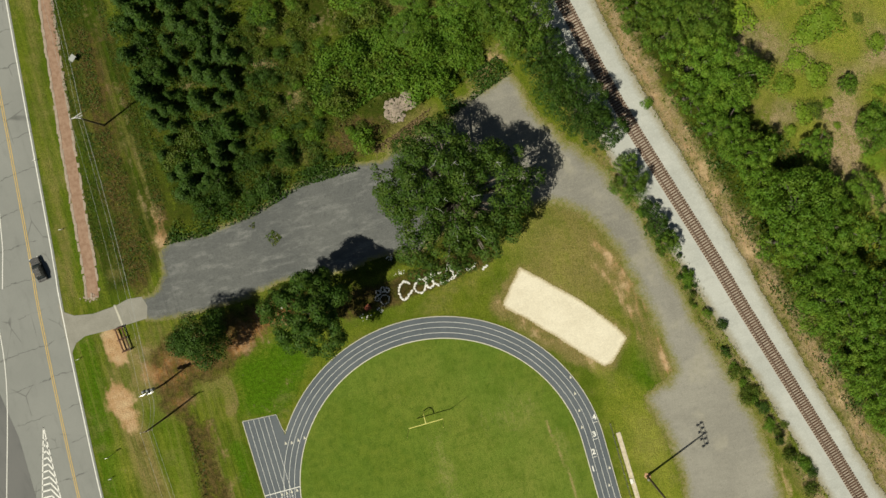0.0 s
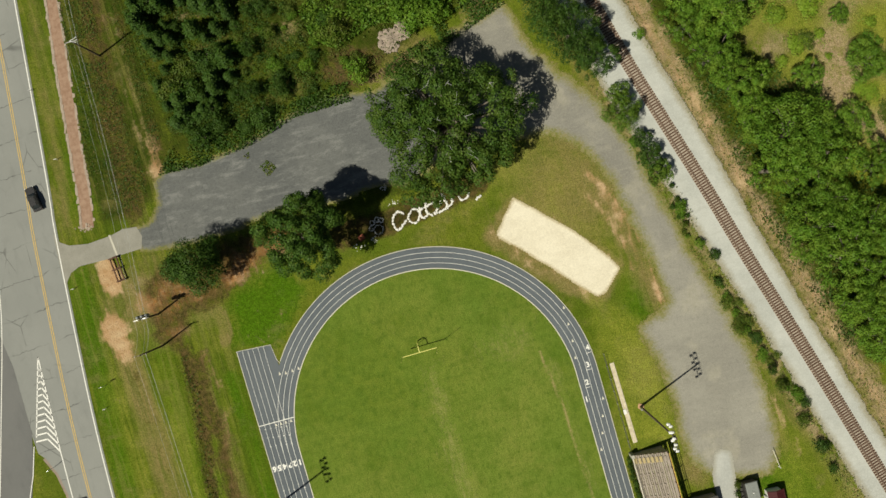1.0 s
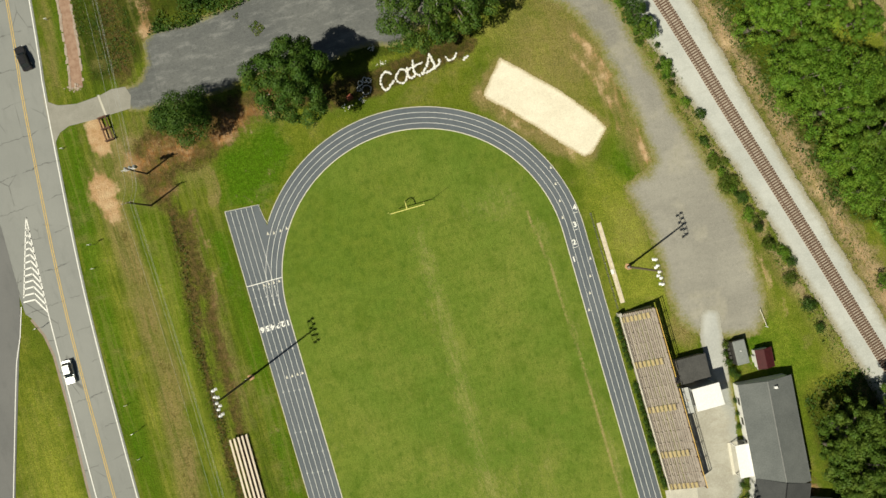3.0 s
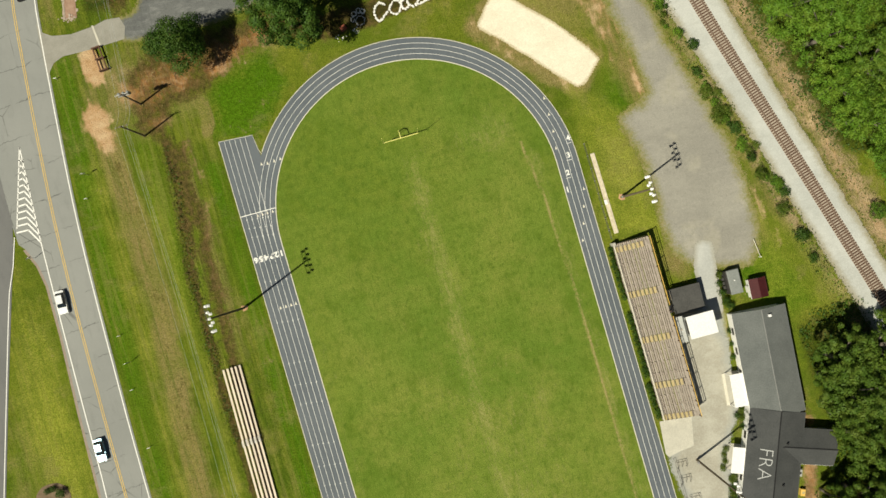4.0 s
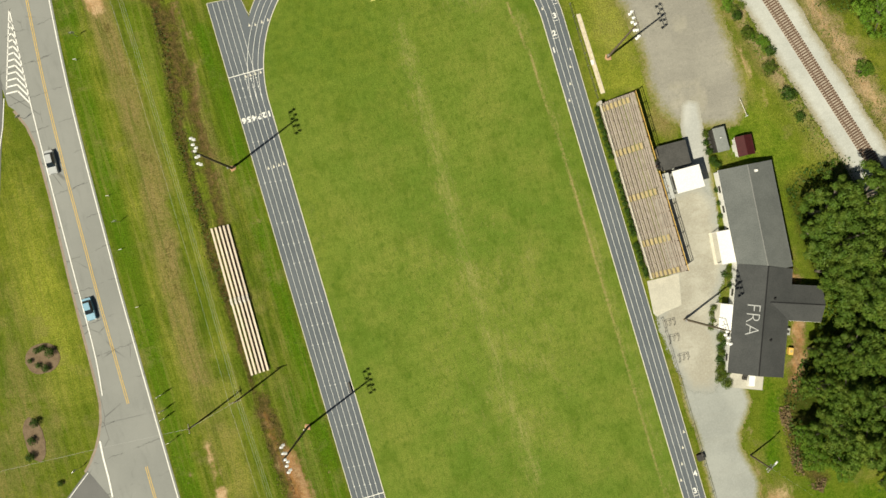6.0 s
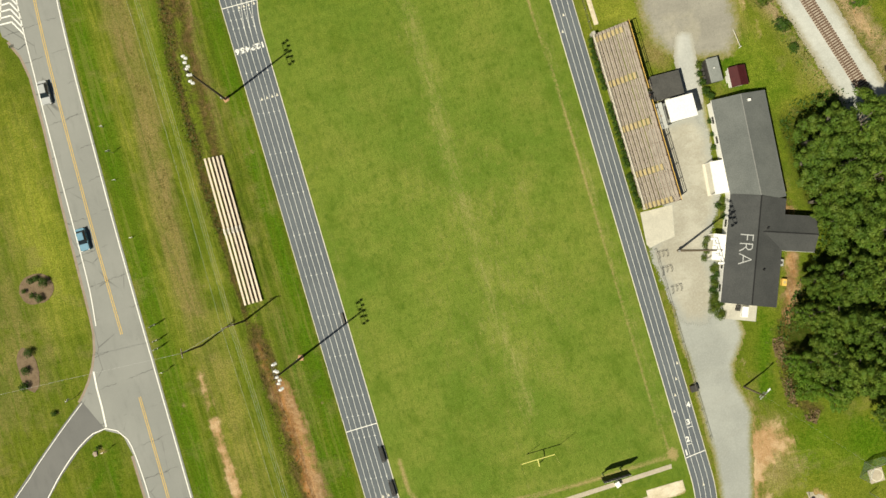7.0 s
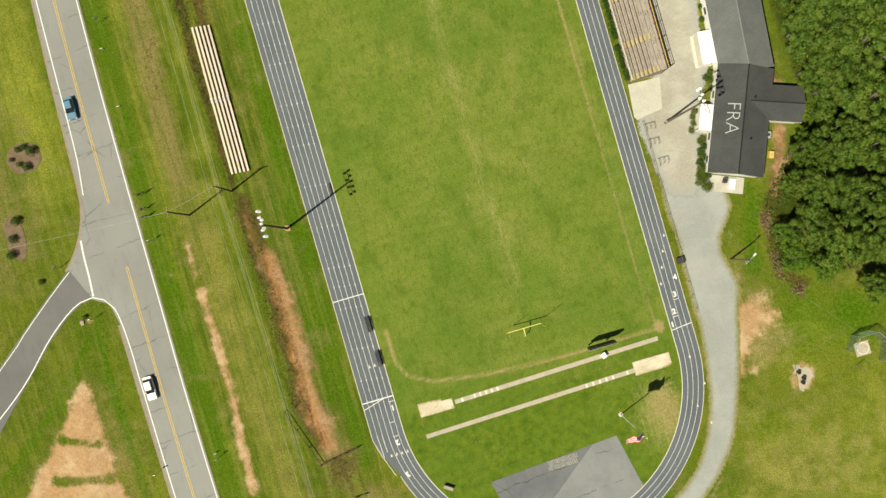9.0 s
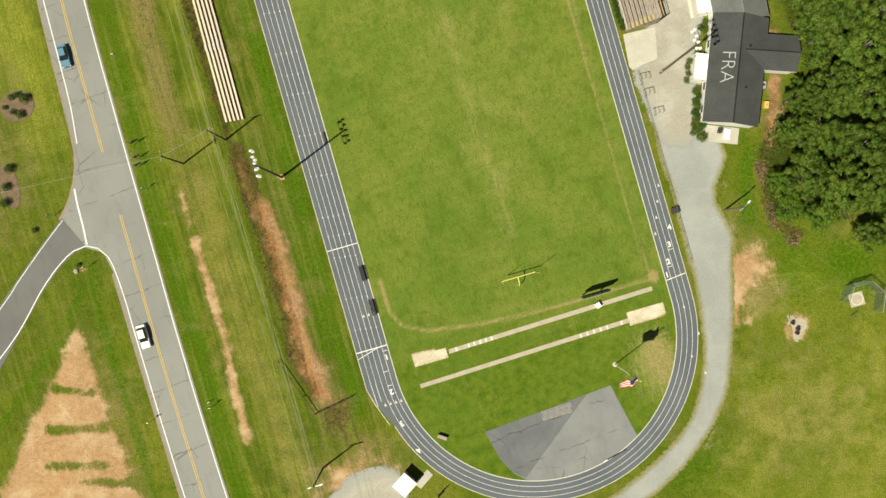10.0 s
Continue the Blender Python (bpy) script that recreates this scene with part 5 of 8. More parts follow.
small = build_tree("small_tree", "small round dense dark green tree on the verge", 5.6, 13.5, 20000, 0.27, MAPLE, 19, clumps=110, spread=0.27, low=0.12)
small.location = (-35.7, 83.4, 0)

KINDS = {}
for key, label, material, extra in (
        ("green", "leafy green broadleaf tree in the railside belt", BELTLEAF, {}),
        ("dark", "dense dark green broadleaf tree in the railside belt", MAPLE, {}),
        ("bright", "bright green young tree at the edge of the belt", SPRING, {}),
        ("pine", "tall pine with tufted dark needles", PINE, dict(long=2.0, droop=0.12, spread=0.165))):
    KINDS[key] = [(build_tree("pine_tree" if key == "pine" else "tree", label, 5, 10, 12000, 0.22 if key != "pine" else 0.2, material, 100 + 7 * i + len(key), clumps=(130 if key != "pine" else 84) + 26 * i, **({"spread": 0.145 + 0.025 * i} | extra))) for i in (0, 1)]
order = random.Random(5)
for source, (x, y) in zip(sum(KINDS.values(), []), ((106, 44), (108, 62), (104, 20), (112, 30), (56, 150), (68, 138), (88, -20), (90, -36))):
    source.location = (x, y, 0)


def grove(rows, kinds, label, group):
    for x, y, r, h in rows:
        source = order.choice(KINDS[order.choice(kinds)])
        planted(source, x, y, r * 1.02, h, 5, 10, order.uniform(0, 6.28), label, group)


grove([(38.2, 122.6, 6.6, 13), (34.1, 126.8, 4.8, 11)], ["green"], "grey-green broadleaf tree beside the railway", "railside trees")
grove([(40.6, 116.4, 5.0, 11), (41.6, 110.6, 5.6, 12), (44.6, 104.8, 5.8, 12), (47.6, 100.2, 4.4, 10), (50.5, 88.6, 3.8, 7), (51.0, 92.4, 2.6, 5), (53.6, 79.2, 2.7, 5), (55.0, 75.9, 2.4, 5), (53.3, 83.0, 2.0, 3.5)], ["dark", "green"], "dense green tree between gravel lot and railway", "railside trees")
grove([(59.8, 119.4, 4.0, 9), (64.4, 114.2, 5.0, 11), (68.2, 107.3, 6.2, 13), (73.1, 102.5, 6.2, 14), (66.0, 101.8, 4.5, 11), (69.2, 93.8, 5.0, 12), (73.0, 87.8, 5.0, 12), (74.2, 80.7, 4.6, 12), (78.0, 76.3, 7.6, 16), (82.6, 71.2, 6.8, 15), (74.8, 70.4, 5.2, 13), (71.3, 114.1, 5.2, 12), (66.4, 119.0, 4.3, 10)],
      ["green", "bright", "bright"], "tall green broadleaf tree east of the railway", "belt trees")
grove([(78.4, 57.5, 6.0, 13), (83.2, 50.7, 6.6, 14), (88.5, 55.0, 6.2, 14), (83.6, 40.4, 5.2, 12), (86.6, 33.2, 5.2, 12), (92.3, 74.9, 4.1, 8), (87.0, 85.6, 3.4, 6), (96.5, 95.6, 2.0, 4), (98.1, 85.3, 4.2, 7), (94.8, 65.8, 4.3, 9), (83.5, 62.1, 4.8, 11), (79.0, 62.4, 3.1, 7), (90.5, 42.5, 6.2, 12), (91.5, 24.0, 5.4, 10), (92.6, 33.0, 6, 11), (87.4, 14.6, 1.9, 3.5)],
      ["bright", "bright", "bright", "green"], "tall green broadleaf tree east of the railway", "belt trees")
grove([(58, 130, 5, 11), (52, 142, 5.5, 12), (64, 128, 5, 11), (60, 140, 5, 10), (98, 46, 6, 12), (100, 32, 6, 12), (102, 58, 5, 10), (108, 84, 4, 7), (103, 72, 3.5, 6)], ["green"], "green broadleaf tree in the wood east of the railway", "belt trees")
grove([(-31, 135, 2.6, 5), (-21, 121, 2.4, 5), (-26, 111.5, 2.2, 4.5), (-17.4, 113, 2.0, 4), (-12, 112, 1.9, 4), (-22, 149, 3.0, 6), (-15.6, 121, 1.8, 4)], ["dark"], "dark green young tree in the overgrown lot", "thicket trees")


def young_pine(seed):
    """A slim pine sapling: whorls of branches that grow shorter upwards, each feathered with needle tufts."""
    rng = np.random.default_rng(seed)
    root = thing("young_pine", "dark green young pine in the overgrown lot", "tree")
    part("trunk", Shape().tube((0, 0, -0.1), (0, 0, 2.6), 0.07, 0.045, 7).tube((0, 0, 2.6), (0.03, 0, 4.9), 0.045, 0.012, 7), BARK, root, "grey-brown bark")
    places, facing = [], []
    for z in np.linspace(0.7, 4.5, 8):
        spokes = rng.integers(5, 8)
        for a in np.arange(spokes) * 2 * np.pi / spokes + rng.uniform(0, 6):
            reach = (1.75 * (1 - z / 5.4) + 0.15) * rng.uniform(0.75, 1.2)
            d = np.sqrt(rng.uniform(0.03, 1, 26)) * reach
            side = rng.normal(size=26) * (0.10 + 0.16 * d / reach)
            places.append(np.c_[d * np.cos(a) - side * np.sin(a), d * np.sin(a) + side * np.cos(a), z + 0.32 * d + rng.normal(size=26) * 0.08])
            facing.append(np.c_[0.55 * np.cos(a) * np.ones(26), 0.55 * np.sin(a) * np.ones(26), np.ones(26)] + rng.normal(size=(26, 3)) * 0.45)
    places, facing = np.concatenate(places), np.concatenate(facing)
    facing /= np.linalg.norm(facing, axis=1)[:, None]
    crown = new("crown", leaf_mesh("crown", leaves(rng, places, facing, 0.2, 1.9), MAPLE))
    crown.parent = root
    return root


SAPLINGS = [young_pine(500 + i) for i in range(3)]
YOUNGWOOD = [(-35.6, 162), (-35.4, 128), (-35.2, 113), (-31, 109.4), (-23, 109.8), (-19.6, 117), (-17, 128), (-14, 146), (-14, 162)]
stood = [(-20, 152), (-24, 156), (-30, 158)]
for source, (x, y) in zip(SAPLINGS, stood):
    tagged(source, group="young pines").location = (x, y, 0)
for _ in range(4000):
    x, y = order.uniform(-36, -13), order.uniform(108, 162)
    near = min((x - a) ** 2 + (y - b) ** 2 for a, b in stood)
    if len(stood) < 84 and near > 1.6 + 7.0 * order.random() and in_poly(np.array([x]), np.array([y]), YOUNGWOOD)[0]:
        stood.append((x, y))
        s = order.uniform(0.6, 1.35)
        planted(order.choice(SAPLINGS), x, y, s, s * order.uniform(0.8, 1.15), 1, 1, order.uniform(0, 6.28), group="young pines")
grove([(-8, 140, 2.4, 4), (0, 146, 2.6, 4), (10, 137, 3.4, 3.0), (17, 129, 3.8, 3.2), (20, 136, 3.6, 3.4), (22, 124, 2.6, 2.6), (28, 131, 3.8, 4.4), (30, 140, 4, 6)], ["bright"], "bright green young tree in the overgrown lot", "thicket trees")
grove([(69.8, -10.0, 6.4, 15), (77.4, -9.8, 6.0, 15), (67.6, -13.6, 4.4, 12), (70.1, -17.0, 6.6, 16), (76.3, -20.2, 6.0, 15), (67.6, -21.6, 4.2, 13), (69.6, -26.0, 6.2, 15), (75.2, -30.7, 5.8, 14)], ["pine"], "tall dark pine in the wood behind the building", "wood trees")
grove([(61.6, -36.2, 3.4, 12), (66.4, -36.7, 5.2, 15), (72.3, -39.6, 5.3, 15), (58.8, -42.2, 3.2, 12), (62.4, -44.8, 5.0, 15), (68.9, -48.7, 5.3, 14), (58.6, -51.4, 4.6, 11), (63.9, -56.0, 5.0, 12), (69.5, -56.8, 4.8, 12), (68.3, -66.0, 3.2, 8)], ["pine"], "tall dark pine in the wood behind the building", "wood trees")
grove([(54.6, -51.6, 3.0, 7), (55.4, -56.6, 2.9, 5.5), (60.6, -60.0, 3.0, 5)], ["bright"], "bright green bushy tree at the wood's edge", "wood trees")
grove([(82, -16, 6, 15), (84, -28, 6, 15), (80, -42, 6, 15), (78, -54, 6, 14), (86, -8, 5.5, 14), (76, -63, 5, 11)], ["pine"], "tall dark pine in the wood behind the building", "wood trees")

BUSHES = [build_tree("bush", "rounded green bush", 2, 3, 1300, 0.23, material, 300 + i, clumps=22, spread=0.42, low=0.05, limbs=5, category="bush") for i, material in enumerate((BRUSH, MAPLE, SPRING, BRUSH, YOUNG))]

for source, (x, y) in zip(BUSHES, ((-20, 160), (-28, 166), (12, 162), (-8, 168), (22, 165))):
    tagged(source, "rounded green bush in the overgrown lot", group="thicket bushes").location = (x, y, 0)


def bush(x, y, r, h, kind, label, group):
    made = planted(BUSHES[kind], x, y, r, h, 2, 3, order.uniform(0, 6.28), label, group)
    if "shrub" in label:
        made.name = "shrub"
        tagged(made, category="shrub")
    return made


for x, y, r, h in ((58.2, 62.4, 1.8, 3), (57.2, 66.6, 1.4, 2.5), (60.3, 49.8, 1.7, 3), (61.6, 44.8, 1.5, 2.5), (62.8, 39.7, 1.8, 3), (64.8, 34.1, 2.0, 3.2), (67.2, 28.0, 1.8, 3), (69.4, 22.0, 1.7, 2.6), (59.4, 101.3, 1.4, 2.5), (71.0, 15.8, 1.6, 2.5), (73.2, 9.5, 1.8, 2.4)):
    shift = order.uniform(-2.4, 2.4)
    bush(x - 0.3 * shift + order.uniform(-0.6, 0.6), y + shift, r * order.uniform(0.55, 1.2), h * order.uniform(0.6, 1.1), order.choice((0, 1, 2)), "green bush in the strip beside the railway", "railside bushes")
for i in range(52):
    d = order.uniform(12, 84)
    x, y = np.interp(d, RAILS[::-1, 1], shifted(RAILS, order.uniform(6.0, 9.0))[::-1, 0]), d
    bush(x, y, order.uniform(0.5, 1.5), order.uniform(0.6, 2.0), order.choice((0, 2, 2, 1)), "low green shrub in the weedy strip beside the railway", "railside bushes")
for x, y, r, h in ((53.4, 11.2, 0.9, 1.6), (53.1, 9.4, 0.8, 1.4), (53.1, 7.6, 1.0, 1.8), (53.5, 5.6, 1.1, 1.8), (54.2, 4.4, 1.0, 1.5), (52.6, -0.2, 0.7, 1), (52.3, -3, 0.6, 1), (51.9, -5.6, 0.7, 1)):
    bush(x, y, r, h, order.choice((0, 1)), "green shrub along the building's front", "front shrubs")
for x, y, r, h in ((49.2, -17.0, 0.8, 1.2), (44.6, -29.4, 0.8, 1.2), (44.0, -32.0, 1.0, 1.5), (43.0, -34.6, 1.3, 2.0), (42.6, -36.6, 1.2, 1.6), (43.6, -38.2, 1.1, 1.4)):
    bush(x, y, r, h, order.choice((0, 1)), "green shrub in the bed before the building", "front shrubs")
for x, y, r, h in ((45.6, -28.8, 0.9, 1.1), (44.8, -28.6, 0.7, 0.9), (45.2, -30.4, 0.9, 1.2), (44.3, -31.0, 0.9, 1.0), (45.0, -32.6, 1.0, 1.3), (43.4, -33.2, 1.0, 1.2), (44.4, -34.4, 1.1, 1.4), (42.6, -35.2, 0.9, 1.1), (43.4, -36.4, 1.1, 1.4), (44.6, -35.8, 0.9, 1.2), (44.2, -38.2, 0.9, 1.1), (50.6, -16.4, 0.8, 1.1), (50.2, -18.0, 0.9, 1.2), (49.8, -19.4, 0.8, 1.0)):
    bush(x, y, r, h, order.choice((0, 0, 1)), "olive green shrub in the bed before the building", "front shrubs")
for x, y, r, h in ((45.4, -22.7, 0.8, 0.9), (44.8, -24.0, 0.75, 0.9), (44.3, -25.3, 0.75, 0.9), (43.9, -26.5, 0.8, 0.9)):
    bush(x, y, r, h, 0, "clipped olive-green hedge shrub before the porch", "porch hedge")
for x, y, r, h in ((-87.1, 7.3, 0.8, 1), (-84.5, 6.2, 1.15, 1.6), (-86.3, 3.6, 1.0, 1.3), (-88.9, 5.7, 0.6, 0.9), (-87.6, 4.5, 0.7, 0.9), (-85.7, 7.5, 0.8, 1.1), (-91.3, -6.4, 1.1, 1.5), (-92.8, -9.7, 1.0, 1.3), (-93.9, -12.5, 1.1, 1.5)):
    bush(x, y, r, h, 1, "dark round shrub in a mulched bed", "bed shrubs")
for y in np.arange(22.2, -13.4, -1.25):
    if not (9.2 < y < 11.2 or -5.6 < y < -4.4):
        bush(34.05 + order.uniform(-0.12, 0.12), y, order.uniform(0.72, 0.95), order.uniform(1.0, 1.5), 1, "dark clipped hedge shrub at the stand's front", "stand hedge")

taken = []
while len(taken) < 128:
    x, y = order.uniform(-37, 36), order.uniform(106, 172)
    inside = in_poly(np.array([x]), np.array([y]), THICKET)[0]
    open_place = spot(np.array([x]), np.array([y]), -12, 128, 13, 15, 0.3)[0]
    r = order.uniform(1.1, 3.1 if x < 0 else 3.8) * (0.7 if open_place > 0.5 else 1)
    if not inside or order.random() < open_place * 0.8 or (x - 11) ** 2 + (y - 115) ** 2 < 30 or any((x - a) ** 2 + (y - b) ** 2 < (0.62 * (r + c)) ** 2 for a, b, c in taken):
        continue
    taken.append((x, y, r))
    kind = order.choice((2, 2, 0)) if x > 0 else order.choice((1, 1, 1, 0))
    bush(x, y, r, r * order.uniform(1.1, 1.7), kind, "bright green bush in the overgrown lot" if kind == 2 else "dark green bush in the overgrown lot", "thicket bushes")
for _ in range(105):
    x, y = order.uniform(-19, 3), order.uniform(108.5, 150)
    if in_poly(np.array([x]), np.array([y]), THICKET)[0] and (x - 4) ** 2 + (y - 112) ** 2 > 40:
        r = order.uniform(0.6, 1.7)
        bush(x, y, r, r * order.uniform(1.0, 1.6), order.choice((0, 0, 1, 2)), "small green shrub in the overgrown lot", "thicket bushes")
for x, y, r in ((97.9, 95.7, 2), (92.6, 93.2, 1.4), (87.9, 92.8, 2.6), (92.1, 99.6, 3.2), (101.3, 88.9, 2.8), (85.1, 99.3, 2.6), (96.1, 108.2, 4.2), (91.9, 107.7, 3.4), (80.0, 114.5, 4.6), (104.7, 101.7, 2.4), (101.6, 85.4, 3)):
    bush(x, y, r, 1.2 + 0.25 * r, order.choice((4, 4, 2)), "rounded bright green bush in the dry meadow", "meadow bushes")
for i in range(56):
    x, y = order.uniform(78, 122), order.uniform(66, 126)
    if x + y * 0.35 > 114:
        bush(x, y, order.uniform(0.8, 3.0), order.uniform(0.6, 1.6), order.choice((4, 4, 4, 0)), "low yellow-green bush in the dry meadow", "meadow bushes")


def strewn(name, label, category, material, areas, count, size, tall, seed):
    """Low leaves strewn over outlines: brush and weeds that nobody could count."""
    rng = np.random.default_rng(seed)
    xs, ys = [], []
    share = [abs(sum(a[0] * b[1] - b[0] * a[1] for a, b in zip(p, list(p[1:]) + [p[0]]))) for p in areas]
    for poly, part_share in zip(areas, share):
        p = np.array(poly)
        n = int(count * part_share / sum(share))
        x, y = rng.uniform(p[:, 0].min(), p[:, 0].max(), 5 * n), rng.uniform(p[:, 1].min(), p[:, 1].max(), 5 * n)
        clot = np.array([noise.noise(Vector((a * 0.22, b * 0.22, seed))) for a, b in zip(x, y)])
        ok = in_poly(x, y, poly) & (clot > rng.uniform(-0.5, 0.35, len(x)))
        xs.append(x[ok][:n]), ys.append(y[ok][:n])
    x, y = np.concatenate(xs), np.concatenate(ys)
    z = rng.uniform(0.05, tall, len(x)) + np.maximum(0, height_of(x, y))
    facing = rng.normal(size=(len(x), 3)) * 0.8 + np.array((0, 0, 0.8))
    facing /= np.linalg.norm(facing, axis=1)[:, None]
    ob = new(name, leaf_mesh(name, leaves(rng, np.c_[x, y, z], facing, size, 1.3), material))
    return tagged(ob, label, category, kind="stuff")


def strip(points, a, b):
    return [tuple(p) for p in shifted(points, a)] + [tuple(p) for p in shifted(points, b)[::-1]]


near_rails = RAILS[(RAILS[:, 1] < 128) & (RAILS[:, 1] > -40)]
WESTERN = [(-36.5, 175), (-36.0, 148), (-37.0, 125), (-35.0, 109), (-22, 106), (-10, 108.5), (-2, 109), (-6, 125), (-14, 140), (-16, 175)]
EASTERN = [(-2, 109), (8, 112), (18, 116), (30, 118), (36, 128), (30, 175), (-16, 175), (-14, 140), (-6, 125)]
strewn("undergrowth", "tangled dark green undergrowth over the overgrown lot", "undergrowth", MAPLE, [WESTERN], 34000, 0.24, 1.1, 41)
strewn("undergrowth", "tangled bright green undergrowth over the overgrown lot", "undergrowth", BRUSH, [EASTERN], 24000, 0.26, 0.9, 42)
KUDZU = [(-4.5, 125.4), (-0.3, 129.2), (7.8, 131.8), (18.3, 132.8), (27.1, 131.5), (31.1, 125.8), (30.4, 119.2), (22.7, 116.3), (14.8, 118.0), (10.1, 119.1), (6.3, 118.4), (0.7, 116.5), (-3.2, 119.6)]
strewn("creeper_mat", "broad-leaved bright green creeper smothering the overgrown lot", "creeper", CREEPER, [KUDZU], 15000, 0.46, 1.5, 44)
strewn("wood_undergrowth", "tangled undergrowth beneath the belt of trees", "undergrowth", MAPLE, [BELT, GROVE], 30000, 0.36, 0.9, 43)
strewn("trackside_weeds", "weeds and low brush beside the railway", "weeds", BRUSH, [strip(near_rails, 4.8, 8.8)], 10000, 0.26, 0.8, 47)
strewn("bright_weeds", "bright green weeds beside the railway", "weeds", SPRING, [strip(near_rails, 5.8, 9.0)], 6500, 0.24, 0.7, 48)
strewn("bank_weeds", "sparse weeds on the dry railway bank", "weeds", BRUSH, [strip(near_rails, -10.5, -4.8)], 9000, 0.26, 0.5, 53)
strewn("ditch_weeds", "dark brown weeds in the ditch", "weeds", plain("dead_weed", (0.080, 0.062, 0.020), (0.13, 0.10, 0.035), 0.8, 6, 0.95), [strip(DITCH[:7], -1.6, 1.6), strip(DITCH[7:], -2.0, 1.0)], 900, 0.26, 0.3, 59)
strewn("ditch_brush", "dark green brush growing in the ditch", "brush", MAPLE, [strip(DITCH[:7], -0.7, 1.0)], 460, 0.27, 0.6, 60)
strewn("verge_weeds", "tall dark weeds on the unmown verge", "weeds", MAPLE, [[(-47, 160), (-53.5, 106), (-52.5, 97), (-44, 97), (-42.5, 104), (-43.5, 130), (-41, 160)], [(-39.6, 160), (-39.8, 106), (-37.4, 110), (-37.4, 160)]], 9000, 0.2, 0.35, 89)
strewn("verge_straw", "dry straw-coloured weeds on the verge", "weeds", plain("straw", (0.24, 0.19, 0.08), (0.33, 0.27, 0.13), 0.8, 6, 0.95), [[(-47, 150), (-53.0, 106), (-52, 98), (-45, 98), (-44, 130)], [(-52, 84), (-47, 72), (-42, 76), (-44, 86)]], 450, 0.16, 0.2, 97)
strewn("lot_weeds", "green weeds growing through the gravel", "weeds", BRUSH, [[(-20.5, 98.5), (-18.6, 99.6), (-17.2, 97.6), (-19.2, 96.2)], [(-23, 101.5), (-21.6, 102), (-21.8, 100.6)]], 260, 0.26, 0.2, 83)
strewn("lot_edge_weeds", "ragged weeds along the gravel's edge", "weeds", MAPLE, [[(-40, 102.5), (-32, 101.9), (-21, 103), (-10, 106), (1, 106), (1, 110), (-10, 109), (-36, 107)], [(21, 111), (29, 114), (35, 116), (33, 120), (20, 116)]], 6000, 0.34, 1.1, 61)
strewn("meadow_weeds", "tall weeds in the dry meadow", "weeds", YOUNG, [[(84, 130), (82, 100), (90, 86), (104, 72), (125, 74), (125, 130)]], 4200, 0.26, 0.4, 67)
strewn("vine_mat", "brown creepers at the wood's edge", "weeds", plain("dry_creeper", (0.16, 0.11, 0.055), (0.22, 0.16, 0.085), 0.8, 6, 0.95), [[(52.2, -46), (54.4, -46), (53.4, -60), (57.6, -62.6), (56, -65), (51.4, -61)], [(2, 108.5), (10, 111), (18, 114), (16, 111), (8, 108.2)]], 2600, 0.3, 0.35, 71)

# ---------------------------------------------------------------- the railway
line = thing("railway_line", "single railway track on brown timber sleepers", "railway", kind="structure")
for side_of in (-0.75, 0.75):
    part("rail", Shape().ribbon(RAILS, side_of - 0.06, side_of + 0.06, 0.62).ribbon(RAILS, side_of - 0.12, side_of + 0.12, 0.54), RAILSTEEL, line, "worn steel rail")
sleeper = mesh_of("sleeper", Shape().chamfered(-1.3, -0.13, 0.34, 1.3, 0.13, 0.52, 0.03), RUST)
walked = np.r_[0, np.cumsum(np.hypot(*np.diff(RAILS, axis=0).T))]
rest = Shape()
for i, d in enumerate(np.arange(2, walked[-1] - 2, 0.56)):
    x, y = np.interp(d, walked, RAILS[:, 0]), np.interp(d, walked, RAILS[:, 1])
    x1, y1 = np.interp(d + 0.5, walked, RAILS[:, 0]), np.interp(d + 0.5, walked, RAILS[:, 1])
    turn = math.degrees(math.atan2(y1 - y, x1 - x)) - 90 + order.uniform(-1.5, 1.5)
    if -20 < y < 130:
        ob = new("sleeper", sleeper)
        ob.parent, ob.matrix_basis = line, pose(x + order.uniform(-0.06, 0.06), y, 0, 0, 0, turn)
    else:
        c, s = math.cos(radians(turn)), math.sin(radians(turn))
        rest.prism([(x + c * u - s * v, y + s * u + c * v) for u, v in ((-1.3, -0.13), (1.3, -0.13), (1.3, 0.13), (-1.3, 0.13))], 0.34, 0.52)
tagged(part("far_sleepers", rest, RUST, line), kind="stuff")


# ---------------------------------------------------------------- the field's furniture
def turned(points, turn):
    c, s = math.cos(radians(turn)), math.sin(radians(turn))
    return [(c * x - s * y, s * x + c * y) for x, y in points]


def goal_post():
    root = thing("goal_post", "yellow gooseneck football goal post on the turf", "goal post", group="goal posts")
    bend = [(0, 1.8, 0), (0, 1.8, 1.5), (0, 1.65, 2.2), (0, 1.25, 2.75), (0, 0.6, 3.0), (0, 0, 3.05)]
    part("gooseneck", Shape().wire(bend, 0.10, 10), GOAL, root)
    part("crossbar", Shape().tube((-3.55, 0, 3.05), (3.55, 0, 3.05), 0.085, sides=10), GOAL, root)
    for x in (-3.5, 3.5):
        part("upright", Shape().tube((x, 0, 3.05), (x, 0, 9.13), 0.045, sides=8), GOAL, root)
    return root


goal = goal_post()
goal.matrix_basis = pose(0, 54.86, 0)
copy_thing(goal, pose(0, -54.86, 0, 0, 0, 180))


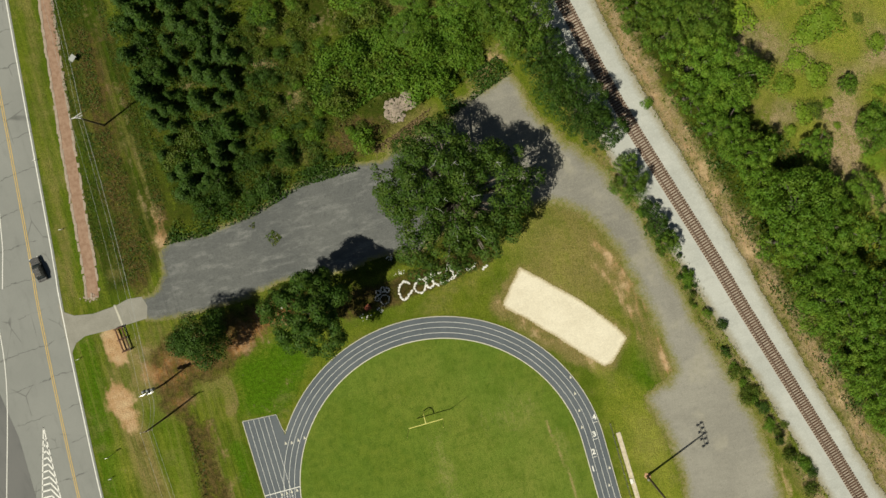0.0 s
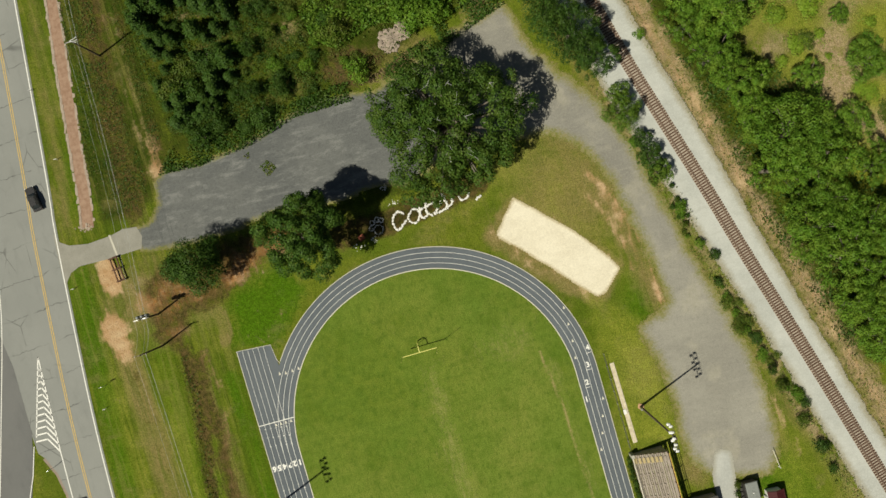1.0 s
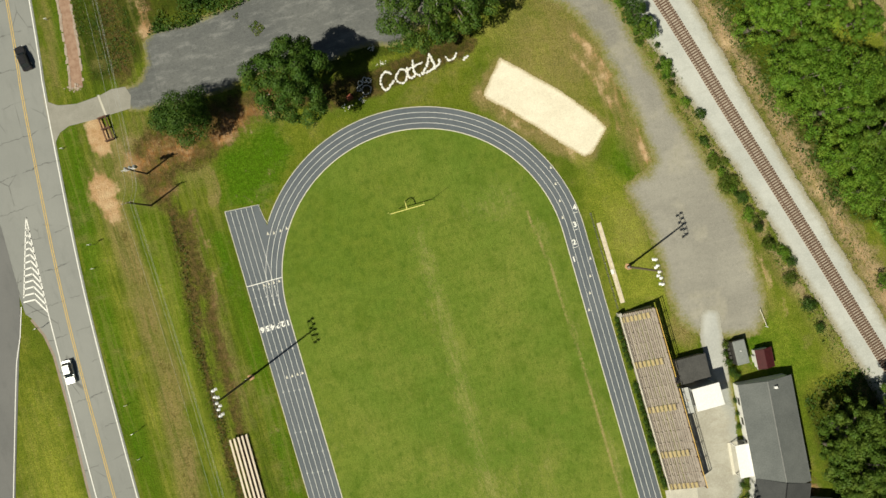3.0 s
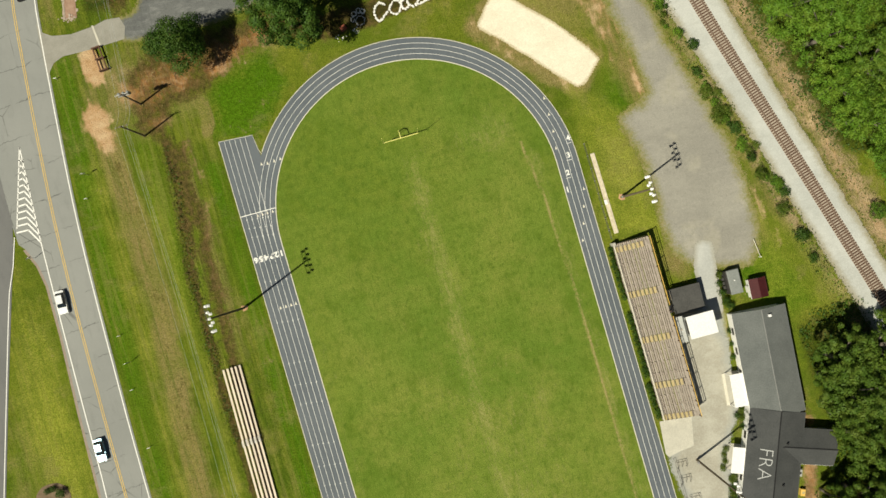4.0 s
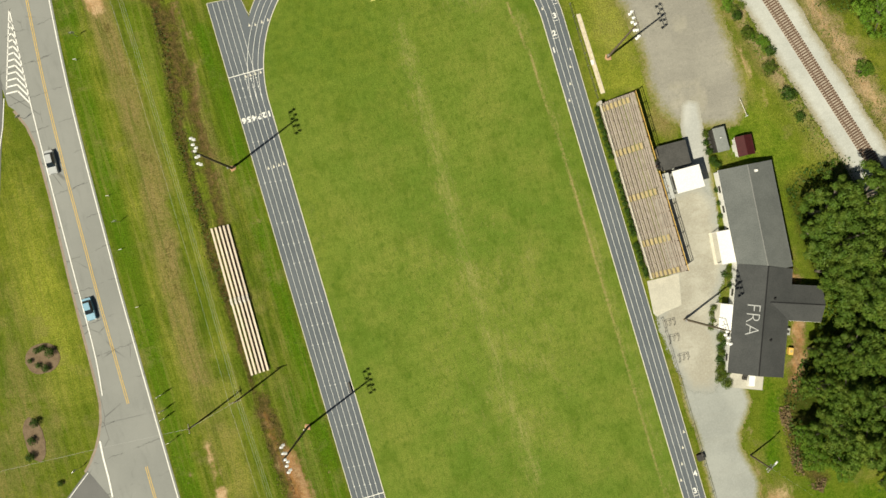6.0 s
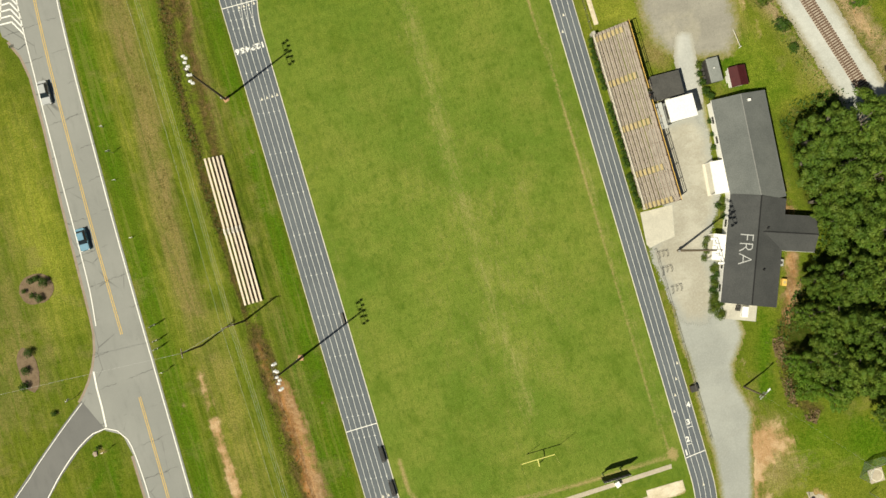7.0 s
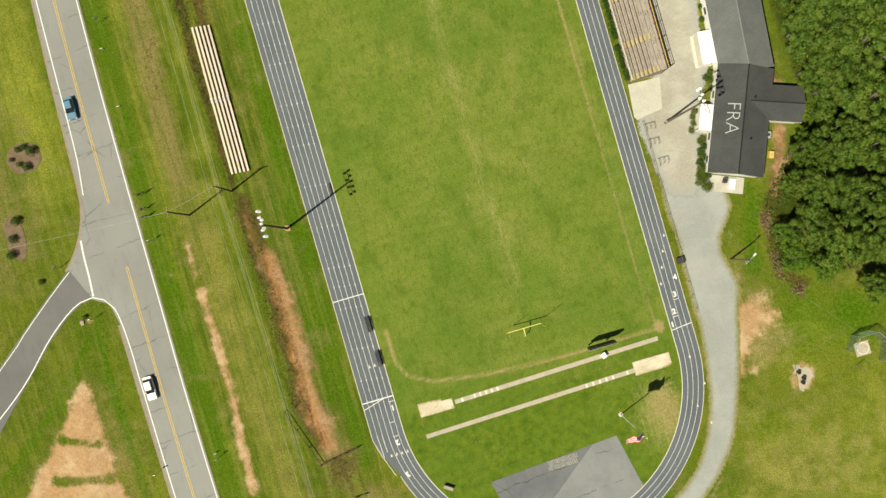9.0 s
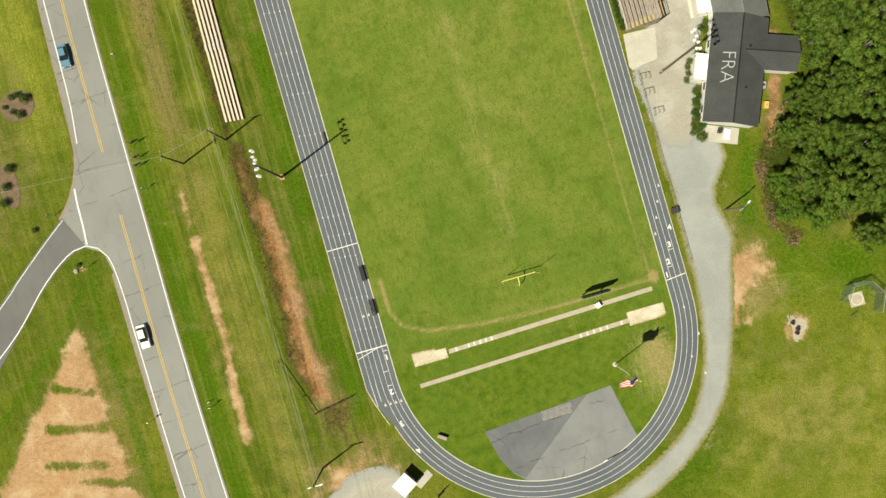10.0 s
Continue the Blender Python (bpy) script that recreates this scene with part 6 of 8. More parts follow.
def flood_light(height, side, mound=True):
    """A tall pole with two rows of reflectors that face the field."""
    root = thing("floodlight_pole", "tall wooden floodlight pole with two rows of white lamps", "floodlight", group="floodlights")
    part("pole", Shape().tube((0, 0, -0.3), (0, 0, height), 0.24, 0.15, 12), POLEWOOD, root)
    if mound:
        part("clay_collar", Shape().stone(0.1, 0, 0, 0.8, order, 0.25), plain("clay_mound", (0.40, 0.23, 0.13), (0.5, 0.31, 0.18), 2, 9, 0.95), root, "mound of red clay")
    for k, (z, n) in enumerate(((height - 0.3, 5), (height - 1.6, 4))):
        part("crossarm", Shape().box(-0.03, -2.3, z - 0.05, 0.03, 2.3, z + 0.05), DARKSTEEL, root)
        for i in range(n):
            y = -2.2 + 4.4 * i / (n - 1)
            lamp = Shape().tube((side * 0.08, y, z + 0.1), (side * 0.3, y, z), 0.12, 0.25, 12).tube((side * 0.3, y, z), (side * 0.55, y, z - 0.16), 0.25, 0.27, 12)
            part("lamp", lamp, LAMPGLASS, root, "white bowl reflector")
    part("junction_box", Shape().chamfered(-0.45, -0.2, 1.4, -0.15, 0.2, 2.2, 0.03), STEEL, root)
    return root


for x, y, h, side in ((-39.6, 31.4, 24.4, 1), (-39.75, -22.75, 24.0, 1), (39.3, 31.6, 22.4, -1), (39.2, -23.5, 23.0, -1)):
    flood_light(h, side, x < 0 or y > 0).matrix_basis = pose(x, y, 0)

# painted numbers, wedges and ticks on the track
for x, y, text, turn in ((32.3, 46.0, "4", 4), (31.4, 42.7, "3", 2), (30.3, 39.3, "2", 0), (29.3, 36.0, "1", 0), (32.4, -53.9, "4", 0), (31.4, -57.2, "3", 0), (30.3, -60.5, "2", 0), (29.3, -63.0, "1", 0),
                         (-29.5, -63.2, "1", 182), (-30.5, -70.2, "2", 186), (-30.3, -76.9, "3", 200), (-28.55, -83.0, "4", 216)):
    lettering("track_number", text, 1.5, WHITE, oval_thing, pose(x, y, 0.062, 0, 0, turn), bold=0.035)
for k in range(6):
    lettering("track_number", str(k + 1), 1.5, WHITE, oval_thing, pose(-INNER - (k + 0.5) * LANEW, 39.9, 0.05, 0, 0, 180), bold=0.05)
wedge = mesh_of("wedge_mark", Shape().prism([(-0.24, -0.3), (0.24, -0.3), (0, 0.36)], 0, 0.012), FADED)
for x, y in ((29.9, 55.1), (29.9, 51.7), (29.8, 48.2), (29.4, 44.8), (32.5, 35.4), (31.5, 32.0), (30.5, 28.7), (29.4, 25.5), (32.6, -45.1), (31.5, -48.1), (30.4, -51.2), (29.3, -54.3), (-29.4, 29.4), (-30.4, 29.4), (-31.5, 29.4), (-32.6, 29.4),
             (-29.6, -54.0), (-30.6, -54.0), (-31.7, -54.0), (-29.1, -72.4), (-30.2, -72.4), (-31.3, -72.4), (-32.4, -72.4), (-28.7, 48.4), (-29.8, 48.4), (-30.8, 48.4), (-31.8, 48.4), (-28.2, 58.1), (-27.0, 57.9), (-25.6, 58.0), (-24.3, 58.1), (30.8, -70), (32.2, -76), (29.6, -80), (31.3, -84)):
    ob = new("wedge_mark", wedge)
    ob.parent, ob.matrix_basis = oval_thing, pose(x, y, 0.046)
tick = mesh_of("tick_mark", Shape().box(-0.16, -0.06, 0, 0.16, 0.06, 0.012), WHITE)
for y in (47.4, 45.6, 43.8, 34.5, 26.0, 17.5, 13.0, 9.0, 0.5, -4, -8, -16.5, -25, -33.5, -37.5, -42, -50.5, -57.0):
    for k in range(1, 6):
        ob = new("tick_mark", tick)
        ob.parent, ob.matrix_basis = oval_thing, pose(-INNER - k * LANEW, y + 0.14 * k, 0.048)
brackets = Shape()
for x, y in ((32.2, 45.0), (31.3, 41.7), (30.2, 38.3), (31.4, -58.2), (30.3, -61.5), (-29.5, -61.9), (-30.5, -66.0), (-30.5, -68.9)):
    brackets.ribbon([(x - 0.5, y), (x + 0.5, y)], -0.05, 0.05, 0.05)
setting("stagger_mark", brackets, WHITE, "white stagger start bars on the track", "track marking")


def hurdle_stack():
    root = thing("hurdle_stack", "row of dark hurdles parked on the inside lane", "hurdles", group="hurdles")
    for i in range(12):
        y = -1.4 + i * 0.25
        part("hurdle", Shape().tube((-0.4, y, 0), (-0.4, y, 0.85), 0.05, sides=5).tube((0.4, y, 0), (0.4, y, 0.85), 0.05, sides=5).box(-0.4, y - 0.1, 0.75, 0.4, y + 0.08, 0.9).box(-0.46, y, 0, -0.3, y + 0.42, 0.08).box(0.3, y, 0, 0.46, y + 0.42, 0.08), RUBBERBLACK, root)
    return root


stack = hurdle_stack()
stack.matrix_basis = pose(-29.45, -45.8, 0.03)
copy_thing(stack, pose(-29.4, -52.9, 0.03))
bench = thing("players_bench", "low dark bench at the inside of the track", "bench", (-29.3, -17.6, 0.03), 0)
part("seat", Shape().chamfered(-0.2, -1.2, 0.42, 0.2, 1.2, 0.48, 0.02), DARKSTEEL, bench)
for y in (-1, 0, 1):
    part("leg", Shape().box(-0.15, y - 0.04, 0, 0.15, y + 0.04, 0.42), DARKSTEEL, bench)

board = thing("scoreboard", "dark football scoreboard on two posts by the goal", "scoreboard", (13.8, -62.2, 0))
part("panel", Shape().chamfered(-2.7, -0.18, 2.4, 2.7, 0.18, 5.0, 0.04), RUBBERBLACK, board, "black display panel")
part("casing", Shape().box(-2.8, -0.24, 2.3, 2.8, -0.19, 5.05), STEEL, board, "grey metal back")
for x in (-2.0, 1.7):
    part("post", Shape().box(x - 0.1, -0.1, -0.2, x + 0.1, 0.1, 2.45), STEEL, board)
for x, w in ((-2.0, 0.9), (0, 1.0), (2.0, 0.9)):
    part("digit_window", Shape().box(x - w / 2, 0.185, 3.0, x + w / 2, 0.2, 3.6), DARKSTEEL, board)
for i in range(6):
    part("fin", Shape().box(-2.3 + i * 0.92, -0.1, 5.0, -2.3 + i * 0.92 + 0.3, 0.1, 5.25), DARKSTEEL, board)
box = thing("control_box", "small white equipment box on the runway", "box", (14.1, -64.9, 0.05), 17)
part("cabinet", Shape().chamfered(-0.45, -0.5, 0, 0.45, 0.5, 0.9, 0.05), BRIGHTWALL, box)
part("lid", Shape().chamfered(-0.5, -0.55, 0.9, 0.5, 0.55, 1.0, 0.03), BRIGHTWALL, box)

# jumping runways and pits in the southern end
setting("runway_1", Shape().prism([(-17.2, -66.1), (25.6, -65.2), (25.7, -64.3), (-17.1, -65.2)], 0, 0.04), RUNWAY, "tan long-jump runway strip in the grass", "runway")
setting("runway_2", Shape().prism([(-24.6, -71.2), (19.4, -70.1), (19.4, -69.2), (-24.6, -70.35)], 0, 0.04), RUNWAY, "tan long-jump runway strip in the grass", "runway")
loose_stone("sand_pit_1", [(-24.6, -64.0), (-21, -64.3), (-17.6, -64.7), (-17.6, -66.8), (-21, -66.9), (-24.7, -66.8)], 0.05, PITLOOSE, 0.5, "sandy landing pit at the runway's end", "sand pit")
loose_stone("sand_pit_2", [(19.2, -67.9), (23, -67.8), (26.9, -68.0), (27.2, -70.3), (23, -70.7), (19.2, -70.9)], 0.05, PITLOOSE, 0.5, "sandy landing pit at the runway's end", "sand pit")
boards = Shape()
for x in (-15.8, -13.2, -12.0, -10.8, -9.6, -8.4):
    boards.box(x, -66.02 + 0.021 * (x + 16), 0.02, x + 0.42, -65.22 + 0.021 * (x + 16), 0.055)
for x in (9.0, 10.4, 11.8, 13.2, 14.6, 17.6):
    boards.box(x, -70.24 + 0.025 * (x - 13), 0.02, x + 0.42, -69.44 + 0.025 * (x - 13), 0.055)
setting("takeoff_boards", boards, FADED, "cream take-off boards across the runways", "runway marking")
setting("practice_pad", Shape().prism([(-14.7, -83.2), (-6, -82.6), (12.2, -81.2), (13.4, -87), (14.6, -92.4)] + [p for p in arc(0, SOUTH, INNER - 0.02, 299, 252, 20)] + [(-11.4, -92.8), (-13.2, -89.4)], 0, 0.035), PADLIGHT, "light grey asphalt pad inside the bend", "pavement")
setting("practice_pad_dark", Shape().prism([(-14.7, -83.2), (7.0, -81.65), (-9.3, -94.4), (-11.4, -92.7), (-13.2, -89.4)], 0.035, 0.05), PADSTONE, "darker patch of asphalt on the pad", "pavement")
GREYWOOD = plain("bleached_wood", (0.360, 0.355, 0.330), (0.460, 0.455, 0.425), 1, 8, 0.9)
pallet = thing("pallet", "weathered grey wooden pallet lying on the asphalt pad", "pallet", (-2.0, -82.75, 0.05), 3, "pallets")
for k in range(7):
    part("slat", Shape().box(-0.52, -0.46 + k * 0.143, 0.1, 0.52, -0.4 + k * 0.143, 0.13), GREYWOOD, pallet)
for x in (-0.48, 0, 0.48):
    part("stringer", Shape().box(x - 0.05, -0.48, 0, x + 0.05, 0.48, 0.1), GREYWOOD, pallet)
for i in range(1, 10):
    copy_thing(pallet, pose(-2.0 + 1.24 * (i % 5) - 0.25 * (i // 5), -82.75 + 0.02 * (i % 5) - 1.05 * (i // 5), 0.05, 0, 0, 3 + 4 * ((i * 7) % 3 - 1)))
bar = thing("foam_bar", "long black and white crossbar lying by the track", "bar", (6.6, -95.6, 0.05), 13)
part("rod", Shape().tube((0.9, 0, 0.1), (5.2, 0, 0.1), 0.1, sides=8), RUBBERBLACK, bar)
part("tip", Shape().tube((0, 0, 0.1), (0.9, 0, 0.1), 0.11, sides=8), BRIGHTWALL, bar)
chute = thing("wooden_ramp", "small wooden box beside the track's bend", "box", (-23.2, -81.8, 0), -34)
part("deck", Shape().chamfered(-1.0, -0.35, 0.25, 1.0, 0.35, 0.4, 0.02), PLANK, chute)
part("side_board", Shape().box(-1.0, 0.35, 0, 1.0, 0.42, 0.9), PLANK, chute)


def flag_pole():
    root = thing("flagpole", "tall white flagpole flying a striped flag", "flagpole", (14.2, -77.4, 0))
    part("mast", Shape().tube((0, 0, 0), (0, 0, 18.6), 0.11, 0.06, 10), BRIGHTWALL, root)
    part("finial", Shape().tube((0, 0, 18.6), (0, 0, 18.85), 0.14, 0.1, 8), GOAL, root)
    part("footing", Shape().prism([(0.5 * math.cos(i), 0.5 * math.sin(i)) for i in np.arange(0, 6.28, 0.52)], 0, 0.12), PALE, root)
    red, blue = plain("flag_red", (0.50, 0.03, 0.04), (0.58, 0.05, 0.06), 2, 9, 0.8), plain("flag_blue", (0.02, 0.03, 0.12), (0.03, 0.04, 0.16), 2, 9, 0.8)

    def wave(u, z):
        return (-0.1 - u * 0.93 + 0.1 * (17.9 - z), 0.22 * math.sin(2.1 * u + 0.5 * z) + 0.70 * (z - 17.0) - 0.1 * u + 0.12 * math.sin(4.2 * u), 17.0 + 0.75 * (z - 17.0) - 0.12 * u)

    for i in range(7):
        z0, cut = 17.9 - 0.3 * i, 1.5 if i < 4 else 0.0
        stripe = Shape()
        for k in range(12):
            u0, u1 = cut + (3.6 - cut) * k / 12, cut + (3.6 - cut) * (k + 1) / 12
            stripe.face(wave(u0, z0), wave(u1, z0), wave(u1, z0 - 0.3), wave(u0, z0 - 0.3))
        part("stripe", stripe, red if i % 2 == 0 else BRIGHTWALL, root, "red stripe" if i % 2 == 0 else "white stripe")
    union = Shape()
    for k in range(6):
        u0, u1 = 1.5 * k / 6, 1.5 * (k + 1) / 6
        union.face(wave(u0, 17.9), wave(u1, 17.9), wave(u1, 16.7), wave(u0, 16.7))
    part("canton", union, blue, root, "dark blue corner of the flag")


flag_pole()

# ---------------------------------------------------------------- stands


def grandstand():
    root = thing("grandstand", "weathered wooden grandstand with yellow aisle steps", "grandstand")
    rows, depth, front = 8, 0.74, 34.95
    step_y = (21.7, 12.3, 2.9, -6.5, -13.1)
    for r in range(rows):
        x, z = front + r * depth, 0.95 + r * (0.42 if r < 6 else 0.41)
        high = 0.0 if r < 6 else 0.12
        cuts = [22.9] + [v for a in step_y[1:4] for v in (a + 0.65, a - 0.65)] + [-13.7]
        for a, b in zip(cuts[0::2], cuts[1::2]):
            n = max(2, round((a - b) / 4.3))
            for i in range(n):
                y1, y0 = a + (b - a) * i / n, a + (b - a) * (i + 1) / n
                part("foot_plank", Shape().box(x + 0.49, y0 + 0.012, z + 0.06, x + depth + 0.03, y1 - 0.012, z + 0.11), PLANK, root)
                part("seat_plank", Shape().box(x + 0.0, y0 + 0.012, z + 0.28 - high, x + 0.36, y1 - 0.012, z + 0.34 - high), PLANK, root)
        for y in np.arange(21.0, -13, -2.29):
            if r < 6 and min(abs(y - v) for v in step_y) > 0.8:
                part("bracket", Shape().box(x + 0.34, y - 0.13, z + 0.11, x + 0.62, y + 0.13, z + 0.30), PLANK, root)
        for y in step_y:
            w = 0.62 if y in step_y[1:4] else 0.55
            part("aisle_step", Shape().box(x - 0.02, y - w, z + 0.2, x + 0.5, y + w, z + 0.37), PLANKYELLOW if r < 7 else PLANK, root, "yellow painted step")
            if r < 7 and y in step_y[1:4]:
                part("aisle_tread", Shape().box(x + 0.37, y - w, z + 0.1, x + depth - 0.03, y + w, z + 0.15), PLANK, root)
    part("walkway", Shape().box(front + rows * depth - 0.2, -13.7, 4.0, front + rows * depth + 0.25, 22.9, 4.06), PLANK, root)
    back, f = front + rows * depth + 0.25, Shape()
    for y in np.arange(22.8, -14, -3.04):
        part("upright_post", Shape().box(back - 0.1, y - 0.08, 0, back + 0.06, y + 0.08, 5.2), RUST, root)
        f.tube((front, y, 0.5), (back, y, 3.95), 0.09, sides=5)
        f.tube((front + 2.5, y, 0), (front + 2.5, y, 1.9), 0.08, sides=5)
    part("raker_frame", f, RUST, root)
    for y0, y1 in ((22.9, 8.9), (6.6, -13.7)):
        part("back_rail", Shape().box(back - 0.0, y1, 5.15, back + 0.1, y0, 5.25), ORANGE, root, "yellow-painted back rail")
        part("mid_rail", Shape().box(back - 0.0, y1, 4.55, back + 0.08, y0, 4.63), RUST, root, "dark mid rail")
        part("back_panel", Shape().box(back + 0.0, y1, 3.75, back + 0.04, y0, 4.1), PLANK, root)
    part("front_rail", Shape().tube((front - 0.25, 22.9, 2.0), (front - 0.25, -13.7, 2.0), 0.06).tube((front - 0.25, 22.9, 1.5), (front - 0.25, -13.7, 1.5), 0.05), FADED, root, "cream front rail")
    part("front_panel", Shape().box(front - 0.2, -13.7, 0, front - 0.12, 22.9, 0.9), PLANK, root)
    part("corner_post", Shape().box(front - 0.5, 22.6, 0, front + 0.1, 23.3, 2.2), CONCRETE, root)
    for y in (22.9, -13.75):
        part("end_panel", Shape().face((front, y, 0), (back, y, 0), (back, y, 4.1), (front, y, 1.15)).face((front, y + 0.05, 1.15), (back, y + 0.05, 4.1), (back, y + 0.05, 0), (front, y + 0.05, 0)), PLANK, root, "boarded end of the stand")
    for i in range(8):
        part("stair_tread", Shape().box(back + 0.1 + 0.35 * i, 7.0, 3.7 - 0.45 * i, back + 0.45 + 0.35 * i, 8.5, 3.78 - 0.45 * i), DARKSTEEL, root)


grandstand()


def bleacher(x, y, length, name_group):
    root = thing("bleacher", "low bleacher of pale wooden boards on the bank", "bleacher", (x, y, 0), -0.8, name_group)
    for r in range(5):
        z = 0.45 + 0.28 * (4 - r)
        part("seat_board", Shape().box(-1.9 + r * 0.745, -length / 2, z, -1.5 + r * 0.745, length / 2, z + 0.05), BENCHWOOD, root)
        if r < 4:
            part("foot_board", Shape().box(-1.46 + r * 0.745, -length / 2, z - 0.32, -1.26 + r * 0.745, length / 2, z - 0.27), RUST, root)
    for i in range(6):
        yy = -length / 2 + 0.5 + (length - 1) * i / 5
        part("support", Shape().box(-1.85, yy - 0.06, -0.6, -1.6, yy + 0.06, 1.55).box(-1.85, yy - 0.05, 0.1, 1.7, yy + 0.05, 0.25), DARKSTEEL, root)


def hand_rails(x, y):
    """White hoops between the two blocks of seats."""
    root = thing("hand_rail", "row of white steel hoops between the two bleachers", "hand rail", (x, y, 0), -0.8)
    for i in range(5):
        u, top = -1.7 + i * 0.745, 2.0 - 0.28 * i
        part("hoop", Shape().wire([(u - 0.14, -0.55, 0), (u - 0.14, -0.55, top), (u + 0.14, -0.55, top), (u + 0.14, 0.55, top), (u - 0.14, 0.55, top), (u - 0.14, -0.55, top)], 0.05), BRIGHTWALL, root)


hand_rails(-45.05, 5.62)
bleacher(-44.95, 13.2, 15.1, "bleachers")
bleacher(-45.16, -1.95, 15.1, "bleachers")

# ---------------------------------------------------------------- buildings
def gable(root, length, width, eave, ridge, roof, x0=0.0, over=0.35, wall=BRIGHTWALL, ends=(True, True)):
    """A block with a gabled roof; its ridge runs along y."""
    w = width / 2
    shell = Shape()
    a, b = -length / 2 + 0.25, length / 2 - 0.25
    i = w - 0.35
    top = eave + (ridge - eave) * 0.35 / w - 0.12
    for x in (-1, 1):
        shell.box(x0 + x * i - 0.1, a, -0.1, x0 + x * i + 0.1, b, eave - 0.05)
    for y, on in zip((a, b), ends):
        if on:
            n = len(shell.v)
            for d in (0, 0.2):
                yy = y + (d if y < 0 else -d)
                shell.v += [(x0 - i, yy, -0.1), (x0 + i, yy, -0.1), (x0 + i, yy, top), (x0, yy, ridge - 0.15), (x0 - i, yy, top)]
            shell.f += [tuple(n + k for k in range(5)), tuple(n + 5 + k for k in range(4, -1, -1))] + [(n + k, n + (k + 1) % 5, n + 5 + (k + 1) % 5, n + 5 + k) for k in range(5)]
    part("wall", shell, wall, root, "white board wall")
    for s in (-1, 1):
        slope = Shape()
        n = len(slope.v)
        for dz in (0, -0.14):
            slope.v += [(x0 + s * (w + 0.05), -length / 2, eave + dz), (x0, -length / 2, ridge + dz), (x0, length / 2, ridge + dz), (x0 + s * (w + 0.05), length / 2, eave + dz)]
        slope.f += [(n, n + 1, n + 2, n + 3), (n + 7, n + 6, n + 5, n + 4)] + [(n + k, n + 4 + k, n + 4 + (k + 1) % 4, n + (k + 1) % 4) for k in range(4)]
        part("roof_slope", slope, roof, root)
        # The second side takes the dark roof colour, painting in the eave's shadow line.
        part("fascia", Shape().box(x0 + s * (w + 0.05) - 0.03, -length / 2, eave - 0.3, x0 + s * (w + 0.05) + 0.16, length / 2, eave - 0.02), BRIGHTWALL if s < 0 else roof, root, "white gutter board" if s < 0 else "eave board darkened to stand for its shadow line")


hall = thing("club_building", "long low building with light grey shingle roof and white walls", "building", (57.34, -7.8, 0), -5.0)
gable(hall, 21.5, 10.6, 3.2, 4.7, SHINGLE_OLD)
part("ridge_cap", Shape().prism([(-0.09, -9.9), (0.09, -9.9), (0.09, 10.7), (-0.09, 10.7)], 4.69, 4.75), plain("ridge_shingle", (0.19, 0.195, 0.19), (0.23, 0.235, 0.23), 1, 6, 0.9), hall, "pale ridge cap")
part("vent", Shape().chamfered(1.2, 9.0, 4.2, 1.75, 9.5, 4.85, 0.05), SHEET, hall, "white roof vent")
for y in (-6, -1.5, 3, 7):
    w_part = part("window", Shape().box(-5.12, y - 0.7, 1.0, -5.04, y + 0.7, 2.2), DARKSTEEL, hall, "dark window pane")
    part("sill", Shape().box(-5.16, y - 0.8, 0.9, -5.1, y + 0.8, 1.0), BRIGHTWALL, w_part)
    part("lintel", Shape().box(-5.16, y - 0.8, 2.2, -5.1, y + 0.8, 2.3), BRIGHTWALL, w_part)
wing = thing("school_wing", "long building with dark grey shingle roof and white letters", "building", (52.5, -27.4, 0), -21.7)
gable(wing, 21.6, 10.9, 3.2, 4.9, SHINGLE)
part("ridge_cap", Shape().prism([(-0.12, -10.8), (0.12, -10.8), (0.12, 10.8), (-0.12, 10.8)], 4.89, 4.96), RUBBERBLACK, wing)
slope_angle = math.atan2(1.7, 5.5)
m = Matrix(((0, math.cos(slope_angle), -math.sin(slope_angle), -2.05), (-1, 0, 0, 0.1), (0, math.sin(slope_angle), math.cos(slope_angle), 3.2 + 1.7 * 3.45 / 5.5 + 0.05), (0, 0, 0, 1)))
lettering("roof_lettering", "FRA", 3.75, plain("roof_letter_grey", (0.36, 0.37, 0.37), (0.44, 0.45, 0.45), 1, 6, 0.8), wing, m, "pale grey painted letters", bold=-0.022)
for x, y in ((2.0, 4.6), (1.9, -3.6)):
    part("vent_pipe", Shape().tube((x, y, 4.0), (x, y, 4.75), 0.2, 0.2, 8), RUBBERBLACK, wing)
for y in (-8, -3.4, 5):
    w_part = part("window", Shape().box(-5.27, y - 0.7, 1.0, -5.19, y + 0.7, 2.2), DARKSTEEL, wing, "dark window pane")
    part("sill", Shape().box(-5.31, y - 0.8, 0.9, -5.25, y + 0.8, 1.0), BRIGHTWALL, w_part)
    part("lintel", Shape().box(-5.31, y - 0.8, 2.2, -5.25, y + 0.8, 2.3), BRIGHTWALL, w_part)
ell = thing("building_annex", "short annex with dark grey gabled roof towards the wood", "building", (59.9, -26.0, 0), -109.5 + 180)
gable(ell, 11.4, 6.9, 3.1, 4.5, SHINGLE)
part("ridge_cap", Shape().prism([(-0.1, -5.7), (0.1, -5.7), (0.1, 5.7), (-0.1, 5.7)], 4.49, 4.56), RUBBERBLACK, ell)


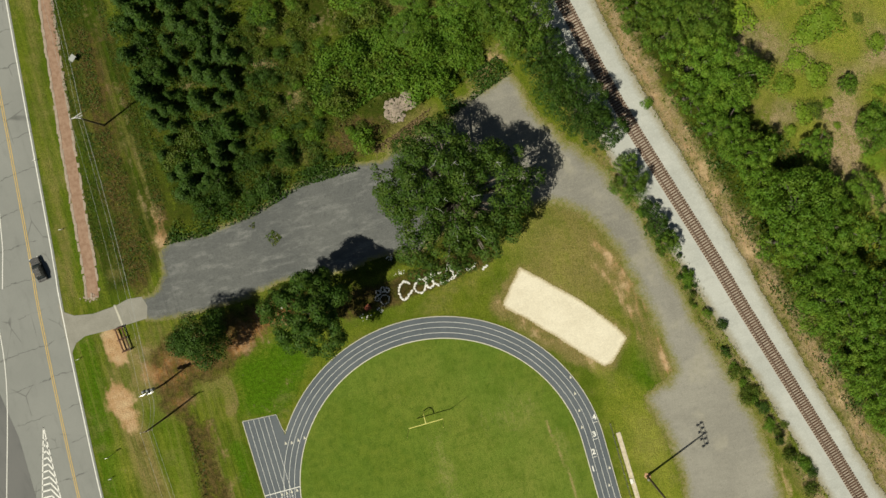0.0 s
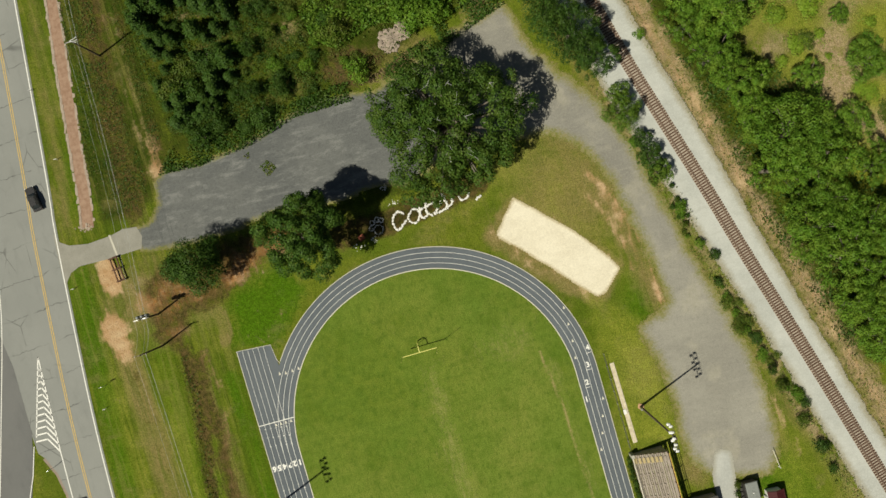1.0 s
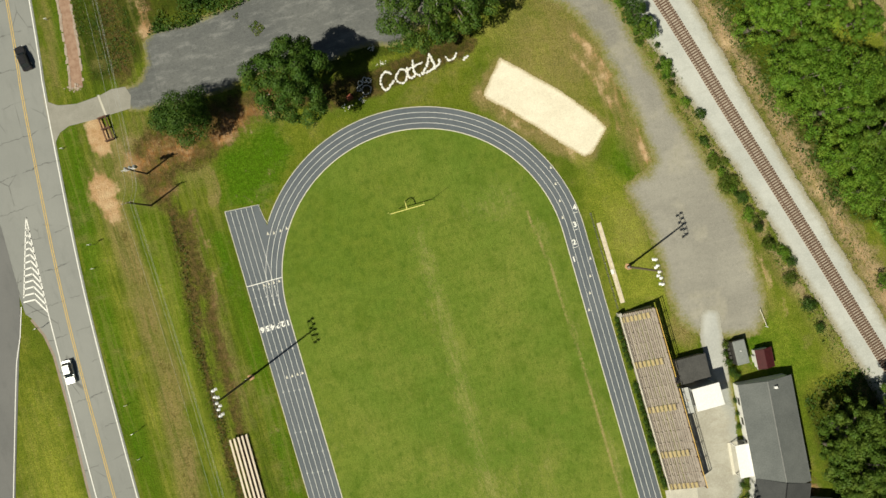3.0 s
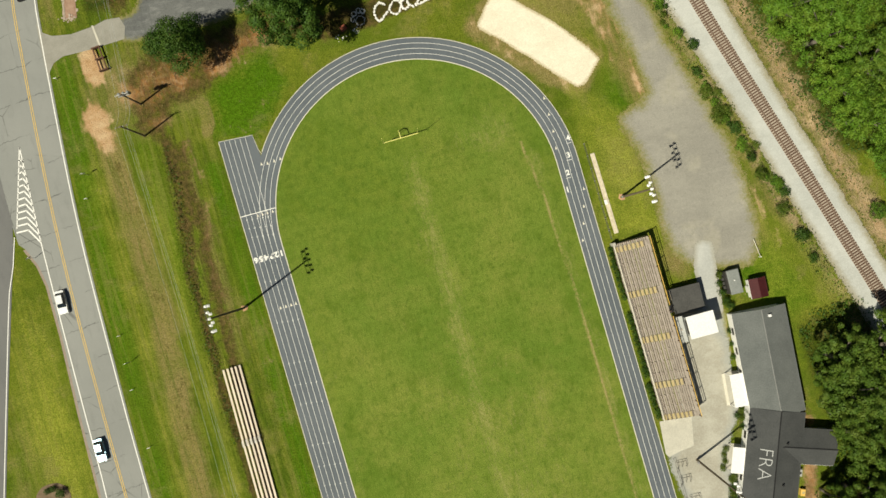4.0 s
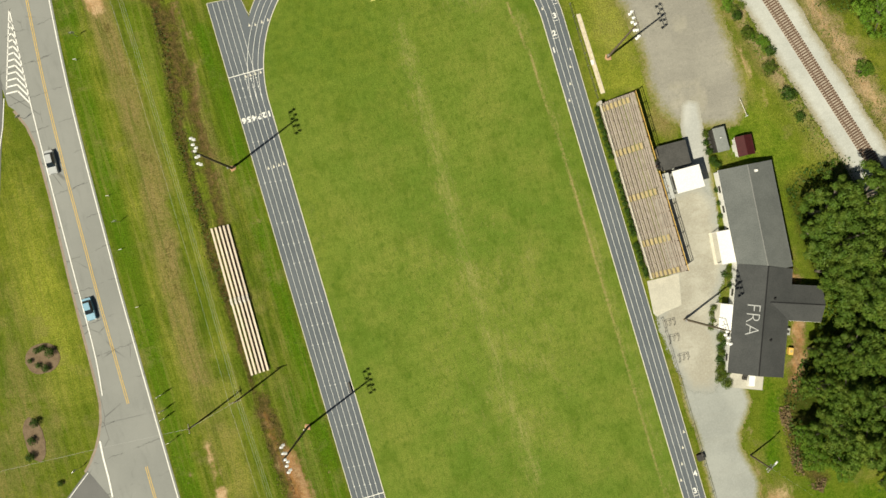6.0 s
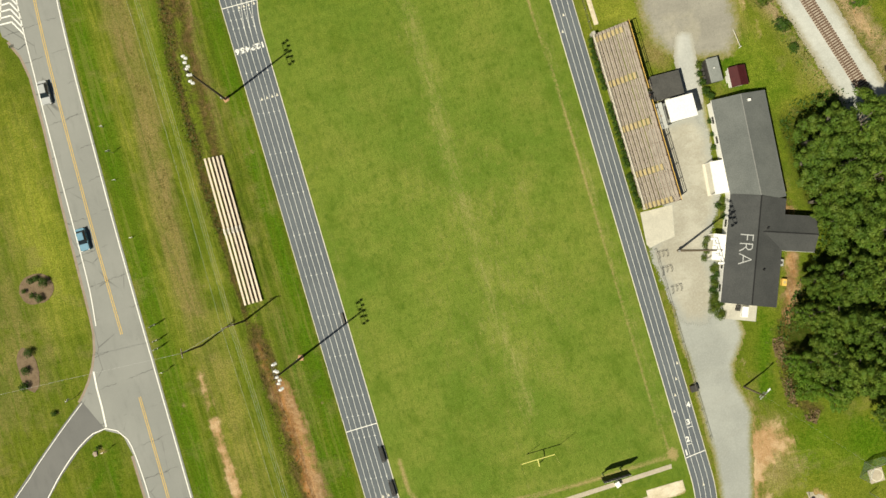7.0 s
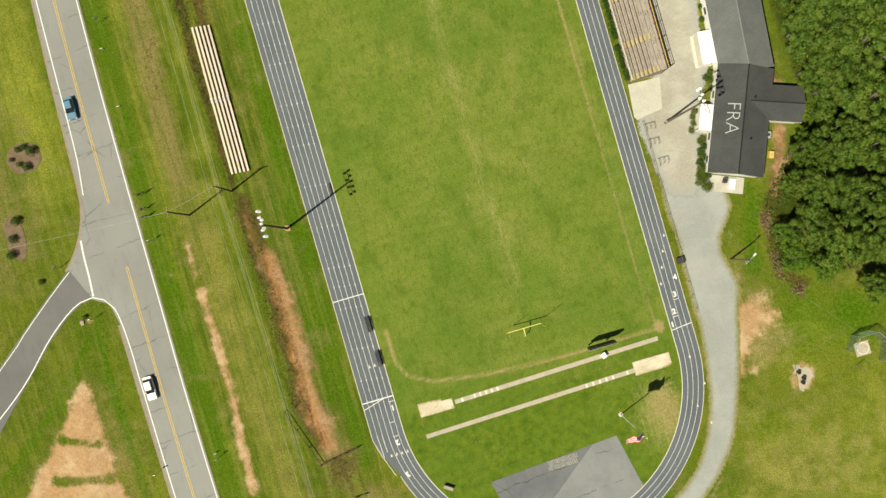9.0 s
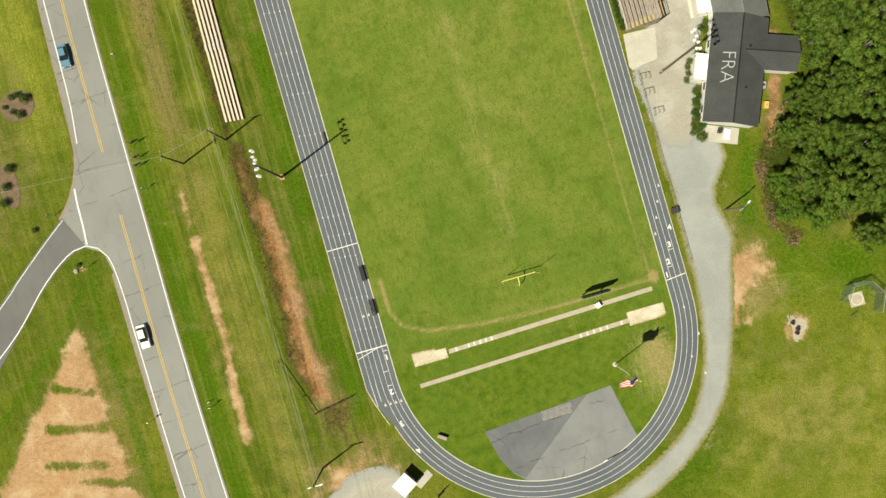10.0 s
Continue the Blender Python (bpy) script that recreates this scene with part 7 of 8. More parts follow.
def porch(x, y, turn, w, d, h, group):
    root = thing("porch", "white flat-roofed entrance porch on slim posts", "porch", (x, y, 0), turn, group)
    part("roof", Shape().chamfered(-w / 2, -d / 2, h, w / 2, d / 2, h + 0.18, 0.03), SHEET, root)
    part("deck", Shape().box(-w / 2, -d / 2, 0, w / 2, d / 2, 0.14), CONCRETE, root)
    for sx in (-1, 1):
        for sy in (-1, 1):
            part("post", Shape().box(sx * (w / 2 - 0.12) - 0.07, sy * (d / 2 - 0.12) - 0.07, 0.1, sx * (w / 2 - 0.12) + 0.07, sy * (d / 2 - 0.12) + 0.07, h), BRIGHTWALL, root)
    return root


porch(50.35, -11.6, -6, 2.7, 6.6, 2.7, "porches")
porch(46.35, -24.9, -21.7, 2.6, 5.2, 2.8, "porches")
part("step_slab", Shape().box(-1.9, -3.3, 0, -1.35, 3.2, 0.25), FADED, bpy.data.objects["porch"], "cream step")
terrace = thing("end_terrace", "cream concrete terrace with a white stair by the gable", "terrace", (47.6, -38.9, 0), -21.7)
part("slab", Shape().box(-3.4, -1.6, 0, 3.4, 1.7, 0.2), CONCRETE, terrace)
part("stair", Shape().box(0.2, -0.9, 0.2, 1.3, 1.2, 1.0).box(1.3, -0.9, 0.2, 1.6, 1.2, 0.6), BRIGHTWALL, terrace, "white stair")
for i, (x, y) in enumerate(((-0.6, 0.5), (-0.5, 1.1))):
    part("air_unit", Shape().chamfered(x - 0.4, y - 0.25, 0.2, x + 0.4, y + 0.25, 1.0, 0.05), DARKSTEEL, terrace)
for x, y in ((58.2, -31.6), (57.7, -35.6)):
    unit = thing("air_conditioner", "boxy grey outdoor air unit by the wall" if y > -33 else "yellow wooden crate by the wall", "air unit" if y > -33 else "crate", (x, y, 0), -21.7)
    part("casing", Shape().chamfered(-0.45, -0.7, 0, 0.45, 0.7, 1.0, 0.06), GREYROOF if y > -33 else ORANGE, unit)
    part("grille", Shape().prism([(0.3 * math.cos(i), 0.3 * math.sin(i)) for i in np.arange(0, 6.28, 0.6)], 1.0, 1.02), DARKSTEEL if y > -33 else PLANKYELLOW, unit)

booth = thing("press_booth", "two-storey press booth with bright white flat roof", "building", (46.1, 3.45, 0), -1)
part("wall", Shape().box(-2.45, -1.9, 0, 2.45, 1.9, 5.3), GREYROOF, booth, "grey board wall")
part("roof", Shape().chamfered(-2.75, -2.25, 5.3, 2.75, 2.25, 5.5, 0.04), SHEET, booth, "white sheet roof")
part("window", Shape().box(-2.5, -1.4, 3.4, -2.44, 1.4, 4.5), DARKSTEEL, booth)
part("door", Shape().box(2.44, -0.5, 0, 2.5, 0.5, 2.05), PLANK, booth)
lean = thing("lean_to", "small grey lean-to roof beside the press booth", "shed", (42.9, 3.2, 0), -1)
part("wall", Shape().box(-0.6, -2.3, 0, 0.3, 2.3, 2.8), GREYROOF, lean)
part("roof", Shape().face((-0.75, -2.6, 2.9), (0.42, -2.6, 3.3), (0.42, 2.6, 3.3), (-0.75, 2.6, 2.9)).face((-0.75, 2.6, 2.82), (0.42, 2.6, 3.22), (0.42, -2.6, 3.22), (-0.75, -2.6, 2.82)), GREYROOF, lean)
part("hatch", Shape().chamfered(-0.4, -0.2, 3.0, -0.1, 0.2, 3.2, 0.04), PLANK, lean)
tar = thing("storage_shed", "square storage shed with black tar roof", "shed", (45.6, 8.75, 0), -2)
part("wall", Shape().box(-2.8, -2.2, 0, 2.8, 2.2, 2.5), PLANK, tar)
part("roof", Shape().chamfered(-3.05, -2.5, 2.5, 3.05, 2.5, 2.68, 0.05), BLACKROOF, tar)
grey = thing("garden_shed", "small shed with pale grey metal roof", "shed", (55.6, 9.2, 0), -2)
part("wall", Shape().box(-1.25, -2.3, 0, 1.25, 2.3, 2.1), DARKSTEEL, grey)
part("roof", Shape().chamfered(-1.05, -2.45, 2.1, 1.4, 2.45, 2.32, 0.12), plain("shed_sheet", (0.190, 0.206, 0.196), (0.235, 0.250, 0.240), 0.8, 5, 0.6), grey)
for y in (-1.8, -0.9, 0, 0.9, 1.8):
    part("shelf_bin", Shape().chamfered(-1.75, y - 0.35, 0, -1.28, y + 0.35, 0.9, 0.06), DARKSTEEL, grey)
part("roof_cap", Shape().tube((0.1, 0.3, 2.3), (0.1, 0.3, 2.5), 0.12, sides=8), BRIGHTWALL, grey)
red = thing("maroon_shed", "little barn shed with maroon ribbed roof and white wall", "shed", (59.7, 6.7, 0), -4)
gable(red, 4.0, 3.2, 2.1, 2.7, MAROON, 0.25)
for i in range(8):
    part("roof_rib", Shape().tube((-1.35, -1.85 + i * 0.53, 2.15), (0.25, -1.85 + i * 0.53, 2.73), 0.025, sides=4).tube((1.85, -1.85 + i * 0.53, 2.15), (0.25, -1.85 + i * 0.53, 2.73), 0.025, sides=4), MAROON, red)
part("door", Shape().box(-1.4, -0.7, 0, -1.32, 0.7, 1.9), BRIGHTWALL, red)
kiosk = thing("ticket_booth", "small booth with white square roof by the bend", "booth", (-32.8, -88.2, 0), 33)
part("wall", Shape().box(-1.5, -1.3, 0, 1.5, 1.3, 2.5), BRIGHTWALL, kiosk)
part("roof", Shape().chamfered(-1.85, -1.7, 2.5, 1.85, 1.7, 2.72, 0.04), SHEET, kiosk)
part("counter", Shape().box(1.5, -0.8, 0.9, 1.8, 0.8, 1.0), PLANK, kiosk)
setting("booth_slab", Shape().prism([(-31.2, -89.3), (-27.9, -87.2), (-27.1, -88.6), (-30.2, -90.6)], 0, 0.05), CONCRETE, "worn concrete path to the booth", "pavement")
frame_black = thing("gate_frame", "black metal gate panel beside the track", "gate", (-26.4, -92.3, 0), 30)
part("panel", Shape().box(-0.8, -0.04, 0.2, 0.8, 0.04, 2.0), RUBBERBLACK, frame_black)
for x in (-0.9, 0.9):
    part("post", Shape().tube((x, 0, 0), (x, 0, 2.2), 0.05, sides=6), DARKSTEEL, frame_black)

# ---------------------------------------------------------------- poles and wires
def utility_pole(x, y, h, turn, arms, extra=""):
    root = thing("utility_pole", "weathered wooden utility pole with " + (extra or "a crossarm"), "utility pole", (x, y, 0), turn, "utility poles")
    part("pole", Shape().tube((0, 0, -0.3), (0, 0, h), 0.2, 0.13, 10), POLEWOOD, root)
    for z, w in arms:
        arm = part("crossarm", Shape().box(-w, -0.07, z - 0.07, w, 0.07, z + 0.07), STEEL if extra else POLEWOOD, root)
        for u in (-w + 0.1, -0.35, 0.35, w - 0.1):
            part("insulator", Shape().tube((u, 0, z + 0.07), (u, 0, z + 0.25), 0.06, 0.04, 6), LAMPGLASS, arm)
    if "transformers" in extra:
        for u in (-0.75, 0, 0.75):
            part("transformer", Shape().tube((u * 1.15, 0.45, h - 2.4), (u * 1.15, 0.45, h - 1.3), 0.3, 0.3, 10).tube((u * 1.15, 0.45, h - 1.3), (u * 1.15, 0.45, h - 1.15), 0.3, 0.16, 10), SHEDGREY, root, "grey steel can")
    if "V of" in extra:
        part("bracket_arm", Shape().tube((-0.2, 0, h), (1.2, 0.45, h - 0.1), 0.06, sides=6), LAMPGLASS, root, "pale steel arm")
        part("bracket_arm", Shape().tube((-0.2, 0, h), (0.9, -0.5, h - 0.1), 0.06, sides=6), LAMPGLASS, root, "pale steel arm")
    if "lamp" in extra:
        part("lamp_arm", Shape().tube((0, 0, h - 1), (1.4, 0, h - 0.4), 0.04, sides=6), STEEL, root)
        part("lamp_head", Shape().chamfered(1.1, -0.15, h - 0.5, 1.8, 0.15, h - 0.3, 0.05), LAMPGLASS, root)
    return root


POLES = [(-44.4, 128.2, 11.5), (-47.9, 76.2, 9.6), (-48.9, 69.9, 11.6), (-48.5, -12.4, 12.2), (-47.9, -81.1, 12.2)]
for (x, y, h), extra in zip(POLES, ("a V of steel arms", "three transformers", "", "", "a street lamp")):
    utility_pole(x, y, h, 0, ((h - 0.4, 1.2),) if extra != "three transformers" else ((h - 0.4, 1.3), (h - 1.5, 1.1)), extra)
utility_pole(-57.9, -14.7, 12.4, 84, ((12.0, 0.9),))
utility_pole(44.2, -53.6, 9.5, 30, ((9.1, 1.0), (8.2, 0.7)), "a street lamp")
wires = Shape()


def hung(a, b, sag):
    return [(a[0] + (b[0] - a[0]) * t, a[1] + (b[1] - a[1]) * t, a[2] + (b[2] - a[2]) * t - sag * 4 * t * (1 - t)) for t in np.linspace(0, 1, 15)]


ends = [(-42.0, 182, 11.5)] + POLES + [(-46.5, -150, 12.2)]
for a, b in zip(ends, ends[1:]):
    for u, dz in ((-1.1, 0), (0.35, 0), (1.1, 0), (0, -2.4)):
        wires.wire(hung((a[0] + u, a[1], a[2] - 0.3 + dz), (b[0] + u, b[1], b[2] - 0.3 + dz), 1.4), 0.016, 4)
for u in (0.0,):
    wires.wire(hung((-57.9, -14.7 + u, 12.0), (-110, -11.5 + u, 12), 1.2), 0.022, 4)
wires.wire(hung((-57.9, -14.7, 12.0), (-48.5, -12.4, 11.8), 0.2), 0.022, 4)
wires.wire(hung((44.2, -53.6, 9), (80, -95, 9), 1.0), 0.007, 4)
cables = part("overhead_cables", wires, GREYROOF)
tagged(cables, "thin pale overhead power cables between poles", "cables", kind="structure")

# ---------------------------------------------------------------- small things round the field
def car(x, y, turn, paint, label, long=4.7, tall=1.55):
    root = thing("car", label, "car", (x, y, 0.02), turn, "cars on the road")
    L, W = long / 2, 0.93
    body = Shape()
    rings = ((0.28, 0.0, 0.0), (0.55, 0.0, 0.02), (0.88, 0.06, 0.06))
    n = 0
    for z, dl, dw in rings:
        body.v += [(-W + dw, -L + dl + 0.12, z), (-W + dw + 0.18, -L + dl, z), (W - dw - 0.18, -L + dl, z), (W - dw, -L + dl + 0.12, z), (W - dw, L - dl - 0.2, z), (W - dw - 0.25, L - dl, z), (-W + dw + 0.25, L - dl, z), (-W + dw, L - dl - 0.2, z)]
    for r in (0, 8):
        body.f += [(r + i, r + (i + 1) % 8, r + 8 + (i + 1) % 8, r + 8 + i) for i in range(8)]
    body.f += [tuple(range(16, 24)), tuple(range(7, -1, -1))]
    part("body", body, paint, root)
    glass = Shape()
    glass.v += [(-0.82, -L + 0.5, 0.88), (0.82, -L + 0.5, 0.88), (0.82, L - 1.35, 0.88), (-0.82, L - 1.35, 0.88), (-0.62, -L + 1.0, tall - 0.05), (0.62, -L + 1.0, tall - 0.05), (0.62, L - 2.15, tall - 0.05), (-0.62, L - 2.15, tall - 0.05)]
    glass.f += [(0, 1, 5, 4), (1, 2, 6, 5), (2, 3, 7, 6), (3, 0, 4, 7), (4, 5, 6, 7)]
    part("window", glass, GLASS, root, "dark tinted glass")
    part("roof", Shape().chamfered(-0.64, -L + 0.98, tall - 0.06, 0.64, L - 2.12, tall, 0.03), paint, root)
    for sx in (-1, 1):
        for yy in (-L + 0.9, L - 0.95):
            wheel = part("wheel", Shape().tube((sx * 0.72, yy, 0.32), (sx * 0.92, yy, 0.32), 0.32, sides=14), RUBBERBLACK, root)
            part("rim", Shape().tube((sx * 0.9, yy, 0.32), (sx * 0.93, yy, 0.32), 0.2, sides=10), STEEL, wheel)
        part("headlight", Shape().box(sx * 0.72 - 0.16, L - 0.12, 0.6, sx * 0.72 + 0.16, L - 0.01, 0.76), LAMPGLASS, root)
        part("tail_light", Shape().box(sx * 0.74 - 0.12, -L + 0.0, 0.62, sx * 0.74 + 0.12, -L + 0.1, 0.8), MAROON, root)
        part("mirror", Shape().box(sx * 0.98 - 0.1, L - 1.75, 0.92, sx * 0.98 + 0.1, L - 1.6, 1.05), paint, root)


GLASS = plain("car_glass", (0.012, 0.018, 0.022), (0.02, 0.028, 0.032), 2, 9, 0.08, specular=0.6)
car(-64.7, 104.7, 7, plain("black_paint", (0.012, 0.012, 0.014), (0.02, 0.02, 0.022), 1, 9, 0.25, specular=0.6), "black estate car driving on the road", 4.9, 1.75)
car(-73.7, 42.6, 178, plain("silver_paint", (0.50, 0.52, 0.53), (0.56, 0.58, 0.59), 1, 9, 0.25, 0.3, specular=0.6), "silver car driving on the road", 4.8, 1.6)
car(-74.6, 12.3, 180, plain("blue_paint", (0.12, 0.27, 0.38), (0.16, 0.31, 0.42), 1, 9, 0.25, 0.2, specular=0.6), "pale blue car driving on the road", 4.6, 1.55)
car(-74.9, -45.8, 181, plain("white_paint", (0.74, 0.74, 0.73), (0.78, 0.78, 0.77), 1, 9, 0.25, specular=0.6), "white car driving on the road", 4.8, 1.65)

stones = random.Random(77)


def stone_line(name, label, strokes, r, material):
    """Painted stones laid along strokes."""
    root = thing(name, label, "stone sign")
    for stroke in strokes:
        line_of = curve(stroke, 0.2)
        for x, y in line_of:
            s = Shape().stone(x + stones.uniform(-0.1, 0.1), y + stones.uniform(-0.1, 0.1), 0.0, r * stones.uniform(0.7, 1.2), stones)
            part("stone", s, material, root)


LETTERS = (
    [[(4.3, 81.9), (3.5, 82.5), (2.4, 81.9), (1.9, 80.9), (2.1, 79.6), (2.7, 79.1), (3.6, 79.6), (4.6, 80.4)]],
    [[(7.7, 81.3), (6.6, 82.2), (5.4, 81.4), (5.1, 80.3), (5.9, 79.5), (6.9, 79.8), (7.5, 80.9), (7.6, 82.0)], [(7.5, 80.9), (7.9, 80.0), (8.9, 80.3)]],
    [[(9.3, 83.3), (9.0, 82.0), (9.0, 80.7), (9.9, 80.0)], [(7.7, 81.7), (9.1, 82.0), (10.9, 82.4)]],
    [[(10.3, 80.3), (11.4, 81.1), (12.2, 82.3), (12.8, 83.5), (13.0, 82.3), (13.2, 81.0), (12.2, 80.3), (10.3, 80.2)], [(13.1, 80.6), (14.3, 81.3), (14.4, 82.0)]],
    [[(15.9, 82.0), (16.2, 81.3), (17.2, 81.4), (18.1, 82.3)], [(19.1, 80.6), (20.0, 81.1)]],
)
for strokes in LETTERS:
    stone_line("stone_letter", "letter laid out in white painted stones on the bank", strokes, 0.28, STONEWHITE)
ring = [(math.cos(t), math.sin(t)) for t in np.linspace(0, 6.283, 13)]
paw = [[(-1.2 + 0.95 * a, 80.2 + 0.85 * b) for a, b in ring]] + [[(x + 0.38 * a, y + 0.5 * b) for a, b in ring] for x, y in ((-2.6, 80.8), (-2.05, 81.75), (-1.1, 82.15), (-0.2, 81.8))]
stone_line("stone_paw", "paw print outlined in white painted stones on dark soil", paw, 0.15, STONEWHITE)
tree_ring = thing("stone_scatter", "scattered pale stones under the shade trees", "stones", kind="stuff")
s = Shape()
for _ in range(60):
    x, y = stones.choice(((-20.4, 84.6), (-6, 78.0), (-2.5, 78.6), (3, 84.5), (2, 88)))
    s.stone(x + stones.gauss(0, 0.5), y + stones.gauss(0, 0.35), 0, stones.uniform(0.08, 0.22), stones)
part("stones", s, STONEWHITE, tree_ring)
box_red = thing("red_crate", "dull red crate under the shade tree", "crate", (-4.9, 79.6, 0), 20)
part("crate_body", Shape().chamfered(-0.6, -0.5, 0, 0.6, 0.5, 0.6, 0.04), plain("dull_red", (0.22, 0.06, 0.035), (0.28, 0.09, 0.05), 2, 9, 0.9), box_red)
for cx, cy, n in ((11.0, 115.2, 120), (13.8, 116.2, 70)):
    pile = thing("rubble_pile", "heap of pale grey rubble at the thicket's edge", "rubble", (cx, cy, 0))
    for _ in range(n):
        d, a = stones.random() ** 0.7 * (2.0 if n > 100 else 1.5), stones.uniform(0, 6.28)
        part("stone", Shape().stone(d * math.cos(a), 1.3 * d * math.sin(a), 0.7 * (1 - d / 2.4), stones.uniform(0.3, 0.6), stones, 0.3), RUBBLE, pile)
trench = Shape()
EDGING = [(-45, 175), (-48.3, 154), (-50.8, 138), (-53.2, 120), (-55.8, 99.5), (-56.4, 96.4)]
PINKCLAY = plain("pink_clay", (0.385, 0.262, 0.190), (0.250, 0.150, 0.100), 1.1, 7, 0.95, bump=0.05)
setting("clay_strip", Shape().ribbon(curve(EDGING, 2), -1.15, 1.15, 0.02), PINKCLAY, "bare pinkish clay strip on the verge", "soil")
for a, b in zip(EDGING, EDGING[1:]):
    run = np.hypot(b[0] - a[0], b[1] - a[1])
    for d in np.arange(0, run, 0.4):
        x, y = a[0] + (b[0] - a[0]) * d / run, a[1] + (b[1] - a[1]) * d / run
        for off in (-1.3, 1.3):
            if stones.random() < (0.8 if off < 0 else 0.5):
                a0, w0, l0 = stones.gauss(-8.5, 4), stones.uniform(0.16, 0.3), stones.uniform(0.3, 0.9)
                at = np.array((x + off * stones.uniform(0.9, 1.08), y + stones.gauss(0, 0.2)))
                trench.prism([tuple(at + p) for p in turned([(-w0, -l0), (w0 * 0.8, -l0 * 0.9), (w0, l0 * 0.7), (-w0 * 0.7, l0)], a0)], -0.02, stones.uniform(0.03, 0.09))
for _ in range(26):
    trench.stone(-56.8 + stones.gauss(0, 0.8), 96.4 + stones.gauss(0, 0.4), 0, stones.uniform(0.15, 0.35), stones, 0.4)
tagged(part("broken_edging", trench, SLABS), "broken pale concrete edging along a clay strip", "rubble", kind="stuff")
guard = thing("fence_panel", "dark timber rail fence beside the driveway", "fence", (-53.0, 87.0, 0), 4)
for x in (-0.65, 0.65):
    part("rail", Shape().box(x - 0.1, -2.5, 0.5, x + 0.1, 2.4, 0.75), RUST, guard)
for y in (-2.4, 0, 2.3):
    part("post", Shape().box(-0.9, y - 0.12, 0, 0.9, y + 0.12, 0.9), RUST, guard)
plate = thing("billboard", "small pale grey square sign board on a post", "sign", (-46.1, 142.0, 0), 40)
part("board", Shape().box(-0.65, -0.5, 1.1, 0.65, 0.5, 1.16), GREYROOF, plate)
part("post", Shape().tube((0, 0, 0), (0, 0, 1.1), 0.08, sides=6), POLEWOOD, plate)
for x, y in ((-59.1, 125.3), (-58.3, 111), (-62.5, 85.6), (-63.4, 61), (-64.8, 33), (-65.3, 22), (-65.3, 10), (-66, -62)):
    post = thing("marker_post", "short white roadside marker post in the grass", "marker post", (x, y, 0), 0, "marker posts")
    part("stake", Shape().box(-0.06, -0.06, 0, 0.06, 0.06, 0.9), BRIGHTWALL, post)
    part("plate", Shape().box(-0.3, -0.03, 0.7, 0.3, 0.03, 1.0), BRIGHTWALL, post)


def road_sign(x, y, turn):
    root = thing("road_sign", "roadside traffic sign on a steel post", "road sign", (x, y, 0), turn, "road signs")
    part("post", Shape().tube((0, 0, 0), (0, 0, 2.6), 0.05, sides=6), STEEL, root)
    part("plate", Shape().prism([(0.55 * math.cos(t), 0.55 * math.sin(t)) for t in np.arange(0.39, 6.6, 0.785)], -0.02, 0.02), STEEL, root).matrix_basis = pose(0, 0.06, 2.4, 90)


for x, y, turn in ((-64.2, 27.4, 10), (-76.6, 52.6, 20), (-66.3, -17.6, 5), (-85.6, -17.6, 40), (-81.8, -29.4, 10), (-65.6, -63, 0), (-78.0, -62.4, 0), (-61.9, 65.5, 0)):
    road_sign(x, y, turn)
def board_sign(x, y, turn, wide):
    root = thing("board_sign", "rectangular roadside sign board on two steel posts", "road sign", (x, y, 0), turn, "board signs")
    for u in (-wide * 0.3, wide * 0.3):
        part("post", Shape().tube((u, 0, 0), (u, 0, 2.5), 0.05, sides=6), STEEL, root)
    board_part = part("board", Shape().chamfered(-wide / 2, 0.05, 1.3, wide / 2, 0.1, 2.6, 0.02), DARKSTEEL, root, "dark board seen from behind")
    part("edge_strip", Shape().box(-wide / 2, 0.04, 2.6, wide / 2, 0.11, 2.64), DARKSTEEL, board_part)


for x, y, turn, wide in ((-65.6, -8.2, 12, 1.7), (-65.9, -11.2, 12, 1.3), (-66.2, -12.8, 12, 1.5)):
    board_sign(x, y, turn, wide)
bush(-83.4, -28.6, 0.6, 0.8, 1, "dark small shrub at the junction's grassy nose", "junction shrubs")
bush(-90.0, -19.4, 0.7, 0.9, 1, "dark low shrub beside the side road", "junction shrubs")
rock = thing("boulder", "pale weathered boulder in the grass by the junction", "rock", (-84.4, -29.5, 0))
part("stone_block", Shape().stone(0, 0, -0.05, 0.7, stones, 0.6), SLABS, rock)
for cx, cy, rx, ry in ((-86.6, 5.5, 3.6, 3.0), (-92.6, -9.6, 2.0, 4.6)):
    setting("flower_bed", Shape().prism(ragged([(cx + rx * math.cos(t), cy + ry * math.sin(t)) for t in np.arange(0, 6.2, 0.52)], 0.25), 0, 0.05), MULCH, "brown mulched bed in the lawn", "flower bed")


def bike_rack(x, y, turn):
    root = thing("bike_rack", "black metal bicycle rack on the concrete yard", "bike rack", (x, y, 0.04), turn, "bike racks")
    part("hoop", Shape().wire([(-0.9, -0.7, 0), (-0.9, -0.7, 0.8), (-0.9, 0.7, 0.8), (-0.9, 0.7, 0)], 0.04), DARKSTEEL, root)
    part("hoop", Shape().wire([(0.9, -0.5, 0), (0.9, -0.5, 0.8), (0.9, 0.7, 0.8), (0.9, 0.7, 0)], 0.04), DARKSTEEL, root)
    part("top_bar", Shape().wire([(-0.9, 0.7, 0.8), (0, 0.7, 0.8), (0.9, 0.7, 0.8)], 0.04).wire([(0, -0.4, 0), (0, -0.4, 0.8), (0, 0.7, 0.8)], 0.035), DARKSTEEL, root)


for x, y in ((35.9, -23.4), (35.8, -26.6), (36.6, -30.8)):
    bike_rack(x, y, -3)
bin_box = thing("equipment_crate", "dark square equipment box beside the track", "crate", (34.3, -50.9, 0), 0)
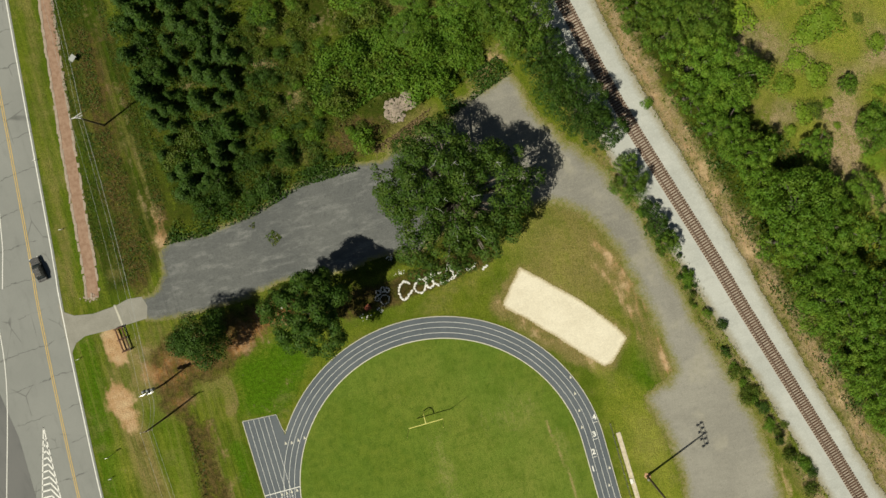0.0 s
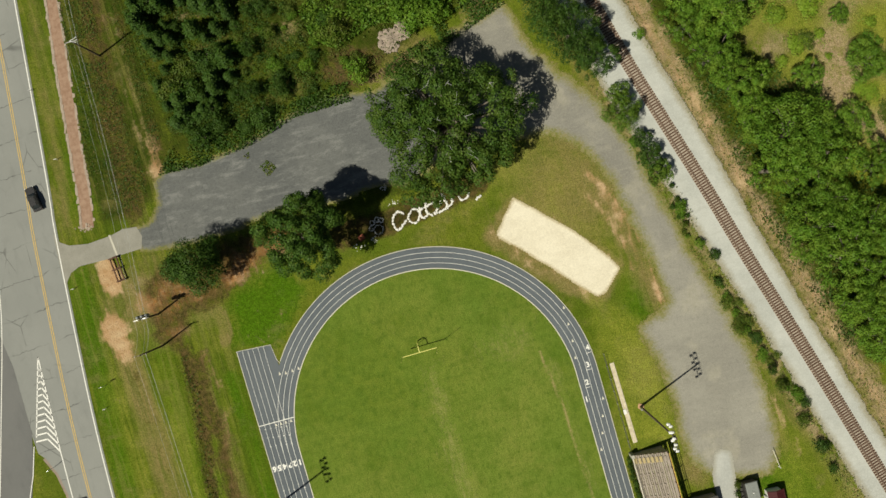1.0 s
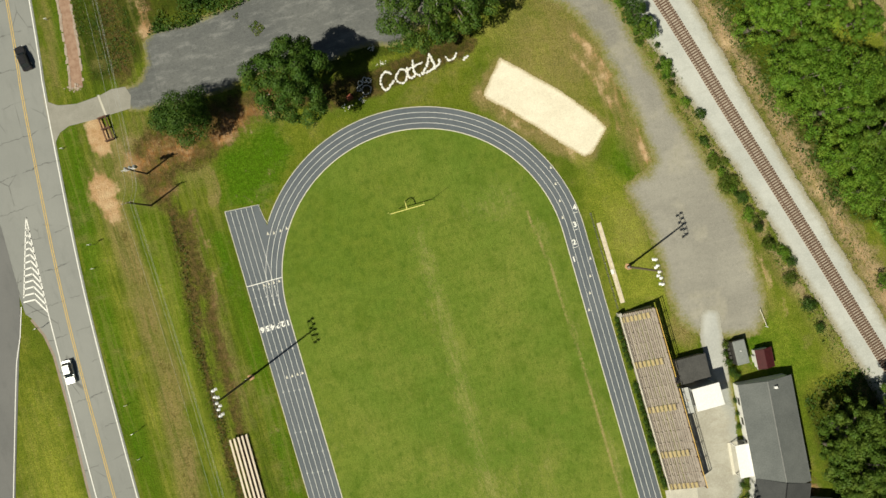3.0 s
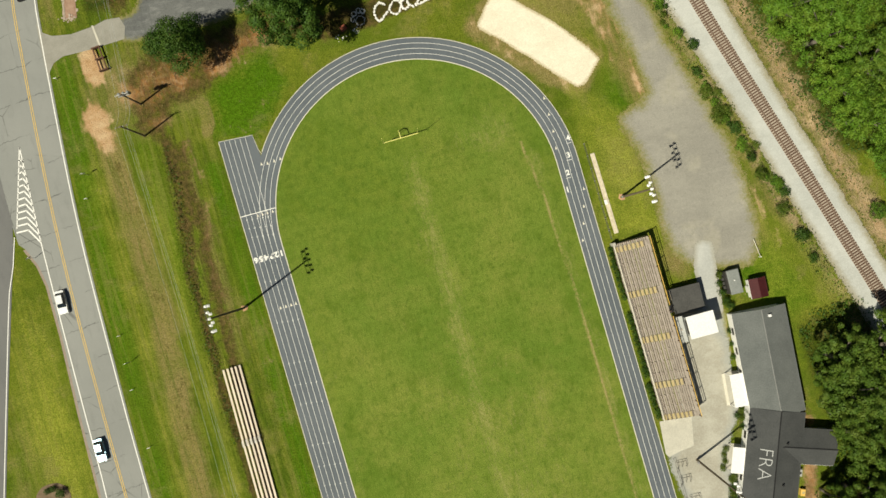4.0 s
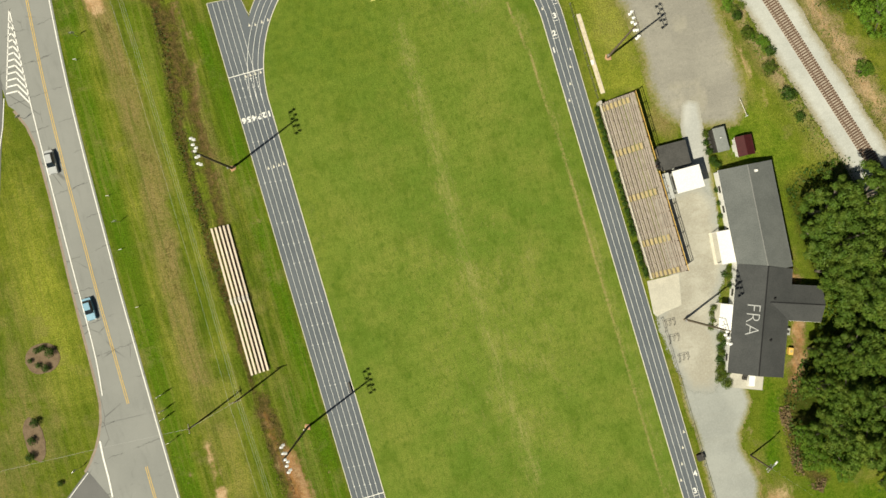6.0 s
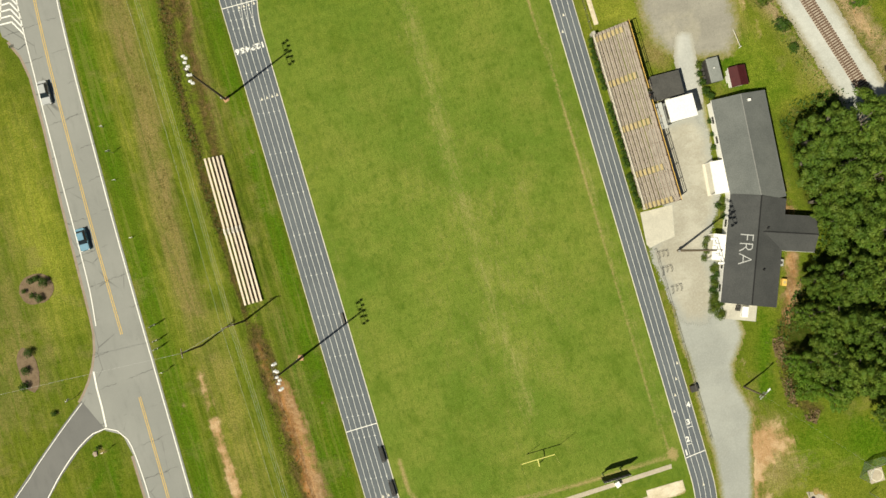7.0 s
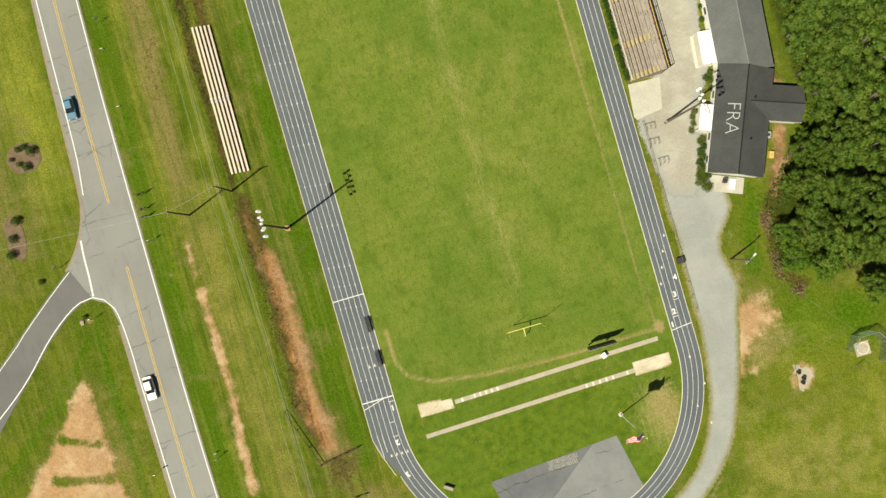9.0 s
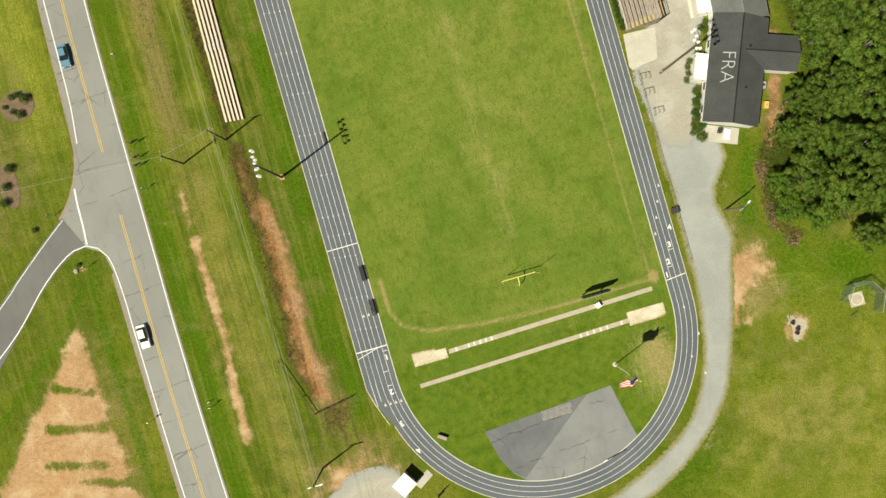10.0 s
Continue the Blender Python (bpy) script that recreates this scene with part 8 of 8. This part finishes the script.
part("crate_body", Shape().chamfered(-0.7, -0.6, 0, 0.7, 0.6, 0.8, 0.04), RUST, bin_box)
part("lid", Shape().chamfered(-0.75, -0.65, 0.8, 0.75, 0.65, 0.88, 0.03), DARKSTEEL, bin_box)
strip_slab = thing("side_runway", "narrow cream concrete strip beside the track", "runway", (36.2, 33.3, 0), 1)
part("strip", Shape().box(-0.45, -8.4, 0, 0.45, 8.4, 0.06), PITSAND, strip_slab)
part("takeoff_block", Shape().chamfered(-0.5, -2.3, 0.0, 0.1, -1.3, 0.25, 0.04), BRIGHTWALL, strip_slab)
fence = thing("wire_fence", "low wire fence between track and drive", "fence")
for y in np.arange(44, 24, -2.6):
    part("post", Shape().tube((34.9, y, 0), (34.9, y, 1.2), 0.05, sides=6), STEEL, fence)
part("mesh_rail", Shape().tube((34.9, 44, 1.15), (34.9, 24, 1.15), 0.04, sides=5).tube((34.9, 44, 0.2), (34.9, 24, 0.2), 0.03, sides=5), DARKSTEEL, fence)
south_fence = thing("drive_fence", "low wire fence between track and gravel drive", "fence")
for y in np.arange(-22, -62, -2.8):
    part("post", Shape().tube((34.6, y, 0), (34.6, y, 1.1), 0.05, sides=6), STEEL, south_fence)
part("mesh_rail", Shape().tube((34.6, -22, 1.05), (34.6, -62, 1.05), 0.04, sides=5), DARKSTEEL, south_fence)
rail_fence = thing("timber_fence", "old timber rail fence by the booth's yard", "fence")
for a, b in (((-46.3, -70.2), (-38.2, -68.9)), ((-46.3, -70.2), (-50.5, -58))):
    part("rail", Shape().tube((*a, 0.9), (*b, 0.9), 0.09, sides=5), RUST, rail_fence)
    for t in (0, 0.33, 0.66, 1):
        part("post", Shape().tube((a[0] + (b[0] - a[0]) * t, a[1] + (b[1] - a[1]) * t, -0.1), (a[0] + (b[0] - a[0]) * t, a[1] + (b[1] - a[1]) * t, 1.1), 0.09, sides=6), RUST, rail_fence)
loose_stone("booth_yard", [(-43.5, -86), (-38.5, -85.2), (-35.4, -86.5), (-34.6, -90), (-38, -97), (-50, -99), (-52, -93)], 0.03, YARD, 3.0, "pale worn gravel by the booth", "pavement")

cage = thing("throwing_cage", "green netted throwing cage round a concrete circle", "cage", (64.9, -78.3, 0))
corners = [(-2.4, -3.0), (-3.4, 0.6), (-1.6, 3.2), (2.2, 3.2), (4.0, 0.4), (2.4, -3.2)]
for (x, y) in corners:
    part("post", Shape().tube((x, y, 0), (x, y, 3.6), 0.07, sides=6), STEEL, cage)
net = plain("cage_net", (0.10, 0.17, 0.13), (0.15, 0.22, 0.17), 2, 9, 0.8)
for a, b in zip(corners[1:], corners[2:]):
    mesh_panel = Shape()
    for t in np.arange(0, 1.001, 0.1):
        x, y = a[0] + (b[0] - a[0]) * t, a[1] + (b[1] - a[1]) * t
        mesh_panel.tube((x, y, 0), (x, y, 3.5), 0.02, sides=3)
    for z in np.arange(0.2, 3.6, 0.3):
        mesh_panel.tube((*a, z), (*b, z), 0.02, sides=3)
    part("net_panel", mesh_panel, net, cage, "green netting")
    part("top_rail", Shape().tube((*a, 3.55), (*b, 3.55), 0.06, sides=6), STEEL, cage)
part("circle_pad", Shape().box(-1.6, -1.4, 0, 1.4, 1.4, 0.06), RUNWAY, cage)
part("ring", Shape().ribbon([(1.2 * math.cos(t), 1.2 * math.sin(t)) for t in np.arange(0, 6.28, 0.3)], -0.08, 0.08, 0.08, closed=True), FADED, cage)
for i, (x, y) in enumerate(((50.9, -79.2), (51.6, -80.6), (51.2, -81.4))):
    pit = thing("fire_barrel", "charred black barrel on an ashy patch", "barrel", (x, y, 0), 0, "fire barrels")
    part("drum", Shape().tube((0, 0, 0), (0, 0, 0.7), 0.34, 0.36, 12), RUBBERBLACK, pit)
    part("rim", Shape().ribbon([(0.36 * math.cos(t), 0.36 * math.sin(t)) for t in np.arange(0, 6.28, 0.4)], -0.05, 0.05, 0.71, closed=True), RUST, pit)
ash = Shape().prism(ragged([(50.0, -77.6), (52.4, -78.0), (53.6, -79.6), (52.8, -82), (51.2, -83), (50, -81)], 1.1, 0.35), -0.02, 0.02)
setting("ash_patch", ash, plain("grey_ash", (0.300, 0.270, 0.200), (0.480, 0.440, 0.350), 1.4, 5, 0.95), "pale ashy bare patch in the grass", "ground patch")
post_small = thing("white_post", "short white pipe post beside the gravel yard", "post", (62.7, 12.3, 0), -12)
part("pipe", Shape().tube((0, 0, 0), (0, 0, 1.2), 0.08, sides=8), BRIGHTWALL, post_small)
part("barrier", Shape().tube((-1.2, 3.6, 0.8), (0, 0, 0.8), 0.06, sides=6), FADED, post_small)
